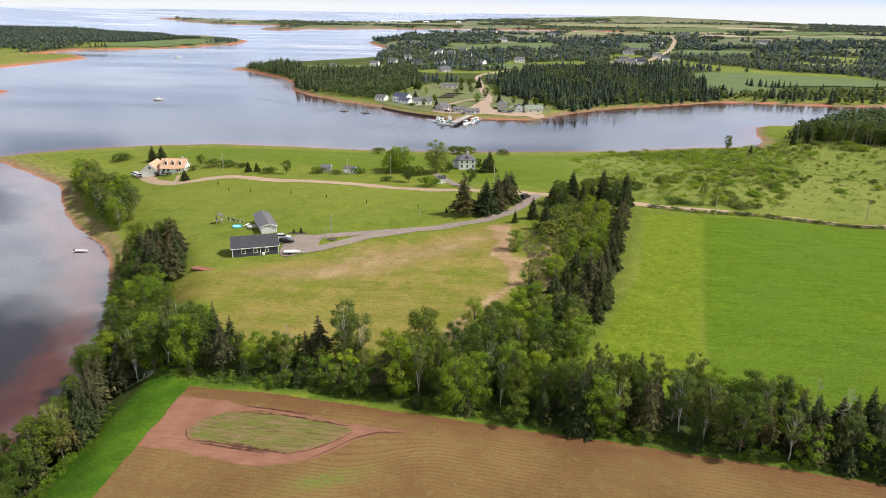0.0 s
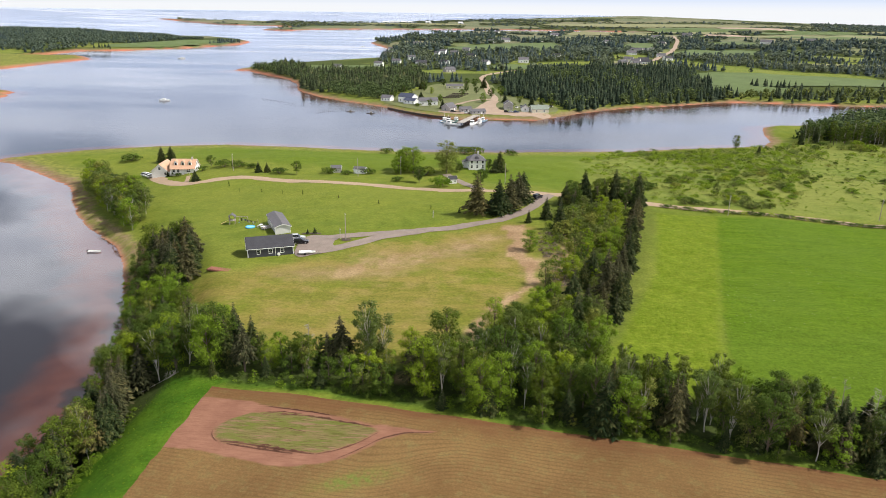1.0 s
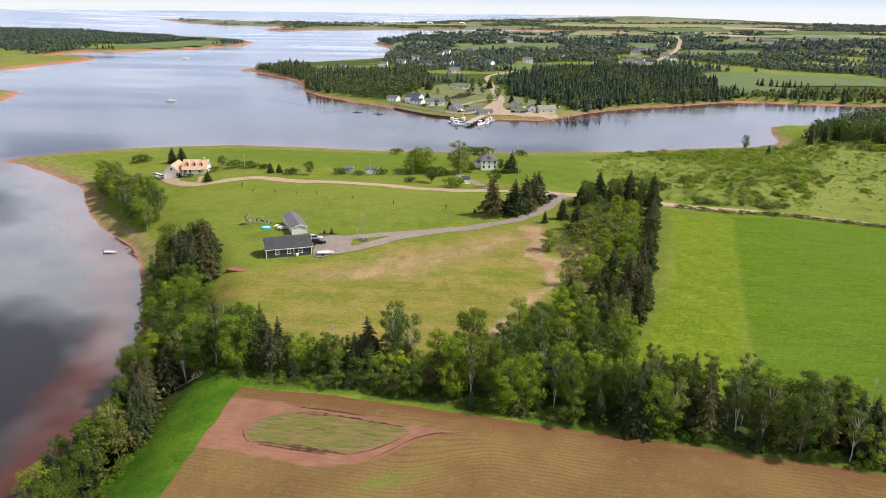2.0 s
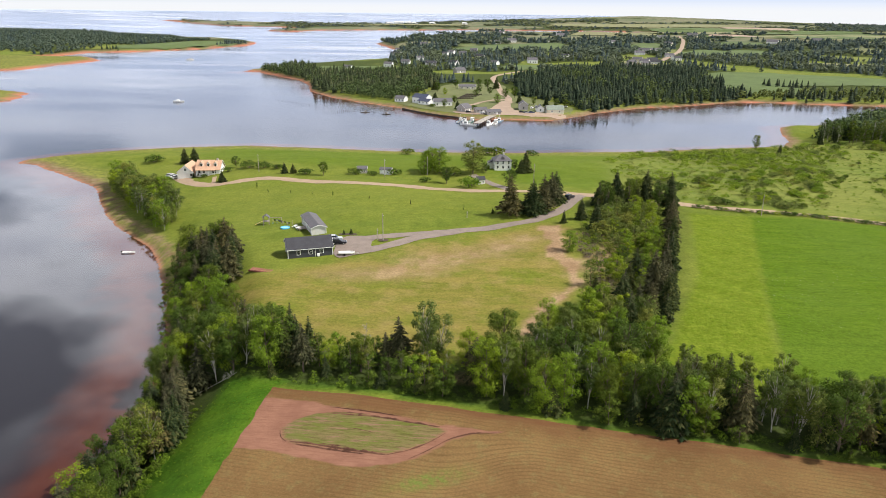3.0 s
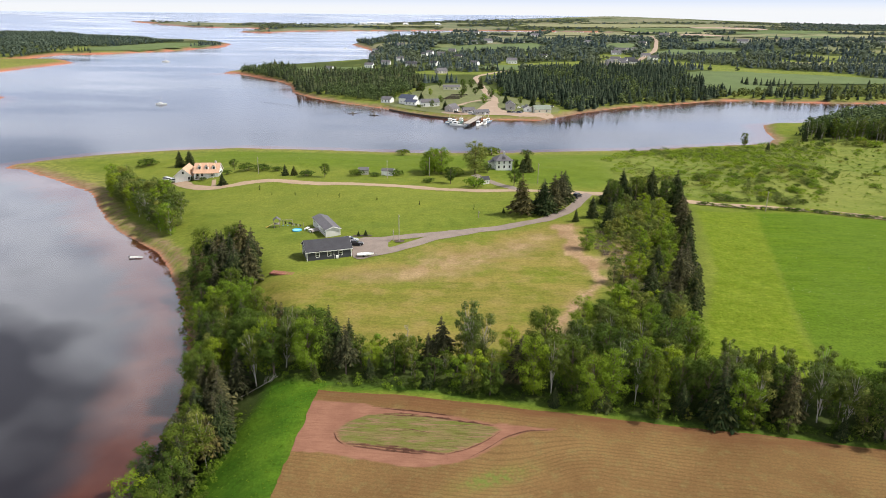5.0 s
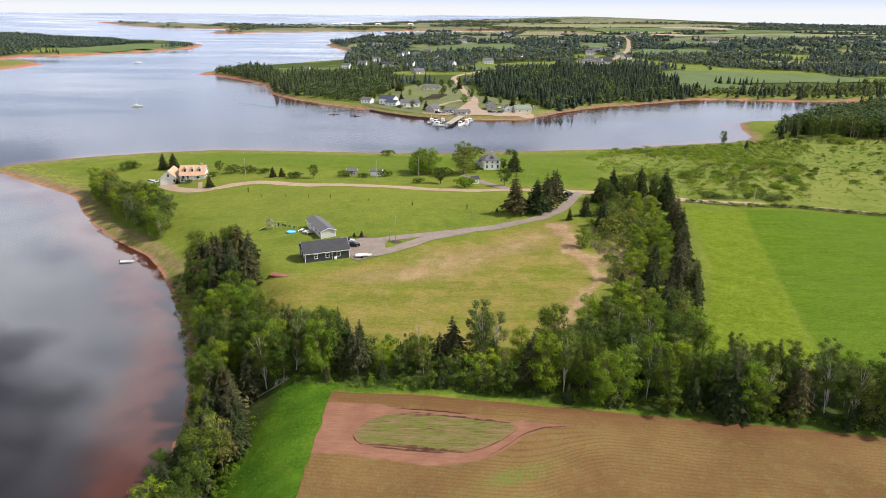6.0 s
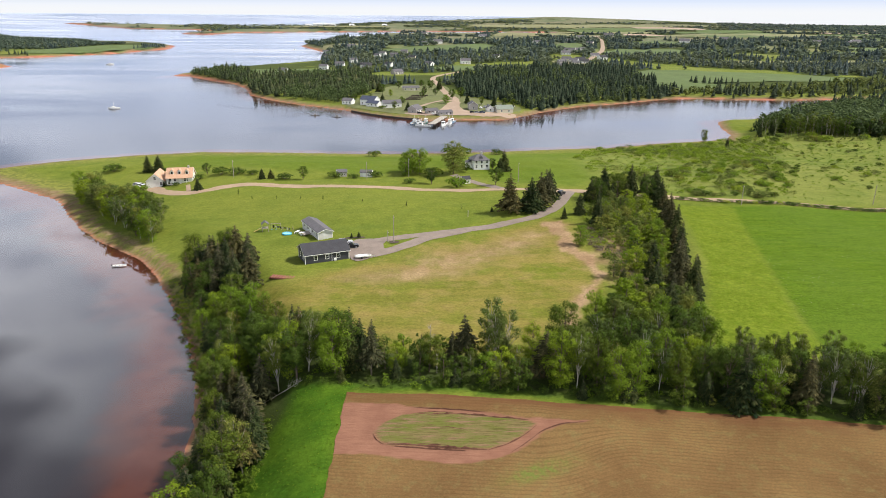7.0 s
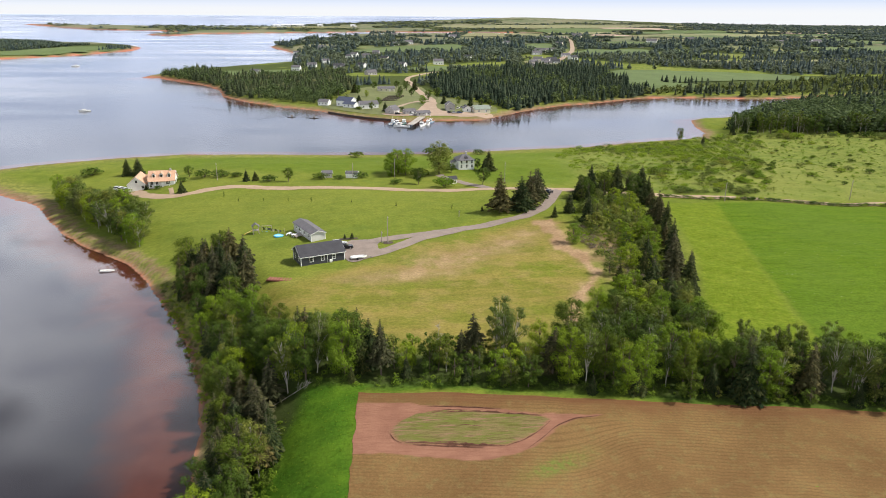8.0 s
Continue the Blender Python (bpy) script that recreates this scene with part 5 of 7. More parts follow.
# ---- yard and lawn things ----
def play_set(x, y, turn):
    """A wooden play tower with roof, slide and swing."""
    z = float(relief(np.array([x]), np.array([y]))[0])
    p = thing("play_set", x, y, z, turn, "weathered wooden play tower with slide and swing on lawn", "play set")
    for sx in (-0.9, 0.9):
        for sy in (-0.9, 0.9):
            part("post", box(bmesh.new(), sx - 0.07, sx + 0.07, sy - 0.07, sy + 0.07, -0.1, 2.6), TIMBER, p)
    part("platform", box(bmesh.new(), -1.0, 1.0, -1.0, 1.0, 1.2, 1.3), TIMBER, p)
    part("roof", prism(bmesh.new(), [(-1.2, 2.5), (0, 3.4), (1.2, 2.5), (1.2, 2.58), (0, 3.5), (-1.2, 2.58)], -1.2, 1.2), GREY_ROOF, p, "grey pitched roof")
    part("wall_boards", box(bmesh.new(), -1.0, -0.95, -1.0, 1.0, 1.3, 2.0), TIMBER, p)
    bm = bmesh.new()
    prism(bm, [(-3.6, 0.1), (-1.0, 1.25), (-1.0, 1.33), (-3.6, 0.18)], -0.35, 0.35)
    part("slide", bm, plain("yellow_plastic", (0.6, 0.42, 0.05), 0.4, 3, 0.1), p, "yellow slide")
    part("swing_beam", box(bmesh.new(), 1.0, 5.0, -0.06, 0.06, 2.3, 2.42), TIMBER, p)
    for sy in (-0.8, 0.8):
        bm = bmesh.new()
        n0 = [bm.verts.new(v) for v in ((4.9, sy - 0.06, -0.1), (5.02, sy - 0.06, -0.1), (5.02, sy + 0.06, -0.1), (4.9, sy + 0.06, -0.1))]
        n1 = [bm.verts.new(v) for v in ((4.85, -0.05, 2.35), (4.97, -0.05, 2.35), (4.97, 0.05, 2.35), (4.85, 0.05, 2.35))]
        for i in range(4):
            bm.faces.new((n0[i], n0[(i + 1) % 4], n1[(i + 1) % 4], n1[i]))
        part("swing_leg", bm, TIMBER, p)
    for sx in (2.0, 3.4):
        for o in (-0.2, 0.2):
            part("rope", box(bmesh.new(), sx + o - 0.015, sx + o + 0.015, -0.015, 0.015, 0.5, 2.3), BLACK_TRIM, p)
        part("swing_seat", box(bmesh.new(), sx - 0.25, sx + 0.25, -0.1, 0.1, 0.46, 0.5), BLUE_PLASTIC, p)


play_set(-92.6, 212.0, 15)


def clothesline(x0, y0, x1, y1):
    """Two posts with a line and small pieces of washing."""
    (za, zb), ln = relief(np.array([x0, x1]), np.array([y0, y1])), math.hypot(x1 - x0, y1 - y0)
    c = thing("clothesline", x0, y0, za, math.degrees(math.atan2(y1 - y0, x1 - x0)), "low clothesline hung with dark and pale washing", "clothesline")
    for px, zz in ((0.0, 0.0), (ln, zb - za)):
        part("post", box(bmesh.new(), px - 0.05, px + 0.05, -0.05, 0.05, zz - 0.2, zz + 1.55), TIMBER, c)
    part("line", box(bmesh.new(), 0, ln, -0.012, 0.012, 1.44, 1.47), BLACK_TRIM, c)
    rnd = random.Random(8)
    for i in range(8):
        px, w_, h_ = 0.7 + i * (ln - 1.4) / 8, rnd.uniform(0.45, 0.75), rnd.uniform(0.5, 0.95)
        cloth = bmesh.new()
        prism(cloth, [(px, 1.45), (px + w_, 1.45), (px + w_ * 0.95, 1.45 - h_), (px + w_ * 0.06, 1.45 - h_ * rnd.uniform(0.9, 1.05))], -0.02, 0.02)
        part("garment", cloth, (BLACK_TRIM, GREY_SIDING, NAVY_ROOF, BLACK_TRIM, WEATHERED)[i % 5], c)


clothesline(-91.3, 214.6, -83.4, 210.4)


def paddling_pool(x, y, rad):
    z = float(relief(np.array([x]), np.array([y]))[0])
    p = thing("paddling_pool", x, y, z, 0, "round blue paddling pool on the lawn", "pool")
    V, Fs, n = [], [], 28
    for rr, zz in ((rad * 0.96, 0.0), (rad, 0.15), (rad, 0.38), (rad * 0.95, 0.42), (rad * 0.9, 0.38), (rad * 0.9, 0.1)):
        for i in range(n):
            a = 2 * math.pi * i / n
            V.append((rr * math.cos(a), rr * math.sin(a), zz))
    for k2 in range(5):
        for i in range(n):
            j = (i + 1) % n
            Fs.append((k2 * n + i, k2 * n + j, k2 * n + n + j, k2 * n + n + i))
    ob = new("wall", mesh_of("pool_wall", V, Fs, [BLUE_PLASTIC], True))
    ob.parent = p
    bm = bmesh.new()
    bmesh.ops.create_circle(bm, cap_ends=True, segments=28, radius=rad * 0.9, matrix=pose(0, 0, 0.28))
    part("water_surface", bm, plain("pool_water", (0.2, 0.55, 0.75), 0.1, 2, 0.1), p, "pale blue pool water")


paddling_pool(-84.6, 206.6, 1.5)


def utility_pole(x, y, height, turn, label):
    z = float(relief(np.array([x]), np.array([y]))[0])
    p = thing("utility_pole", x, y, z, turn, label, "pole")
    bm = bmesh.new()
    bmesh.ops.create_cone(bm, cap_ends=True, segments=10, radius1=0.13, radius2=0.09, depth=height + 0.3, matrix=pose(0, 0, height / 2 - 0.15))
    part("shaft", bm, TIMBER, p)
    part("bracket", box(bmesh.new(), -0.06, 0.06, -0.3, -0.08, height - 0.5, height - 0.35), CHROME, p, "small metal wire bracket")
    part("cap", box(bmesh.new(), -0.11, 0.11, -0.11, 0.11, height - 0.02, height + 0.06, 0.02), TIMBER, p)
    return p


utility_pole(-50.4, 192.9, 8.2, 60, "grey wooden utility pole in a gravel ring")
utility_pole(-52.2, 193.4, 3.4, 60, "short grey post beside the utility pole")
for px, py, hh in ((-124.1, 292.6, 7.5), (-66.0, 282.5, 7.5), (-48.7, 288.0, 8.0), (-4.5, 268, 8.0), (122, 240, 7.5), (70, 232.5, 7.0), (-27.2, 217.4, 2.2)):
    utility_pole(px, py, hh, 70, "wooden utility pole beside the dirt road" if hh > 3 else "short wooden post on the lawn")
sheet("stone_ring", [(-52, 191.8), (-49, 191.6), (-48.6, 194), (-51.6, 194.4)], plain("dark_mulch", (0.08, 0.06, 0.045), 0.95, 4, 0.3), 0.16, 0.8, 1, 0.15, "dark mulch bed round the pole", "bed")
sheet("stone_ring", [(-65.5, 197.4), (-59.5, 197), (-59, 199), (-65, 199.4)], scene.objects["stone_ring"].data.materials[0], 0.12, 0.8, 1, 0.15, "dark mulch bed with two small firs", "bed")


def garden_bed(x, y, turn):
    z = float(relief(np.array([x]), np.array([y]))[0])
    b = thing("garden_bed", x, y, z, turn, "red soil vegetable bed with raised rows", "garden bed")
    part("soil", box(bmesh.new(), -3.3, 3.3, -1.1, 1.1, -0.2, 0.09, 0.04), BED_SOIL, b)
    for i in range(8):
        bm = bmesh.new()
        prism(bm, [(-3.1 + i * 0.8, 0.05), (-2.55 + i * 0.8, 0.05), (-2.68 + i * 0.8, 0.3), (-2.96 + i * 0.8, 0.3)], -1.0, 1.0)
        part("ridge", bm, BED_RIDGE, b)


BED_RIDGE = plain("dry_red_soil", (0.23, 0.1, 0.07), 0.95, 2, 0.3)
garden_bed(-77.7, 165.4, -12)


def fallen_tree(x, y, turn, length):
    ends = relief(np.array([x, x + length * math.cos(radians(turn))]), np.array([y, y + length * math.sin(radians(turn))]))
    ob = thing("fallen_tree", x, y, ends[0] + 0.45, turn, "bleached fallen birch lying on the grass edge", "log")
    (TV, TF), _ = snag(333, 20, 0.55)
    slope = (ends[1] - ends[0]) / length
    me = mesh_of("fallen_trunk", [(v[2] * length, v[0] * length * 1.7, abs(v[1]) * length * 1.3 + v[2] * length * slope) for v in TV], TF, [PALE_BARK])
    t = new("trunk", me)
    t.parent = ob


fallen_tree(-70.2, 110.6, 6, 7.0)

# ---- the village across the water ----
sheet("village_green", [(-112, 592), (-97, 574), (-81, 556), (-62, 541), (-46, 534), (-27, 538), (22, 540), (34, 556), (36, 590), (-12, 640), (-17, 680), (-24, 745), (-80, 735), (-93, 655), (-112, 612)],
      VILLAGE_GRASS, 0.15, 6, 1, 0.5, "grassy village lots", "grass")
sheet("sand_yard", [(-60, 541), (-46, 531), (-25, 534), (22, 531), (30, 545), (20, 549), (-10, 551), (-16, 575), (-12, 600), (-20, 604), (-28, 575), (-32, 553), (-58, 550)], SAND, 0.25, 4, 1, 0.6, "pale sandy harbour yard", "yard")
road("village_road", [(-22, 570), (-16, 598), (-18, 630), (-24, 660), (-30, 745), (-40, 830), (20, 940)], 6, SAND, 0.3, "pale dirt village road", step=6)
road("village_road", [(-18, 605), (-33, 600), (-48, 575), (-60, 560)], 4.5, SAND, 0.32, "pale dirt lane to the white halls", step=6)
VILLAGE = [(-109, 602, -20, 9, 7, 3.0, 2.0, "w", "grey"), (-90, 595, -28, 14, 9, 4.6, 2.6, "w", "navy"), (-86, 586, -28, 11, 7, 2.8, 1.8, "w", "navy"), (-71, 578, 15, 15, 9, 3.6, 2.2, "w", "grey"),
           (-51, 549, 60, 9, 8, 3.0, 3.0, "g", "grey"), (-38, 544, 20, 9, 6, 2.4, 1.6, "g", "grey"), (-28, 537, 20, 11, 6, 2.2, 1.5, "g", "grey"), (-58, 690, 8, 16, 8, 2.8, 1.6, "c", "grey"),
           (-5, 562, 95, 9, 7, 4.2, 2.4, "g", "grey"), (8, 555, 95, 7, 6, 2.8, 2.0, "w", "grey")]
WALLS = {"w": WHITE_SIDING, "g": WEATHERED, "c": CREAM_SIDING}
ROOFS = {"grey": GREY_ROOF, "navy": NAVY_ROOF, "dark": CHARCOAL_ROOF}
WORDS = {"w": "white", "g": "weathered grey", "c": "cream"}
for x, y, turn, hw_, hd_, wh_, rise_, wm, rm in VILLAGE:
    wins = [("south", a * hw_ / 4, 1.0, 1.0, 1.2) for a in (-1.3, 0, 1.3)] + [("west", 0, 1.0, 1.0, 1.2)]
    gable_house("village_house", x, y, turn, hw_, hd_, wh_, rise_, WALLS[wm], ROOFS[rm], wins, ("south", hw_ / 5, 1.2, 2.1), WORDS[wm] + " wooden building with " + rm + " gable roof near the wharf", "house", "village houses")
gable_house("boat_shed", 19, 553, 12, 13, 9, 3.0, 2.6, CREAM_SIDING, plain("green_grey_roof", (0.2, 0.23, 0.19), 0.8, 3, 0.2), [("south", -3, 1, 1, 1.2), ("south", 3, 1, 1, 1.2)], ("west", 0, 2.4, 2.4), "cream boat shed with green-grey roof", "shed", "village houses")
FAR_HOUSES = [(-123, 955, 12), (-95, 983, 12), (-150, 1046, 10), (169, 1016, 11), (189, 1057, 14), (199, 1252, 16), (232, 1343, 18), (255, 1383, 14), (323, 1631, 18), (-199, 1476, 14), (-173, 1447, 12), (-117, 1194, 11),
              (-97, 1174, 12), (-83, 1254, 12), (-51, 1594, 14), (236, 1139, 14), (136, 975, 12), (-245, 1433, 12), (-176, 924, 11), (-124, 1165, 10), (66, 1144, 12), (215, 1300, 20), (-210, 1201, 14), (-163, 989, 12), (-126, 955, 11), (-79, 869, 13), (-66, 1111, 12), (-40, 1003, 12), (-220, 883, 11), (13, 1042, 14),
              (169, 1088, 14), (175, 1060, 13), (190, 1088, 15), (187, 927, 13), (146, 866, 11), (153, 1038, 12), (260, 1359, 16), (237, 1196, 14), (618, 1851, 26), (1033, 1801, 24), (1000, 1767, 20), (953, 1831, 22), (209, 1666, 18),
              (-20, 1700, 20), (60, 1760, 18), (330, 1880, 24), (400, 2100, 26), (520, 2250, 30), (760, 1950, 24), (120, 2150, 24), (-60, 2300, 26)]
rng = random.Random(12)
for x, y, size in FAR_HOUSES:
    wm, rm = rng.choice("wwwgc"), rng.choice(("grey", "dark", "grey"))
    gable_house("village_house", x, y, rng.uniform(-40, 40), size, size * 0.65, rng.uniform(3, 4.8), size * 0.22, WALLS[wm], ROOFS[rm], [("south", a * size / 4, 1.0, 1.2, 1.4) for a in (-1, 0.2, 1.2)], ("south", -size / 10, 1.1, 2.1),
                WORDS[wm] + " village house with " + rm + " gable roof among trees", "house", "distant village houses")


def wharf():
    """The wharf: deck planks on piles, running out from the yard."""
    a, b = Vector((-20, 566)), Vector((-38.4, 491))
    d = (b - a).normalized()
    turn = math.degrees(math.atan2(d.y, d.x))
    ln = (b - a).length
    w_ob = thing("wharf", a.x, a.y, 0, turn, "timber wharf on piles with pale deck", "wharf")
    for i in range(int(ln / 1.0)):
        part("plank", box(bmesh.new(), i * 1.0, i * 1.0 + 0.96, -2.6, 2.6, 1.9, 2.1), TIMBER if i % 3 else CONCRETE, w_ob)
    for i in range(int(ln / 5) + 1):
        for sy in (-2.5, 2.5):
            bm = bmesh.new()
            bmesh.ops.create_cone(bm, cap_ends=True, segments=8, radius1=0.2, radius2=0.18, depth=6.2, matrix=pose(i * 5.0, sy, -0.9))
            part("pile", bm, TAR_TIMBER, w_ob)


wharf()


def sea_wall():
    """A dark timber crib wall along the village shore."""
    pts = resample([(-103, 569), (-92, 556), (-80, 544), (-62, 530), (-46, 523)], 2.5, False, 2)
    ob = thing("sea_wall", pts[0].x, pts[0].y, 0, 0, "dark timber sea wall along the village shore", "wall")
    for a, b in zip(pts, pts[1:]):
        d = b - a
        m = pose(a.x - pts[0].x, a.y - pts[0].y, 0, 0, 0, math.degrees(math.atan2(d.y, d.x)))
        bm = box(bmesh.new(), 0, d.length * 0.97, -0.3, 0.3, -1.5, 1.25 + 0.1 * rng.random())
        part("timber_panel", bm, TAR_TIMBER, ob).matrix_basis = m


sea_wall()


def stakes(line, gap, label):
    """A row of thin stakes standing in the shallows."""
    pts = resample(line, gap, False, 2)
    ob = thing("stake_row", pts[0].x, pts[0].y, 0, 0, label, "stakes")
    bm0 = bmesh.new()
    bmesh.ops.create_cone(bm0, cap_ends=True, segments=6, radius1=0.16, radius2=0.12, depth=2.6)
    first = part("stake", bm0, TAR_TIMBER, ob)
    first.location = (0, 0, -0.95)
    for p in pts[1:]:
        o = first.copy()
        scene.collection.objects.link(o)
        o.location = (p.x - pts[0].x, p.y - pts[0].y, -0.95 + 0.2 * rng.random())


stakes([(-224, 613), (-205, 600), (-184, 584)], 2.0, "long row of dark stakes in the water")
stakes([(-161, 538), (-150, 552), (-134, 567)], 2.0, "curving row of dark stakes in the water")
stakes([(-153, 534), (-143, 548), (-128, 562)], 2.0, "curving row of dark stakes in the water")


def raft(x, y, turn):
    r_ob = thing("float", x, y, 0, turn, "low dark timber float on the water", "raft")
    for i in range(8):
        part("plank", box(bmesh.new(), -3.6 + i * 0.9, -2.75 + i * 0.9, -1.0, 1.0, -0.1, 0.3), TAR_TIMBER, r_ob)
    part("hut", box(bmesh.new(), -0.6, 0.8, -0.6, 0.6, 0.3, 1.5, 0.05), TIMBER, r_ob)


raft(-129, 546, 10)
raft(-111, 539, -8)
for x, y, turn, c in ((-6, 545.5, 5, "black"), (-2.5, 545, 5, "silver"), (1.5, 545, 8, "blue"), (-47, 540, 20, "black"), (-31, 545, 60, "red"), (-36, 536, 30, "white")):
    car(x, y, turn, c, "small " + c + " car parked in the harbour yard", up=0.3)
for i in range(9):
    car(2 + i * 3.4, 566 + (i % 3) * 6 + i * 0.7, 70 + i * 11, ("white", "silver", "blue", "white")[i % 4], "old car stored on grass behind the sheds", up=0.15)


def rack(x, y, turn):
    """A long low stack of dark fishing gear on the grass."""
    ob = thing("trap_stack", x, y, float(relief(np.array([x]), np.array([y]))[0]), turn, "long low stack of dark fishing traps on grass", "traps")
    for i in range(10):
        part("trap", box(bmesh.new(), i * 1.5, i * 1.5 + 1.3, -0.8, 0.8, -0.2, 1.2 + 0.2 * (i % 2), 0.08), TAR_TIMBER, ob)


for i in range(4):
    rack(-62 + i * 2.0, 612 + i * 8, 2)

# ---- distant fields and woods ----
sheet("far_field", [(-285, 912), (-179, 938), (-122, 906), (-150, 858), (-225, 832)], FIELD_FAR, 0.5, 18, 1, 1, "distant green pasture", "field")
sheet("far_field", [(-138, 1440), (87, 1640), (92, 1456), (62, 1317), (-112, 1250)], FIELD_FAR, 0.8, 30, 1, 1, "distant green pasture", "field")
sheet("far_field", [(300, 1403), (483, 1530), (440, 1294), (256, 1220)], FIELD_FAR, 0.8, 30, 1, 1, "distant green pasture", "field")
sheet("far_field", [(229, 939), (329, 924), (420, 870), (480, 800), (365, 790), (250, 772), (290, 728), (257, 698), (193, 712), (204, 808)], FIELD_FAR, 0.8, 16, 1, 1, "distant green pasture by the river", "field")
sheet("far_field", [(507, 1447), (563, 1457), (526, 1363), (462, 1335)], FIELD_FAR, 0.8, 30, 1, 1, "distant green pasture", "field")
sheet("far_field", [(145, 2305), (424, 2225), (493, 2679), (244, 2790)], FIELD_PALE, 1.5, 60, 1, 2, "distant pale stubble field", "field")
sheet("far_field", [(150, 1126), (213, 1097), (191, 1028), (141, 1003)], FIELD_PALE, 0.8, 20, 1, 1, "distant pale field", "field")
sheet("far_field", [(-37, 981), (65, 1019), (60, 947), (-28, 904)], FIELD_FAR, 0.8, 20, 1, 1, "distant green pasture", "field")
sheet("far_field", [(252, 1663), (328, 1731), (262, 1420), (210, 1431)], FIELD_FAR, 0.8, 30, 1, 1, "distant green pasture", "field")
sheet("far_field", [(470, 1834), (622, 1847), (546, 1642), (432, 1686)], FIELD_FAR, 0.8, 40, 1, 1, "distant green pasture", "field")
sheet("far_field", [(396, 1134), (541, 1147), (700, 1150), (700, 1100), (519, 1090), (375, 1070)], FIELD_PALE, 0.8, 30, 1, 1, "distant pale field", "field")
sheet("far_field", [(700, 2200), (1400, 2300), (1500, 2700), (800, 2600)], FIELD_PALE, 1.5, 80, 1, 2, "distant pale stubble field", "field")
sheet("far_field", [(100, 3300), (900, 3300), (1300, 3700), (200, 3700)], FIELD_PALE, 2.5, 90, 1, 2, "distant pale stubble field", "field")
sheet("far_field", [(560, 3050), (1100, 3080), (1100, 3250), (560, 3250)], FIELD_FAR, 2.5, 80, 1, 2, "distant green field", "field")
sheet("far_field", [(-700, 3150), (-250, 3200), (-200, 3420), (-640, 3380)], FIELD_PALE, 2.5, 80, 1, 2, "distant pale field", "field")
sheet("far_field", [(-770, 1262), (-700, 1290), (-640, 1400), (-612, 1560), (-680, 1590), (-740, 1420)], FIELD_FAR, 0.8, 25, 1, 1, "green field on the far western point", "field")
road("far_road", [(482, 2261), (440, 2000), (373, 1714), (300, 1400), (248, 1226), (198, 1086), (131, 991)], 9, SAND, 1.2, "pale distant road", step=25)

OPEN_GROUND = [[(-116, 590), (-81, 552), (-27, 532), (26, 530), (40, 560), (38, 590), (-8, 640), (-13, 680), (-20, 750), (-84, 742), (-97, 655), (-116, 612)],
               [(-292, 915), (-179, 945), (-118, 906), (-150, 850), (-228, 826)], [(-145, 1440), (90, 1655), (100, 1456), (66, 1305), (-120, 1240)], [(296, 1403), (490, 1545), (446, 1284), (250, 1208)],
               [(225, 945), (329, 930), (430, 876), (500, 800), (365, 785), (250, 768), (296, 728), (259, 692), (190, 706), (200, 808)], [(505, 1452), (570, 1462), (530, 1358), (458, 1330)],
               [(140, 2290), (430, 2210), (500, 2690), (240, 2800)], [(148, 1132), (219, 1100), (195, 1020), (139, 998)], [(-40, 988), (70, 1025), (64, 940), (-30, 898)], [(248, 1668), (333, 1740), (266, 1412), (206, 1424)],
               [(466, 1840), (630, 1855), (550, 1634), (428, 1680)], [(390, 1140), (705, 1158), (705, 1092), (372, 1062)], [(690, 2190), (1410, 2290), (1510, 2710), (790, 2610)], [(90, 3290), (910, 3290), (1310, 3710), (190, 3710)],
               [(550, 3040), (1110, 3070), (1110, 3260), (550, 3260)], [(-710, 3140), (-240, 3190), (-190, 3430), (-650, 3390)], [(-780, 1255), (-690, 1280), (-628, 1400), (-600, 1580), (-690, 1600), (-750, 1420)]]
rng = random.Random(77)
for i in range(26):
    # strips of farmland between the distant woods
    fx, fy = rng.uniform(350, 2300), rng.uniform(1250, 3400)
    if fx > 0.62 * fy + 350:
        fx *= 0.6
    fw, fd, sk = rng.uniform(140, 420), rng.uniform(60, 200) * fy / 1800, rng.uniform(-40, 40)
    strip = [(fx, fy), (fx + fw, fy + sk), (fx + fw + sk, fy + fd + sk), (fx + sk, fy + fd)]
    OPEN_GROUND.append(strip)
    sheet("far_field", strip, rng.choice((FIELD_FAR, FIELD_PALE, FIELD_PALE, SAND if fy > 2300 else FIELD_FAR)), 1.0 + fy / 2500, 45, 1, 2, "strip of distant farmland between woods", "field")
ROAD_FAR = [(482, 2261), (440, 2000), (373, 1714), (300, 1400), (248, 1226), (198, 1086), (131, 991)]


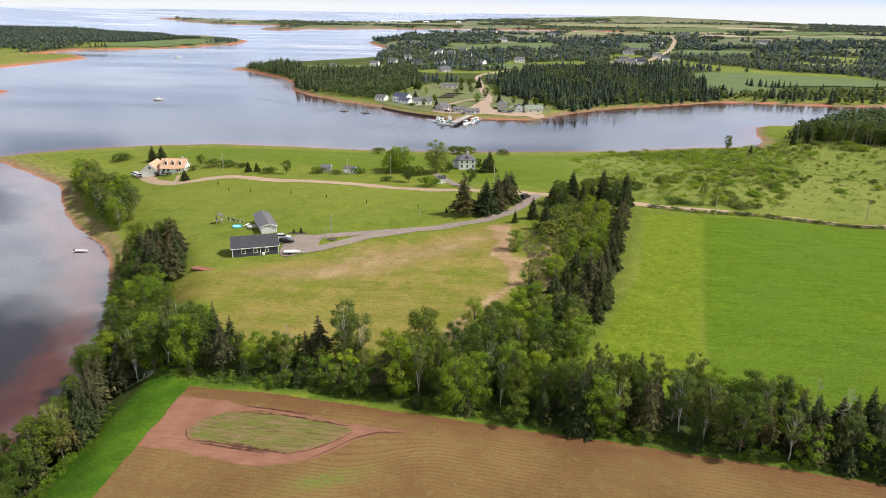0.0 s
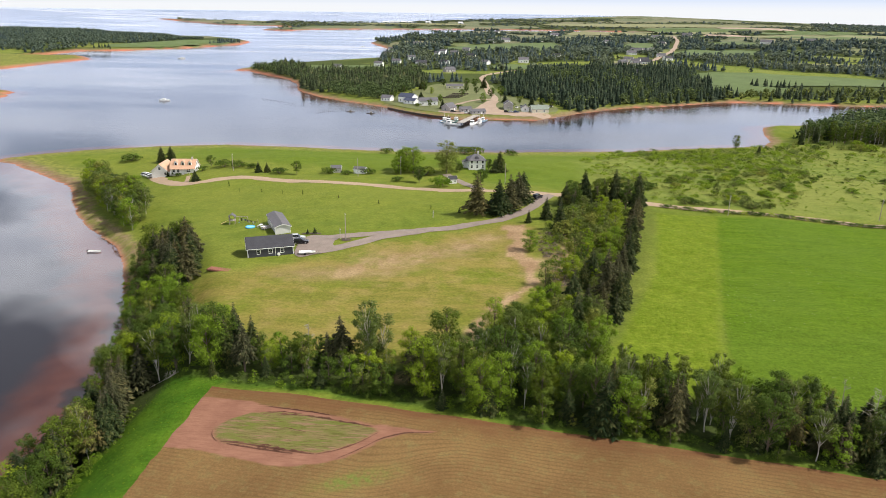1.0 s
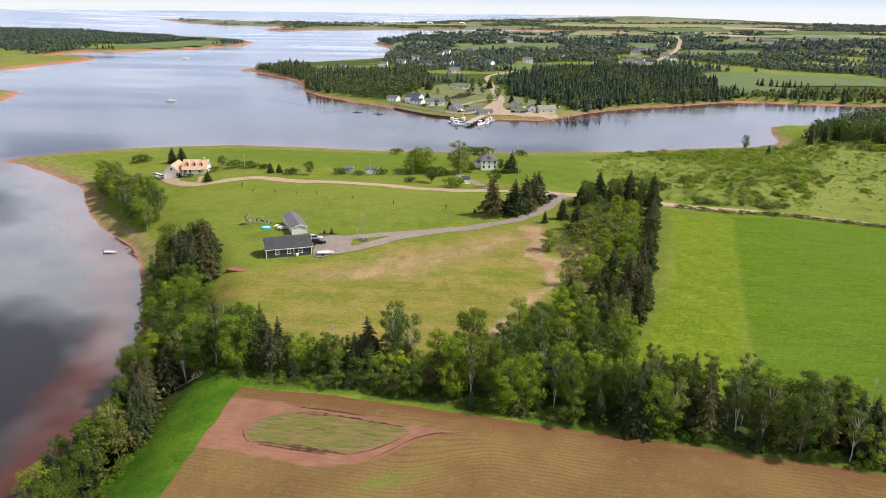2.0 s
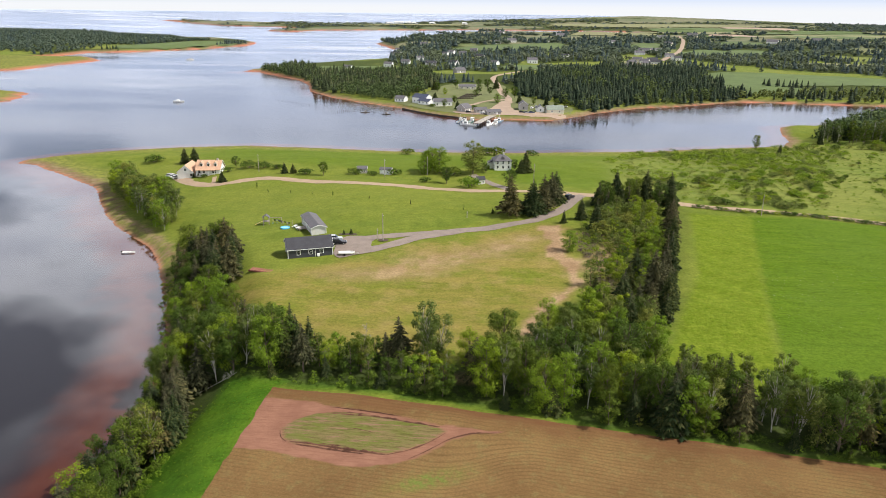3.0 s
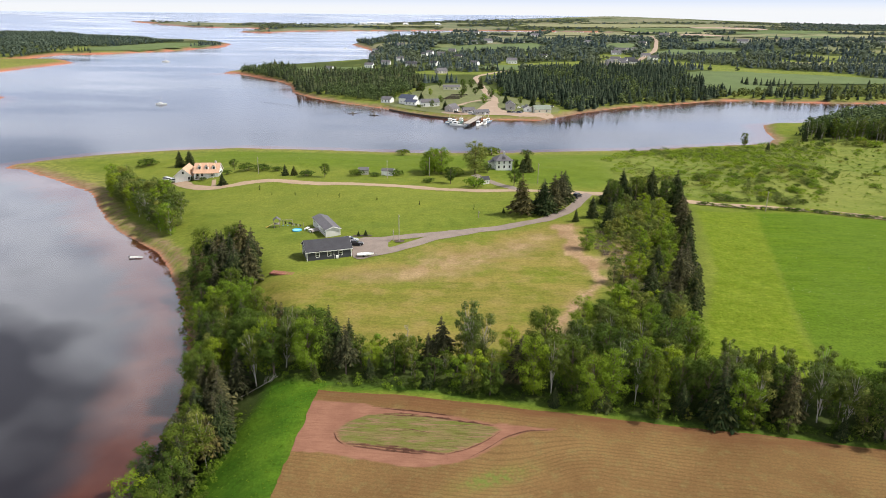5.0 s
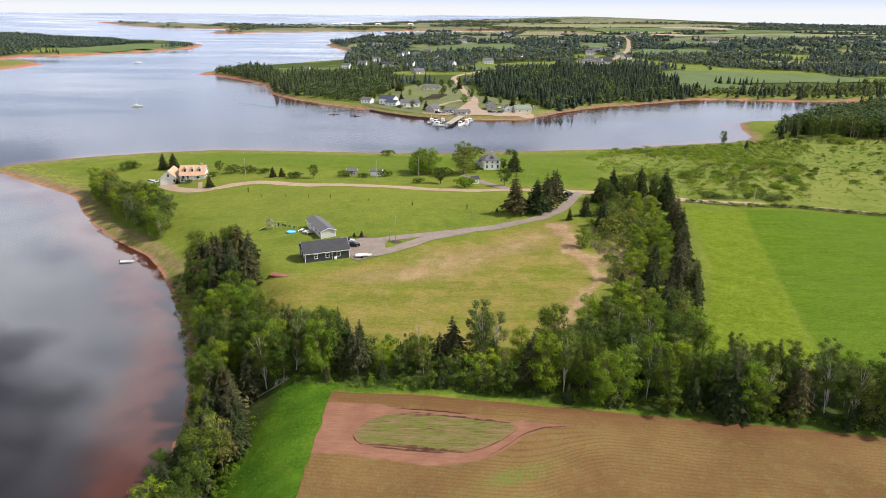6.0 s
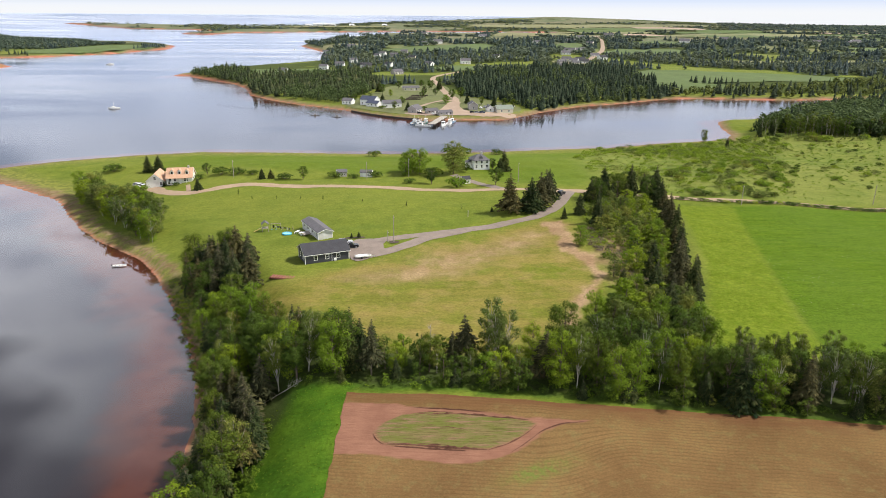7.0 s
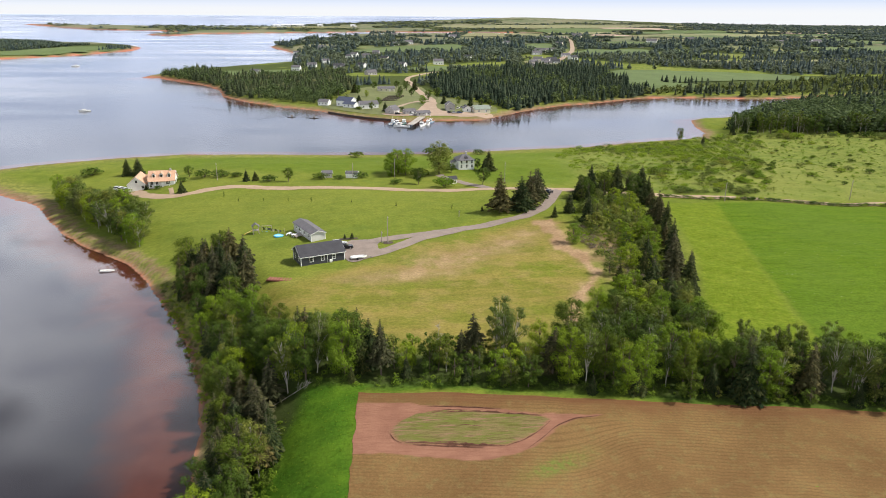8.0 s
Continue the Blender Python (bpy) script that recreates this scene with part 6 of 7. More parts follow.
def far_templates():
    """Small trees for distant woods: a few layered spruces and a few clumped leafy trees."""
    out = {"spruce": [], "leafy": [], "leafy_fine": []}
    for s in range(4):
        rr = random.Random(300 + s)
        V, Fs = [], []
        for k2 in range(5):
            z0, z1 = 0.08 + k2 * 0.17, 0.08 + k2 * 0.17 + 0.3
            rad = 0.24 * (1 - k2 / 5.4)
            n, b0 = 6, len(V)
            for i in range(n):
                a = 6.283 * (i + rr.uniform(-0.3, 0.3)) / n
                V.append((rad * rr.uniform(0.5, 1.4) * math.cos(a), rad * rr.uniform(0.5, 1.4) * math.sin(a), z0 + rr.uniform(-0.03, 0.04)))
            V.append((rr.uniform(-0.01, 0.01), 0, min(z1, 1.0)))
            Fs += [(b0 + i, b0 + (i + 1) % n, b0 + n) for i in range(n)]
        out["spruce"].append((np.array(V), np.array(Fs)))
        V, Fs = [], []
        for k2 in range(28):
            d = unit(rr)
            c = Vector((d.x * 0.3, d.y * 0.3, 0.55 + d.z * 0.36)) * rr.uniform(0.85, 1.1)
            clump(V, Fs, c, d + unit(rr) * 0.5, unit(rr), rr.uniform(0.24, 0.4), rr.uniform(0.2, 0.32))
        out["leafy"].append((np.array([tuple(v) for v in V]), np.array(Fs)))
        V, Fs = [], []
        puffs = [(Vector((0.2 * math.cos(i * 2.4), 0.2 * math.sin(i * 2.4), 0.3 + 0.1 * i)), 0.2 * rr.uniform(0.7, 1.2)) for i in range(6)]
        for k2 in range(84):
            d = unit(rr)
            c, br = puffs[k2 % 6]
            clump(V, Fs, c + d * br * rr.uniform(0.7, 1.2), d + Vector((0, 0, 0.5)) + unit(rr) * 0.6, unit(rr), rr.uniform(0.11, 0.19), rr.uniform(0.09, 0.15))
        out["leafy_fine"].append((np.array([tuple(v) for v in V]), np.array(Fs)))
    return out


TEMPLATES = far_templates()


def far_wood(name, poly, gap, lo, hi, spruce_share, seed, label, broken=False, wide=1.0, thin=0.0, gaps=True):
    """A wood seen from far: many small trees in one mesh of each sort."""
    rs = np.random.RandomState(seed)
    xs, ys = [p[0] for p in poly], [p[1] for p in poly]
    gx_, gy_ = np.meshgrid(np.arange(min(xs), max(xs), gap), np.arange(min(ys), max(ys), gap))
    px = gx_.ravel() + rs.uniform(-0.45, 0.45, gx_.size) * gap
    py = gy_.ravel() + rs.uniform(-0.45, 0.45, gx_.size) * gap
    keep = (inside_by(poly, px, py) > 0) & (rs.rand(px.size) >= thin)
    px, py = px[keep], py[keep]
    keep = shore(px, py) > 3
    if broken:
        keep &= cleared(px, py) < 0.02 + 0.1 * rs.rand(px.size)
        for hx, hy, size in FAR_HOUSES:
            keep &= np.hypot((px - hx) / 16, (py - hy + 14) / 26) > 1
    if gaps:
        for open_poly in OPEN_GROUND:
            keep &= inside_by(open_poly, px, py) < 1
        for (ax, ay), (bx, by) in zip(ROAD_FAR, ROAD_FAR[1:]):
            t = np.clip(((px - ax) * (bx - ax) + (py - ay) * (by - ay)) / ((bx - ax) ** 2 + (by - ay) ** 2), 0, 1)
            keep &= np.hypot(px - ax - t * (bx - ax), py - ay - t * (by - ay)) > 12
    px, py = px[keep], py[keep]
    pz = relief(px, py)
    patch = fractal(px, py, 160, seed) * 0.5
    is_spruce = rs.rand(px.size) < spruce_share + patch * (0 if spruce_share > 0.85 else 1)
    # widely spaced, distant woods take the colours with haze mixed in
    for sort, mask, mat in (("spruce", is_spruce, NEEDLE_HAZED if gap > 9 else NEEDLE_FAR), ("leafy", ~is_spruce, LEAF_HAZED if gap > 9 else LEAF_FAR)):
        sel = np.nonzero(mask)[0]
        if not len(sel):
            continue
        vs, fs, base = [], [], 0
        hs = (lo + (hi - lo) * rs.beta(1.6, 1.8, len(sel)) * (1 + 0.35 * fractal(px[sel], py[sel], 60, seed))) * (1.0 if sort == "spruce" else 0.8)
        for i, h in zip(sel, hs):
            V, Fs = TEMPLATES["leafy_fine" if sort == "leafy" and gap < 7 else sort][rs.randint(4)]
            a = rs.uniform(0, 6.28)
            ca, sa, w_ = math.cos(a), math.sin(a), h * wide * rs.uniform(0.85, 1.3)
            vs.append(np.stack([px[i] + (V[:, 0] * ca - V[:, 1] * sa) * w_, py[i] + (V[:, 0] * sa + V[:, 1] * ca) * w_, pz[i] + V[:, 2] * h - 0.2], 1))
            fs.append(Fs + base)
            base += len(V)
        vs, fs = np.concatenate(vs), np.concatenate(fs)
        me = bpy.data.meshes.new(name)
        me.vertices.add(len(vs))
        me.vertices.foreach_set("co", vs.ravel().astype(np.float32))
        me.loops.add(fs.size)
        me.loops.foreach_set("vertex_index", fs.ravel().astype(np.int32))
        me.polygons.add(len(fs))
        me.polygons.foreach_set("loop_start", np.arange(0, fs.size, 3, dtype=np.int32))
        me.materials.append(mat)
        me.update(calc_edges=True)
        tagged(new(name, me), label + (" of dark spruces" if sort == "spruce" else " of leafy trees"), "woodland", "", "stuff")


# distance haze put into the base colours: paler and bluer than near foliage
LEAF_HAZED = leaf_material("haze_tinted_far_leaves", (0.075, 0.1, 0.072), (0.112, 0.145, 0.1), (0.15, 0.182, 0.126), 0.3)
NEEDLE_HAZED = leaf_material("haze_tinted_far_needles", (0.038, 0.056, 0.052), (0.064, 0.088, 0.08), (0.1, 0.122, 0.104), 0.15)
# nearer woods: only a slight blue haze tint in the colour
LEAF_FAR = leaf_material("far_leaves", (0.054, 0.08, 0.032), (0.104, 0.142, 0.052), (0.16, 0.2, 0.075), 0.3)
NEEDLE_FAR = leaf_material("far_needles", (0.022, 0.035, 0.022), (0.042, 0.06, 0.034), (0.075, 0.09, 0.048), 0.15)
VILLAGE_TREES = [("maple", -68, 566, 7), ("spruce", -57, 558, 8), ("maple", -20, 612, 9), ("fresh", -26, 588, 8), ("maple", -12, 622, 10), ("maple", -44, 655, 8), ("fresh", -75, 640, 6), ("spruce", -30, 700, 12), ("maple", -38, 695, 10), ("maple", -100, 640, 8),
                 ("willow", -92, 628, 5), ("bush", 14, 560, 3), ("bush", -2, 572, 3), ("maple", 30, 580, 7), ("maple", -105, 612, 7), ("maple", -98, 604, 6), ("spruce", -80, 604, 8), ("maple", -62, 590, 6), ("fresh", -64, 604, 5), ("maple", -46, 620, 7), ("maple", -84, 660, 9), ("spruce", -88, 676, 10), ("maple", -70, 700, 8), ("maple", -48, 712, 8), ("maple", -34, 640, 7), ("spruce", -8, 590, 8), ("maple", 4, 588, 7), ("maple", 22, 578, 8), ("spruce", 14, 584, 9), ("bush", -44, 562, 3), ("bush", -78, 570, 3)]
for key, x, y, h in VILLAGE_TREES:
    PLANTS.append((key, x, y, h, 1.3, "village trees"))
for x, y, w_ in ((-600, 3400, 30), (-562, 3432, 44), (-520, 3440, 26), (-488, 3420, 20), (-400, 3400, 24), (-250, 3420, 22)):
    gable_house("warehouse", x, y, 5, w_, 18, 7, 4, WHITE_SIDING, plain("white_sheet_roof", (0.7, 0.7, 0.7), 0.5, 1, 0.05), [("south", 0, 2, 8, 4)], ("south", 14, 6, 6), "large white warehouse on the far shore", "warehouse", "far warehouses")
far_wood("woodland", [(-340, 900), (-253, 795), (-212, 690), (-184, 655), (-117, 602), (-96, 652), (-88, 735), (-116, 872), (-226, 856), (-294, 937)], 5.5, 5, 14, 0.5, 1, "dense shore wood")
far_wood("woodland", [(-10, 640), (34, 575), (50, 566), (76, 594), (130, 627), (171, 655), (205, 690), (205, 779), (222, 930), (126, 958), (49, 900), (-12, 800)], 5.2, 5, 15, 0.78, 2, "dense dark wood behind the harbour")
far_wood("woodland", [(182, 662), (239, 670), (266, 666), (318, 664), (600, 738), (900, 830), (900, 900), (480, 800), (349, 735), (288, 724), (200, 700)], 8, 6, 12, 0.55, 3, "river bank wood", gaps=False)
far_wood("woodland", [(244, 770), (285, 735), (292, 740), (250, 780)], 6, 7, 11, 0.8, 4, "hedge", gaps=False)
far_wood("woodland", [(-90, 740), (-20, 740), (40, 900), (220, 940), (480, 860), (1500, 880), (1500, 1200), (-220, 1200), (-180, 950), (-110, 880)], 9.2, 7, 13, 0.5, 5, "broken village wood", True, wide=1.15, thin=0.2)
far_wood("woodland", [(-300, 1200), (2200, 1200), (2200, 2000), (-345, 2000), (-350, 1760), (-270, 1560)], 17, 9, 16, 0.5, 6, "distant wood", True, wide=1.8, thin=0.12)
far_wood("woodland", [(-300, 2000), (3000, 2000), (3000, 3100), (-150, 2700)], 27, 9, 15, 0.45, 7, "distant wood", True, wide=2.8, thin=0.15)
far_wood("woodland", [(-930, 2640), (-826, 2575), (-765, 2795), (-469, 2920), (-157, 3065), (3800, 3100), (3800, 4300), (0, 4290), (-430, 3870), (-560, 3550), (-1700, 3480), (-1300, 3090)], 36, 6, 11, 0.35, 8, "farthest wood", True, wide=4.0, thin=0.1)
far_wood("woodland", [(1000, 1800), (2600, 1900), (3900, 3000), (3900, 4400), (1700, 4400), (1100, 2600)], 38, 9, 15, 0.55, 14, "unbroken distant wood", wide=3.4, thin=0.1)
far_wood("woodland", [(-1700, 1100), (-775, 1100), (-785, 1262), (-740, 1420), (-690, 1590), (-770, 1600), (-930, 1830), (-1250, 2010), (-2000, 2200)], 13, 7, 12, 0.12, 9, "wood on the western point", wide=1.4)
far_wood("woodland", [(-770, 1245), (-735, 1258), (-735, 1270), (-770, 1258)], 8, 6, 12, 0.7, 10, "shore trees", gaps=False)
far_wood("woodland", [(-640, 1470), (-610, 1560), (-625, 1640), (-650, 1560)], 10, 7, 12, 0.6, 11, "shore trees", gaps=False)
far_wood("woodland", [(175, 455), (199, 470), (240, 425), (330, 400), (470, 420), (470, 600), (330, 585), (270, 555), (222, 512), (200, 492)], 5.5, 10, 16, 0.22, 12, "mixed wood at the river bend", wide=1.15, gaps=False)

# ---- single trees and shrubs near the houses ----
SINGLE = [("old_spruce", -13, 220, 13.5), ("spruce", -6, 221, 11.4), ("old_spruce", -2.6, 224, 12.2), ("old_spruce", 0, 229, 11.8), ("spruce", 2, 233, 11.0),
          ("fresh", -44, 292, 11.5), ("willow", -29.5, 291, 14.2), ("olive_sapling", -25.5, 296, 5), ("maple", -39, 273, 7.0), ("fresh_bush", -29, 263, 4.6), ("maple", -14, 262, 6.8), ("spruce", -7, 298, 9.6), ("spruce", -9, 296, 6.4)]
SINGLE2 = [("bush", -22, 378, 5.0), ("bush", -28, 382, 4.6), ("bush", -70, 374, 3.6), ("bush", -2, 380, 3.4), ("fresh", -50, 290, 7.5), ("fresh", -47, 296, 10.5), ("bush", -38, 287, 4), ("maple", -24, 293, 4.2), ("maple", -12, 300, 5), ("bush", -48, 274, 2.3), ("fresh", -50, 298, 9.0),
           ("spruce", -174, 326, 8.0), ("spruce", -168, 324, 8.4), ("bush", -192, 330, 4.6), ("maple", -139, 304, 5.2), ("bush", -132, 301, 3.7), ("bush", -124, 299, 3.4), ("bush", -117, 297, 2.4)]
SINGLE3 = [("spruce", -111, 288, 5.0), ("spruce", -107, 288, 4.4), ("bush", -101, 286, 3.0), ("maple", -93, 285, 6.1), ("spruce", -134.6, 277.2, 5.2), ("bush", -80, 289, 3.0), ("bush", -63, 290, 3.0), ("bush", -72, 287, 2.2),
           ("bush", -148, 289, 1.8), ("spruce", -154, 291.5, 2.6), ("spruce", -151.5, 291, 2.4), ("bush", -140, 296, 2.2),
           ("spruce", -63.4, 198.2, 1.8), ("spruce", -61.2, 198.3, 2.0), ("spruce", -19, 222, 1.9)]
YOUNG = [("sapling", -115, 265, 2.2), ("sapling", -79, 246, 1.9), ("spruce", -48, 233, 1.8), ("sapling", -29, 226, 2.0), ("sapling", -98, 255, 1.4), ("spruce", -64, 240, 1.3), ("sapling", -108, 258, 1.5), ("sapling", -88, 250, 1.4)]
HEDGE = [("old_spruce", -66, 124, 10.5), ("maple", -57, 115, 12.4), ("spruce", -53, 116, 9.9), ("spruce", -51, 117, 9.0), ("fresh", -46, 113, 6.2), ("maple", -40, 113, 8.0), ("snag", -40, 117, 8.0), ("old_spruce", -33, 116, 10.4),
         ("old_spruce", -35.5, 115, 7.5), ("aspen", -29, 116, 13.6), ("aspen", -27.5, 114, 11.5), ("birch", -25.6, 115, 11.2), ("fresh", -20, 117, 8.4), ("fresh", -17, 113, 8.2), ("maple", -14, 119, 11.9), ("fresh", -5, 131, 9.3), ("aspen", -1, 122, 10.4)]
EAST = [("spruce", 9, 215, 11), ("spruce", 12.5, 205, 11.5), ("spruce", 3.4, 211.5, 5.5), ("spruce", 16, 231, 9), ("spruce", 20, 240, 11), ("spruce", 23.5, 243, 13), ("spruce", 27, 241.5, 9), ("spruce", 31, 247, 11), ("spruce", 35, 248, 13), ("old_spruce", 38.5, 244, 11),
        ("spruce", 41.5, 240, 13), ("spruce", 40.5, 233, 12), ("spruce", 39, 226, 13), ("old_spruce", 37.6, 219, 12), ("spruce", 36, 211, 12), ("old_spruce", 34.2, 203, 13), ("old_spruce", 32.6, 196, 13), ("spruce", 31.4, 189, 12.5), ("old_spruce", 29, 182, 13), ("spruce", 28.4, 175, 13),
        ("old_spruce", 26, 168, 13.5), ("spruce", 24.2, 153, 13.5), ("spruce", 22.4, 149, 12), ("old_spruce", 23, 160, 13.5), ("old_spruce", 20.4, 154, 14), ("old_spruce", 18.6, 147, 12.5), ("spruce", 20.6, 142, 8), ("spruce", 18.2, 167, 11.5), ("spruce", 15.5, 161, 10), ("spruce", 11.4, 144, 13), ("old_spruce", 14.5, 140, 12),
        ("spruce", 11.5, 133, 11), ("spruce", 9, 131, 9), ("spruce", 7, 153.7, 6.5), ("spruce", 18, 226, 8),
        ("fresh", 3.2, 186, 8), ("olive_sapling", 6.5, 160.5, 7.2), ("olive_sapling", 8.6, 158.6, 5.6), ("fresh", 13.6, 165, 8.6), ("fresh_sapling", 11.6, 168, 6), ("willow", 14, 200, 6.2), ("willow", 18, 203, 6.6), ("willow", 22, 206, 6.4), ("willow", 17, 210, 6),
        ("willow", 21.4, 226, 6.8), ("fresh", 27.4, 227, 7.2), ("fresh", 31.6, 223, 7.4), ("fresh", 29.5, 207, 7.4), ("fresh", 27, 193, 7.6), ("fresh", 24.5, 189, 7.2), ("fresh", 18.6, 185, 6), ("willow", 14.4, 186, 4.4), ("willow", 16.5, 229, 5.6), ("fresh", 26, 215, 7), ("fresh", 24, 178, 7.4), ("olive_sapling", 20, 214, 5), ("willow", 25, 220, 6), ("olive_sapling", 16, 192, 4.6), ("fresh_sapling", 20, 196, 5.2), ("olive_sapling", 23, 199, 5), ("fresh", 21, 172, 6.4), ("maple", 27.4, 186, 7), ("olive_sapling", 12, 194, 4)]
EAST = [(k2, x, y, h * (0.84 if "spruce" in k2 else 0.78)) for k2, x, y, h in EAST]
EAST_LEAFY = [p for p in EAST if "spruce" not in p[0]]
EAST = [(k2, x, y, h * (0.78, 1.04, 0.92, 1.1, 0.68, 0.98, 0.86)[i % 7]) for i, (k2, x, y, h) in enumerate(p for p in EAST if "spruce" in p[0])]
for rows, grp in ((SINGLE, "trees round the farm"), (SINGLE2, "trees round the farm"), (SINGLE3, "garden trees"), (YOUNG, "young lawn shrubs"), (HEDGE, "trees of the field hedge"), (EAST, "spruces beside the hay field"), (EAST_LEAFY, "trees beside the hay field")):
    for key, x, y, h in rows:
        wf = {"trees round the farm": 1.35, "young lawn shrubs": 0.5, "garden trees": 1.2, "trees beside the hay field": 1.35}.get(grp, 1.0)
        PLANTS.append((key, x, y, h, 1.5 if key == "bush" and h > 2 else wf, grp))

sheet("dirt_yard", [(-170, 301), (-164, 293), (-157, 286), (-152, 283), (-151, 286.5), (-156, 291.5), (-162, 298)], DIRT_ROAD, 0.13, 1.5, 2, 0.3, "pale dirt turning place by the house", "yard")
road("garden_path", [(-138, 275), (-140, 281), (-142.5, 288)], 1.8, DIRT_ROAD, 0.12, "pale path to the porch", "path", 1.0)
# ---- belts of trees ----
fill([(-64, 111.5), (-50, 108), (-17, 104), (10, 99.4), (36, 94.6), (80, 87.6), (120, 82), (120, 84.5), (80, 90.4), (36, 97.4), (10, 102.2), (-17, 107), (-50, 110.6), (-64, 114)], 2.9, [("sapling", 3), ("fresh_sapling", 0.7), ("spruce", 3), ("olive_sapling", 0.3)], 1.6, 4.0, 31, "young trees at the hedge edge", 0.0, 1.2, 0.62)
LEAFY_MIX = [("maple", 4), ("fresh", 2.4), ("aspen", 2.4), ("birch", 0.7), ("spruce", 1.0), ("old_spruce", 0.7), ("snag", 0.1)]
fill([(-70, 113), (-50, 109), (-50, 119), (-56, 123), (-66, 128), (-74, 128)], 4.0, LEAFY_MIX, 8, 11.5, 1, "trees of the field hedge")
fill([(-50, 108.5), (-22, 105), (-22, 117), (-50, 120)], 3.6, [("sapling", 3), ("fresh_sapling", 2), ("birch", 1), ("olive_sapling", 1), ("spruce", 0.5)], 4.5, 7.0, 2, "trees of the field hedge")
fill([(-22, 105.2), (10, 100.6), (16, 116), (6, 122), (-4, 122), (-12, 118), (-22, 116)], 4.0, [("maple", 3.4), ("fresh", 3), ("aspen", 3.6), ("birch", 0.6), ("spruce", 1.2), ("old_spruce", 0.5)], 8.0, 11.8, 3, "trees of the field hedge")
fill([(10, 100.6), (38, 95.4), (40, 109), (30, 111), (16, 115)], 3.3, [("maple", 1.4), ("aspen", 7), ("birch", 2.4), ("fresh", 1.2), ("willow", 0.6), ("spruce", 2.6), ("old_spruce", 0.8), ("snag", 0.5)], 7.0, 10.8, 4, "trees of the field hedge")
fill([(38, 95.4), (80, 89), (150, 79), (150, 96), (80, 103), (52, 107), (40, 109)], 3.3, [("spruce", 5), ("old_spruce", 1.4), ("aspen", 5), ("birch", 1.6), ("maple", 0.6), ("fresh", 0.6), ("snag", 0.4)], 6.5, 10.2, 44, "trees of the field hedge")
fill([(-4, 122), (14, 116), (20, 134), (12, 150), (6, 150), (-2, 138)], 4.4, [("fresh", 5), ("fresh_sapling", 2), ("maple", 1), ("willow", 1.6)], 5.0, 8.4, 5, "trees beside the hay field")
fill([(16, 154), (20, 152), (25, 172), (28, 205), (32, 228), (16, 226), (13, 200), (15, 178)], 3.8, [("fresh_sapling", 2), ("sapling", 1), ("olive_sapling", 3.5), ("willow", 1.6), ("olive_bush", 2)], 2.6, 5.0, 6, "trees beside the hay field", thin=0.15)
fill([(34, 95.6), (80, 88.8), (125, 82.2), (125, 86.6), (80, 93.6), (36, 101)], 3.3, [("spruce", 5), ("old_spruce", 1), ("fresh_sapling", 0.8)], 4.5, 8.0, 41, "young trees at the hedge edge", 0.0, 1.1, 0.1)
fill([(-20, 104.5), (10, 100.3), (34, 96), (34, 99.6), (10, 104), (-20, 108)], 5.0, [("spruce", 3), ("sapling", 1)], 3.5, 6.5, 42, "young trees at the hedge edge", 0.0, 1.1, 0.2)
thicket("dry_brush", [(3, 200), (6, 186), (9, 172), (9, 158), (16, 156), (15, 172), (12, 188), (10, 202)], 1.9, [("brush", 3), ("olive_bush", 0.8)], 0.5, 1.4, 43, "dry brown brush in a small clearing", 1.2, 0.15)
thicket("undergrowth", [(6, 152), (24, 150), (30, 178), (34, 208), (38, 236), (14, 236), (8, 205), (8, 178)], 2.4, [("fresh_bush", 2), ("olive_bush", 2), ("bush", 1)], 0.5, 1.8, 21, "mixed green undergrowth between the spruces", 1.2, 0.25)
thicket("undergrowth", [(-73, 60), (-75.5, 95), (-79, 112), (-84, 130), (-91, 147), (-101, 168), (-110, 187), (-117, 190), (-108, 168), (-97.5, 147), (-89.5, 130), (-83.5, 112), (-80, 95), (-78, 60)], 1.7, [("olive_bush", 2), ("fresh_bush", 2)], 0.4, 1.5, 22, "yellow-green growth on the steep shore bank", 1.2, 0.2)
fill([(14, 228), (36, 230), (40, 246), (18, 246)], 7, [("spruce", 3), ("maple", 1), ("willow", 1)], 6, 10, 8, "spruces beside the hay field", 0.3)
fill([(-77, 60), (-69, 84), (-67, 100), (-71, 116), (-83, 116), (-80, 95), (-77.5, 75)], 3.5, [("spruce", 3), ("old_spruce", 5), ("maple", 1.6), ("birch", 0.5), ("fresh", 0.4), ("snag", 0.3)], 7.5, 11, 9, "trees on the west bank")
fill([(-71, 116), (-66, 126), (-76, 142), (-86, 158), (-100, 164), (-94, 146), (-87, 128), (-84, 116)], 4.2, [("maple", 4), ("fresh", 1.6), ("birch", 1.2), ("spruce", 0.8)], 7.5, 10.5, 10, "trees on the west bank")
fill([(-88, 158), (-85, 164), (-88, 176), (-95, 187), (-112, 190), (-107, 176), (-100, 164)], 3.6, [("old_spruce", 3), ("spruce", 2.4), ("maple", 1.4)], 9, 13, 11, "spruce clump on the west bank")
fill([(-131, 216), (-133, 236), (-145, 252), (-165, 270), (-182, 289), (-192, 293), (-184, 279), (-171, 262), (-158, 246), (-146, 232)], 3.1, [("maple", 0.7), ("fresh", 1.2), ("aspen", 2), ("birch", 3.4), ("willow", 3)], 6.5, 12.0, 12, "birch clump on the west shore", 0.8, 1.22)
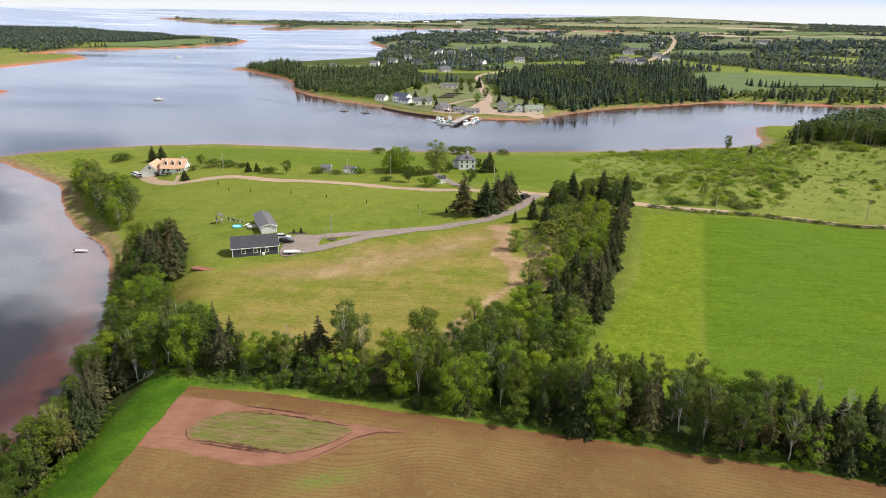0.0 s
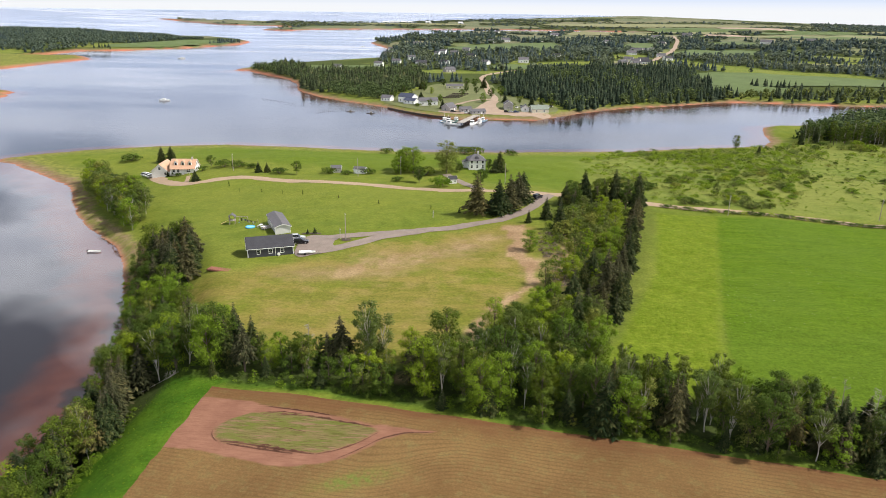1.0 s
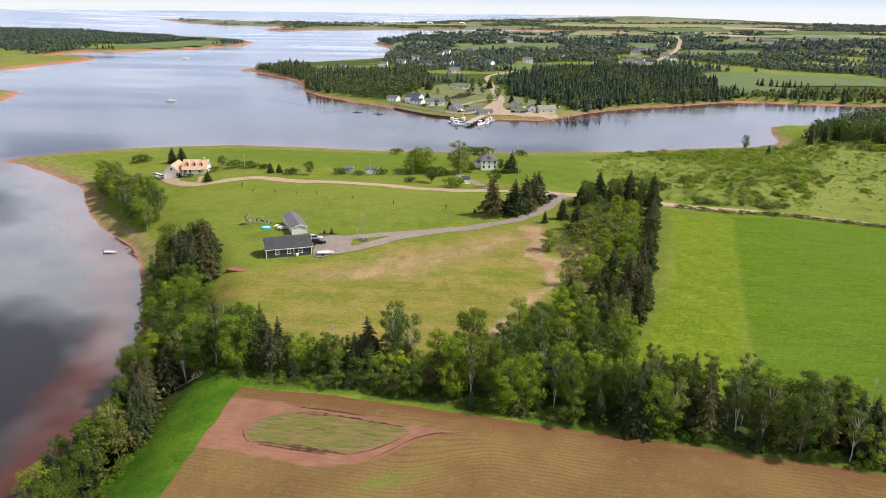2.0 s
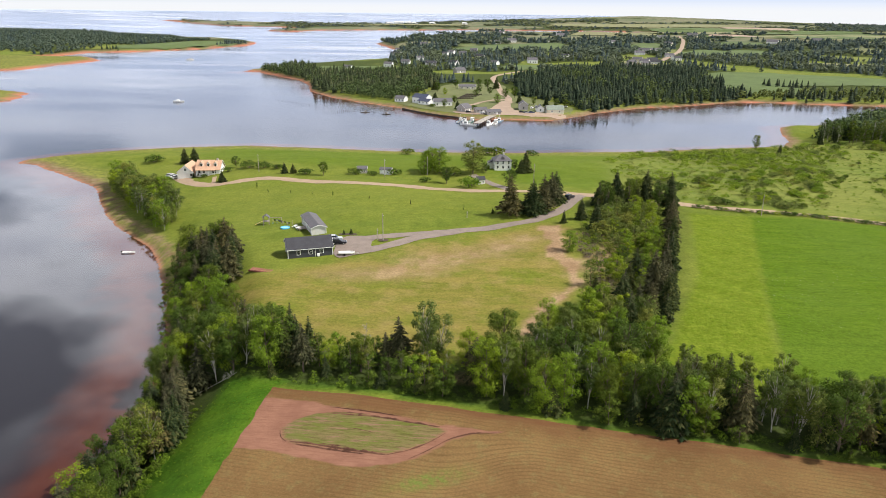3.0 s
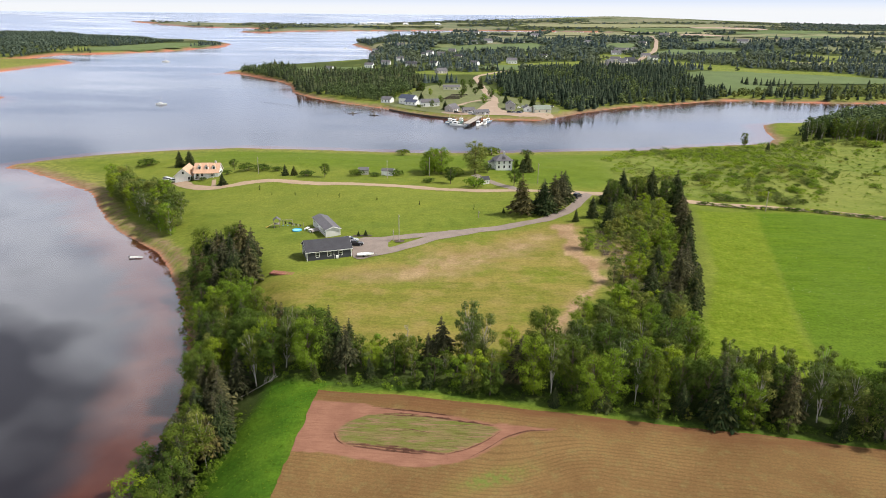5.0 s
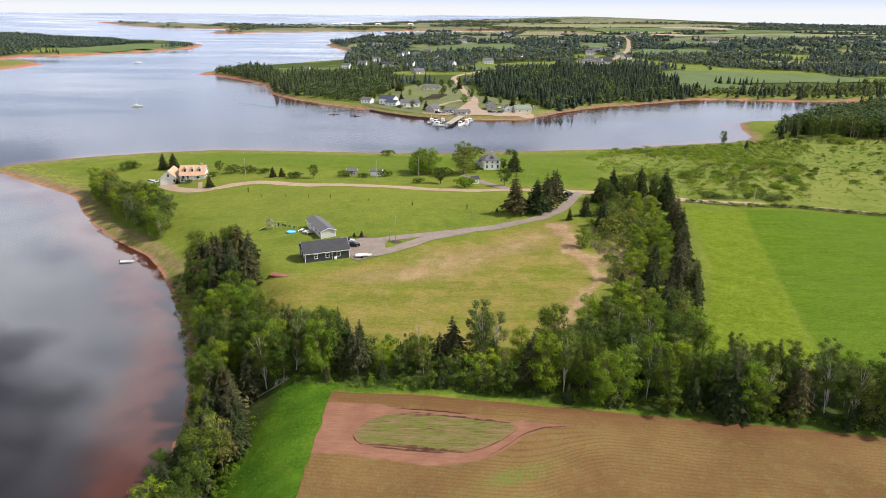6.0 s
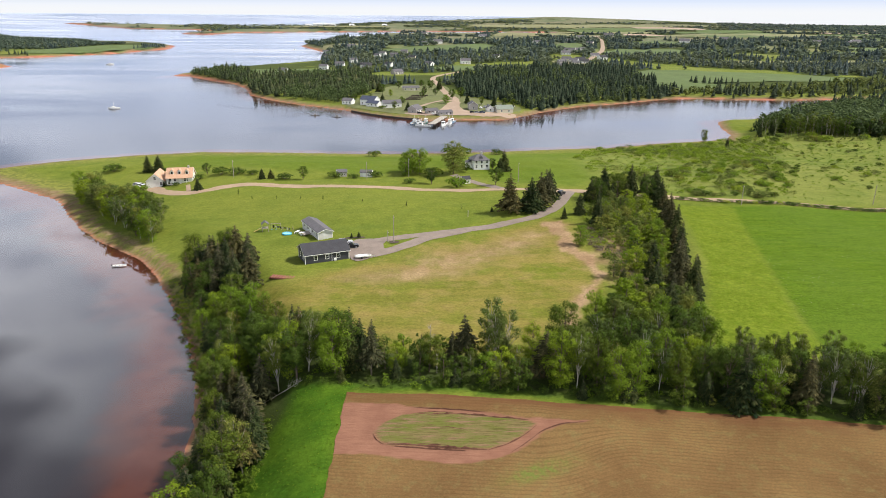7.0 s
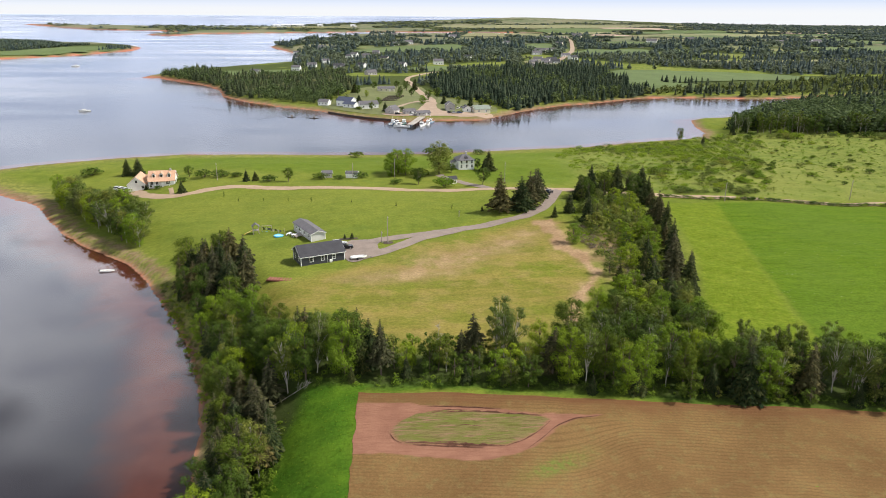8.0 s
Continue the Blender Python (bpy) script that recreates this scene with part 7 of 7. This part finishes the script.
thicket("undergrowth", [(-68, 70), (-65.5, 84), (-67, 100), (-68.5, 105), (-71, 105), (-70, 95), (-71, 70)], 1.4, [("fresh_bush", 3), ("bush", 1)], 0.5, 1.4, 13, "bright green undergrowth at the wood edge")
thicket("undergrowth", [(-64, 110), (-50, 107.6), (-17, 104.6), (10, 100), (36, 95), (80, 88), (150, 78), (150, 81), (80, 91), (36, 98.4), (10, 103.6), (-17, 108), (-50, 111), (-64, 114.5)], 1.5, [("fresh_bush", 0.6), ("bush", 3)], 0.4, 1.3, 14, "green undergrowth along the field hedge")
thicket("roadside_hedge", [(50, 240.5), (67, 234), (95, 232.5), (125, 228.8), (200, 224), (200, 225.7), (125, 230.6), (95, 234.5), (67, 236.3), (50, 242)], 1.3, [("bush", 3), ("fresh_bush", 1)], 0.8, 1.5, 15, "low green hedge beside the dirt road", 1.2)
thicket("meadow_scrub", [(100, 260), (320, 250), (330, 400), (200, 430), (140, 350)], 5, [("olive_bush", 2), ("fresh_bush", 2.5)], 0.4, 1.3, 19, "small green bushes in rough meadow", 1.2, 0.4)
thicket("meadow_scrub", [(46, 252), (100, 250), (140, 350), (180, 420), (150, 430), (50, 392), (30, 330), (32, 270)], 5.2, [("olive_bush", 1.6), ("fresh_bush", 3)], 0.5, 2.2, 20, "low scrub in the marsh meadow", 1.4, 0.3)
thicket("grass_tufts", HAY_STRIP, 1.2, [("tuft", 1)], 0.07, 0.17, 23, "uneven tufts of long yellow-green grass", 1.7, 0.25)
thicket("grass_tufts", [(-76, 62), (-54.5, 62), (-54.5, 106), (-50, 107.5), (-64, 113), (-68, 105)], 1.1, [("tuft", 1)], 0.08, 0.2, 24, "lush green grass beside the field", 1.5, 0.3)
thicket("grass_tufts", [(44, 250), (140, 238), (210, 235), (230, 400), (150, 425), (60, 395), (30, 330)], 4.5, [("tuft", 2), ("olive_bush", 0.15)], 0.25, 0.55, 25, "tussocks of rough meadow grass", 1.8, 0.3)
fill([(176, 455), (200, 440), (240, 424), (330, 400), (440, 408), (440, 426), (330, 418), (250, 442), (196, 470)], 5.6, [("bend_aspen", 4), ("bend_leafy", 4), ("spruce", 2)], 8, 14, 48, "trees at the river bend")
fill([(150, 425), (180, 424), (235, 405), (320, 380), (322, 398), (240, 420), (180, 445)], 6.5, [("olive_bush", 3), ("fresh_bush", 1.5), ("olive_sapling", 1.5), ("bush", 1)], 1.6, 4.4, 49, "scrub in the meadow", 0, 1.3, 0.25)
# scrub in the marsh meadow
fill([(56, 252), (92, 248), (122, 290), (138, 342), (96, 335), (62, 295)], 4.6, [("olive_bush", 3), ("bush", 0.8), ("fresh_bush", 2.6)], 0.8, 2.8, 16, "scrub in the meadow", 0, 1.2, 0.5)
fill([(56, 247.5), (92, 242), (90, 247), (60, 252)], 3.2, [("bush", 2), ("olive_bush", 2)], 1.4, 3.0, 46, "scrub in the meadow", 0, 1.3, 0.3)
fill([(30, 262), (52, 262), (54, 282), (34, 278)], 3.6, [("olive_bush", 3), ("bush", 1.6), ("olive_sapling", 1)], 1.4, 3.4, 47, "scrub in the meadow", 0, 1.3, 0.3)
thicket("meadow_scrub", [(66, 330), (120, 335), (165, 380), (182, 430), (170, 445), (140, 428), (100, 412), (60, 398), (50, 380)], 4.6, [("olive_bush", 2), ("bush", 0.4), ("fresh_bush", 3)], 1.0, 3.2, 17, "olive scrub and shrubs in the marsh meadow", 1.1, 0.25)
fill([(100, 260), (320, 250), (330, 400), (200, 430), (140, 350)], 13, [("olive_bush", 2), ("bush", 2), ("fresh_bush", 1)], 0.8, 2.4, 18, "scrub in the meadow", 0, 1.2, 0.4)
for key, x, y, h in (("maple", 129, 420, 9), ("spruce", 137, 405, 6), ("spruce", 176, 448, 9), ("willow", 74, 262, 5), ("fresh_bush", 60, 300, 2.5), ("spruce", 186, 452, 11)):
    PLANTS.append((key, x, y, h, 1.0, "scrub in the meadow"))
plant_all()
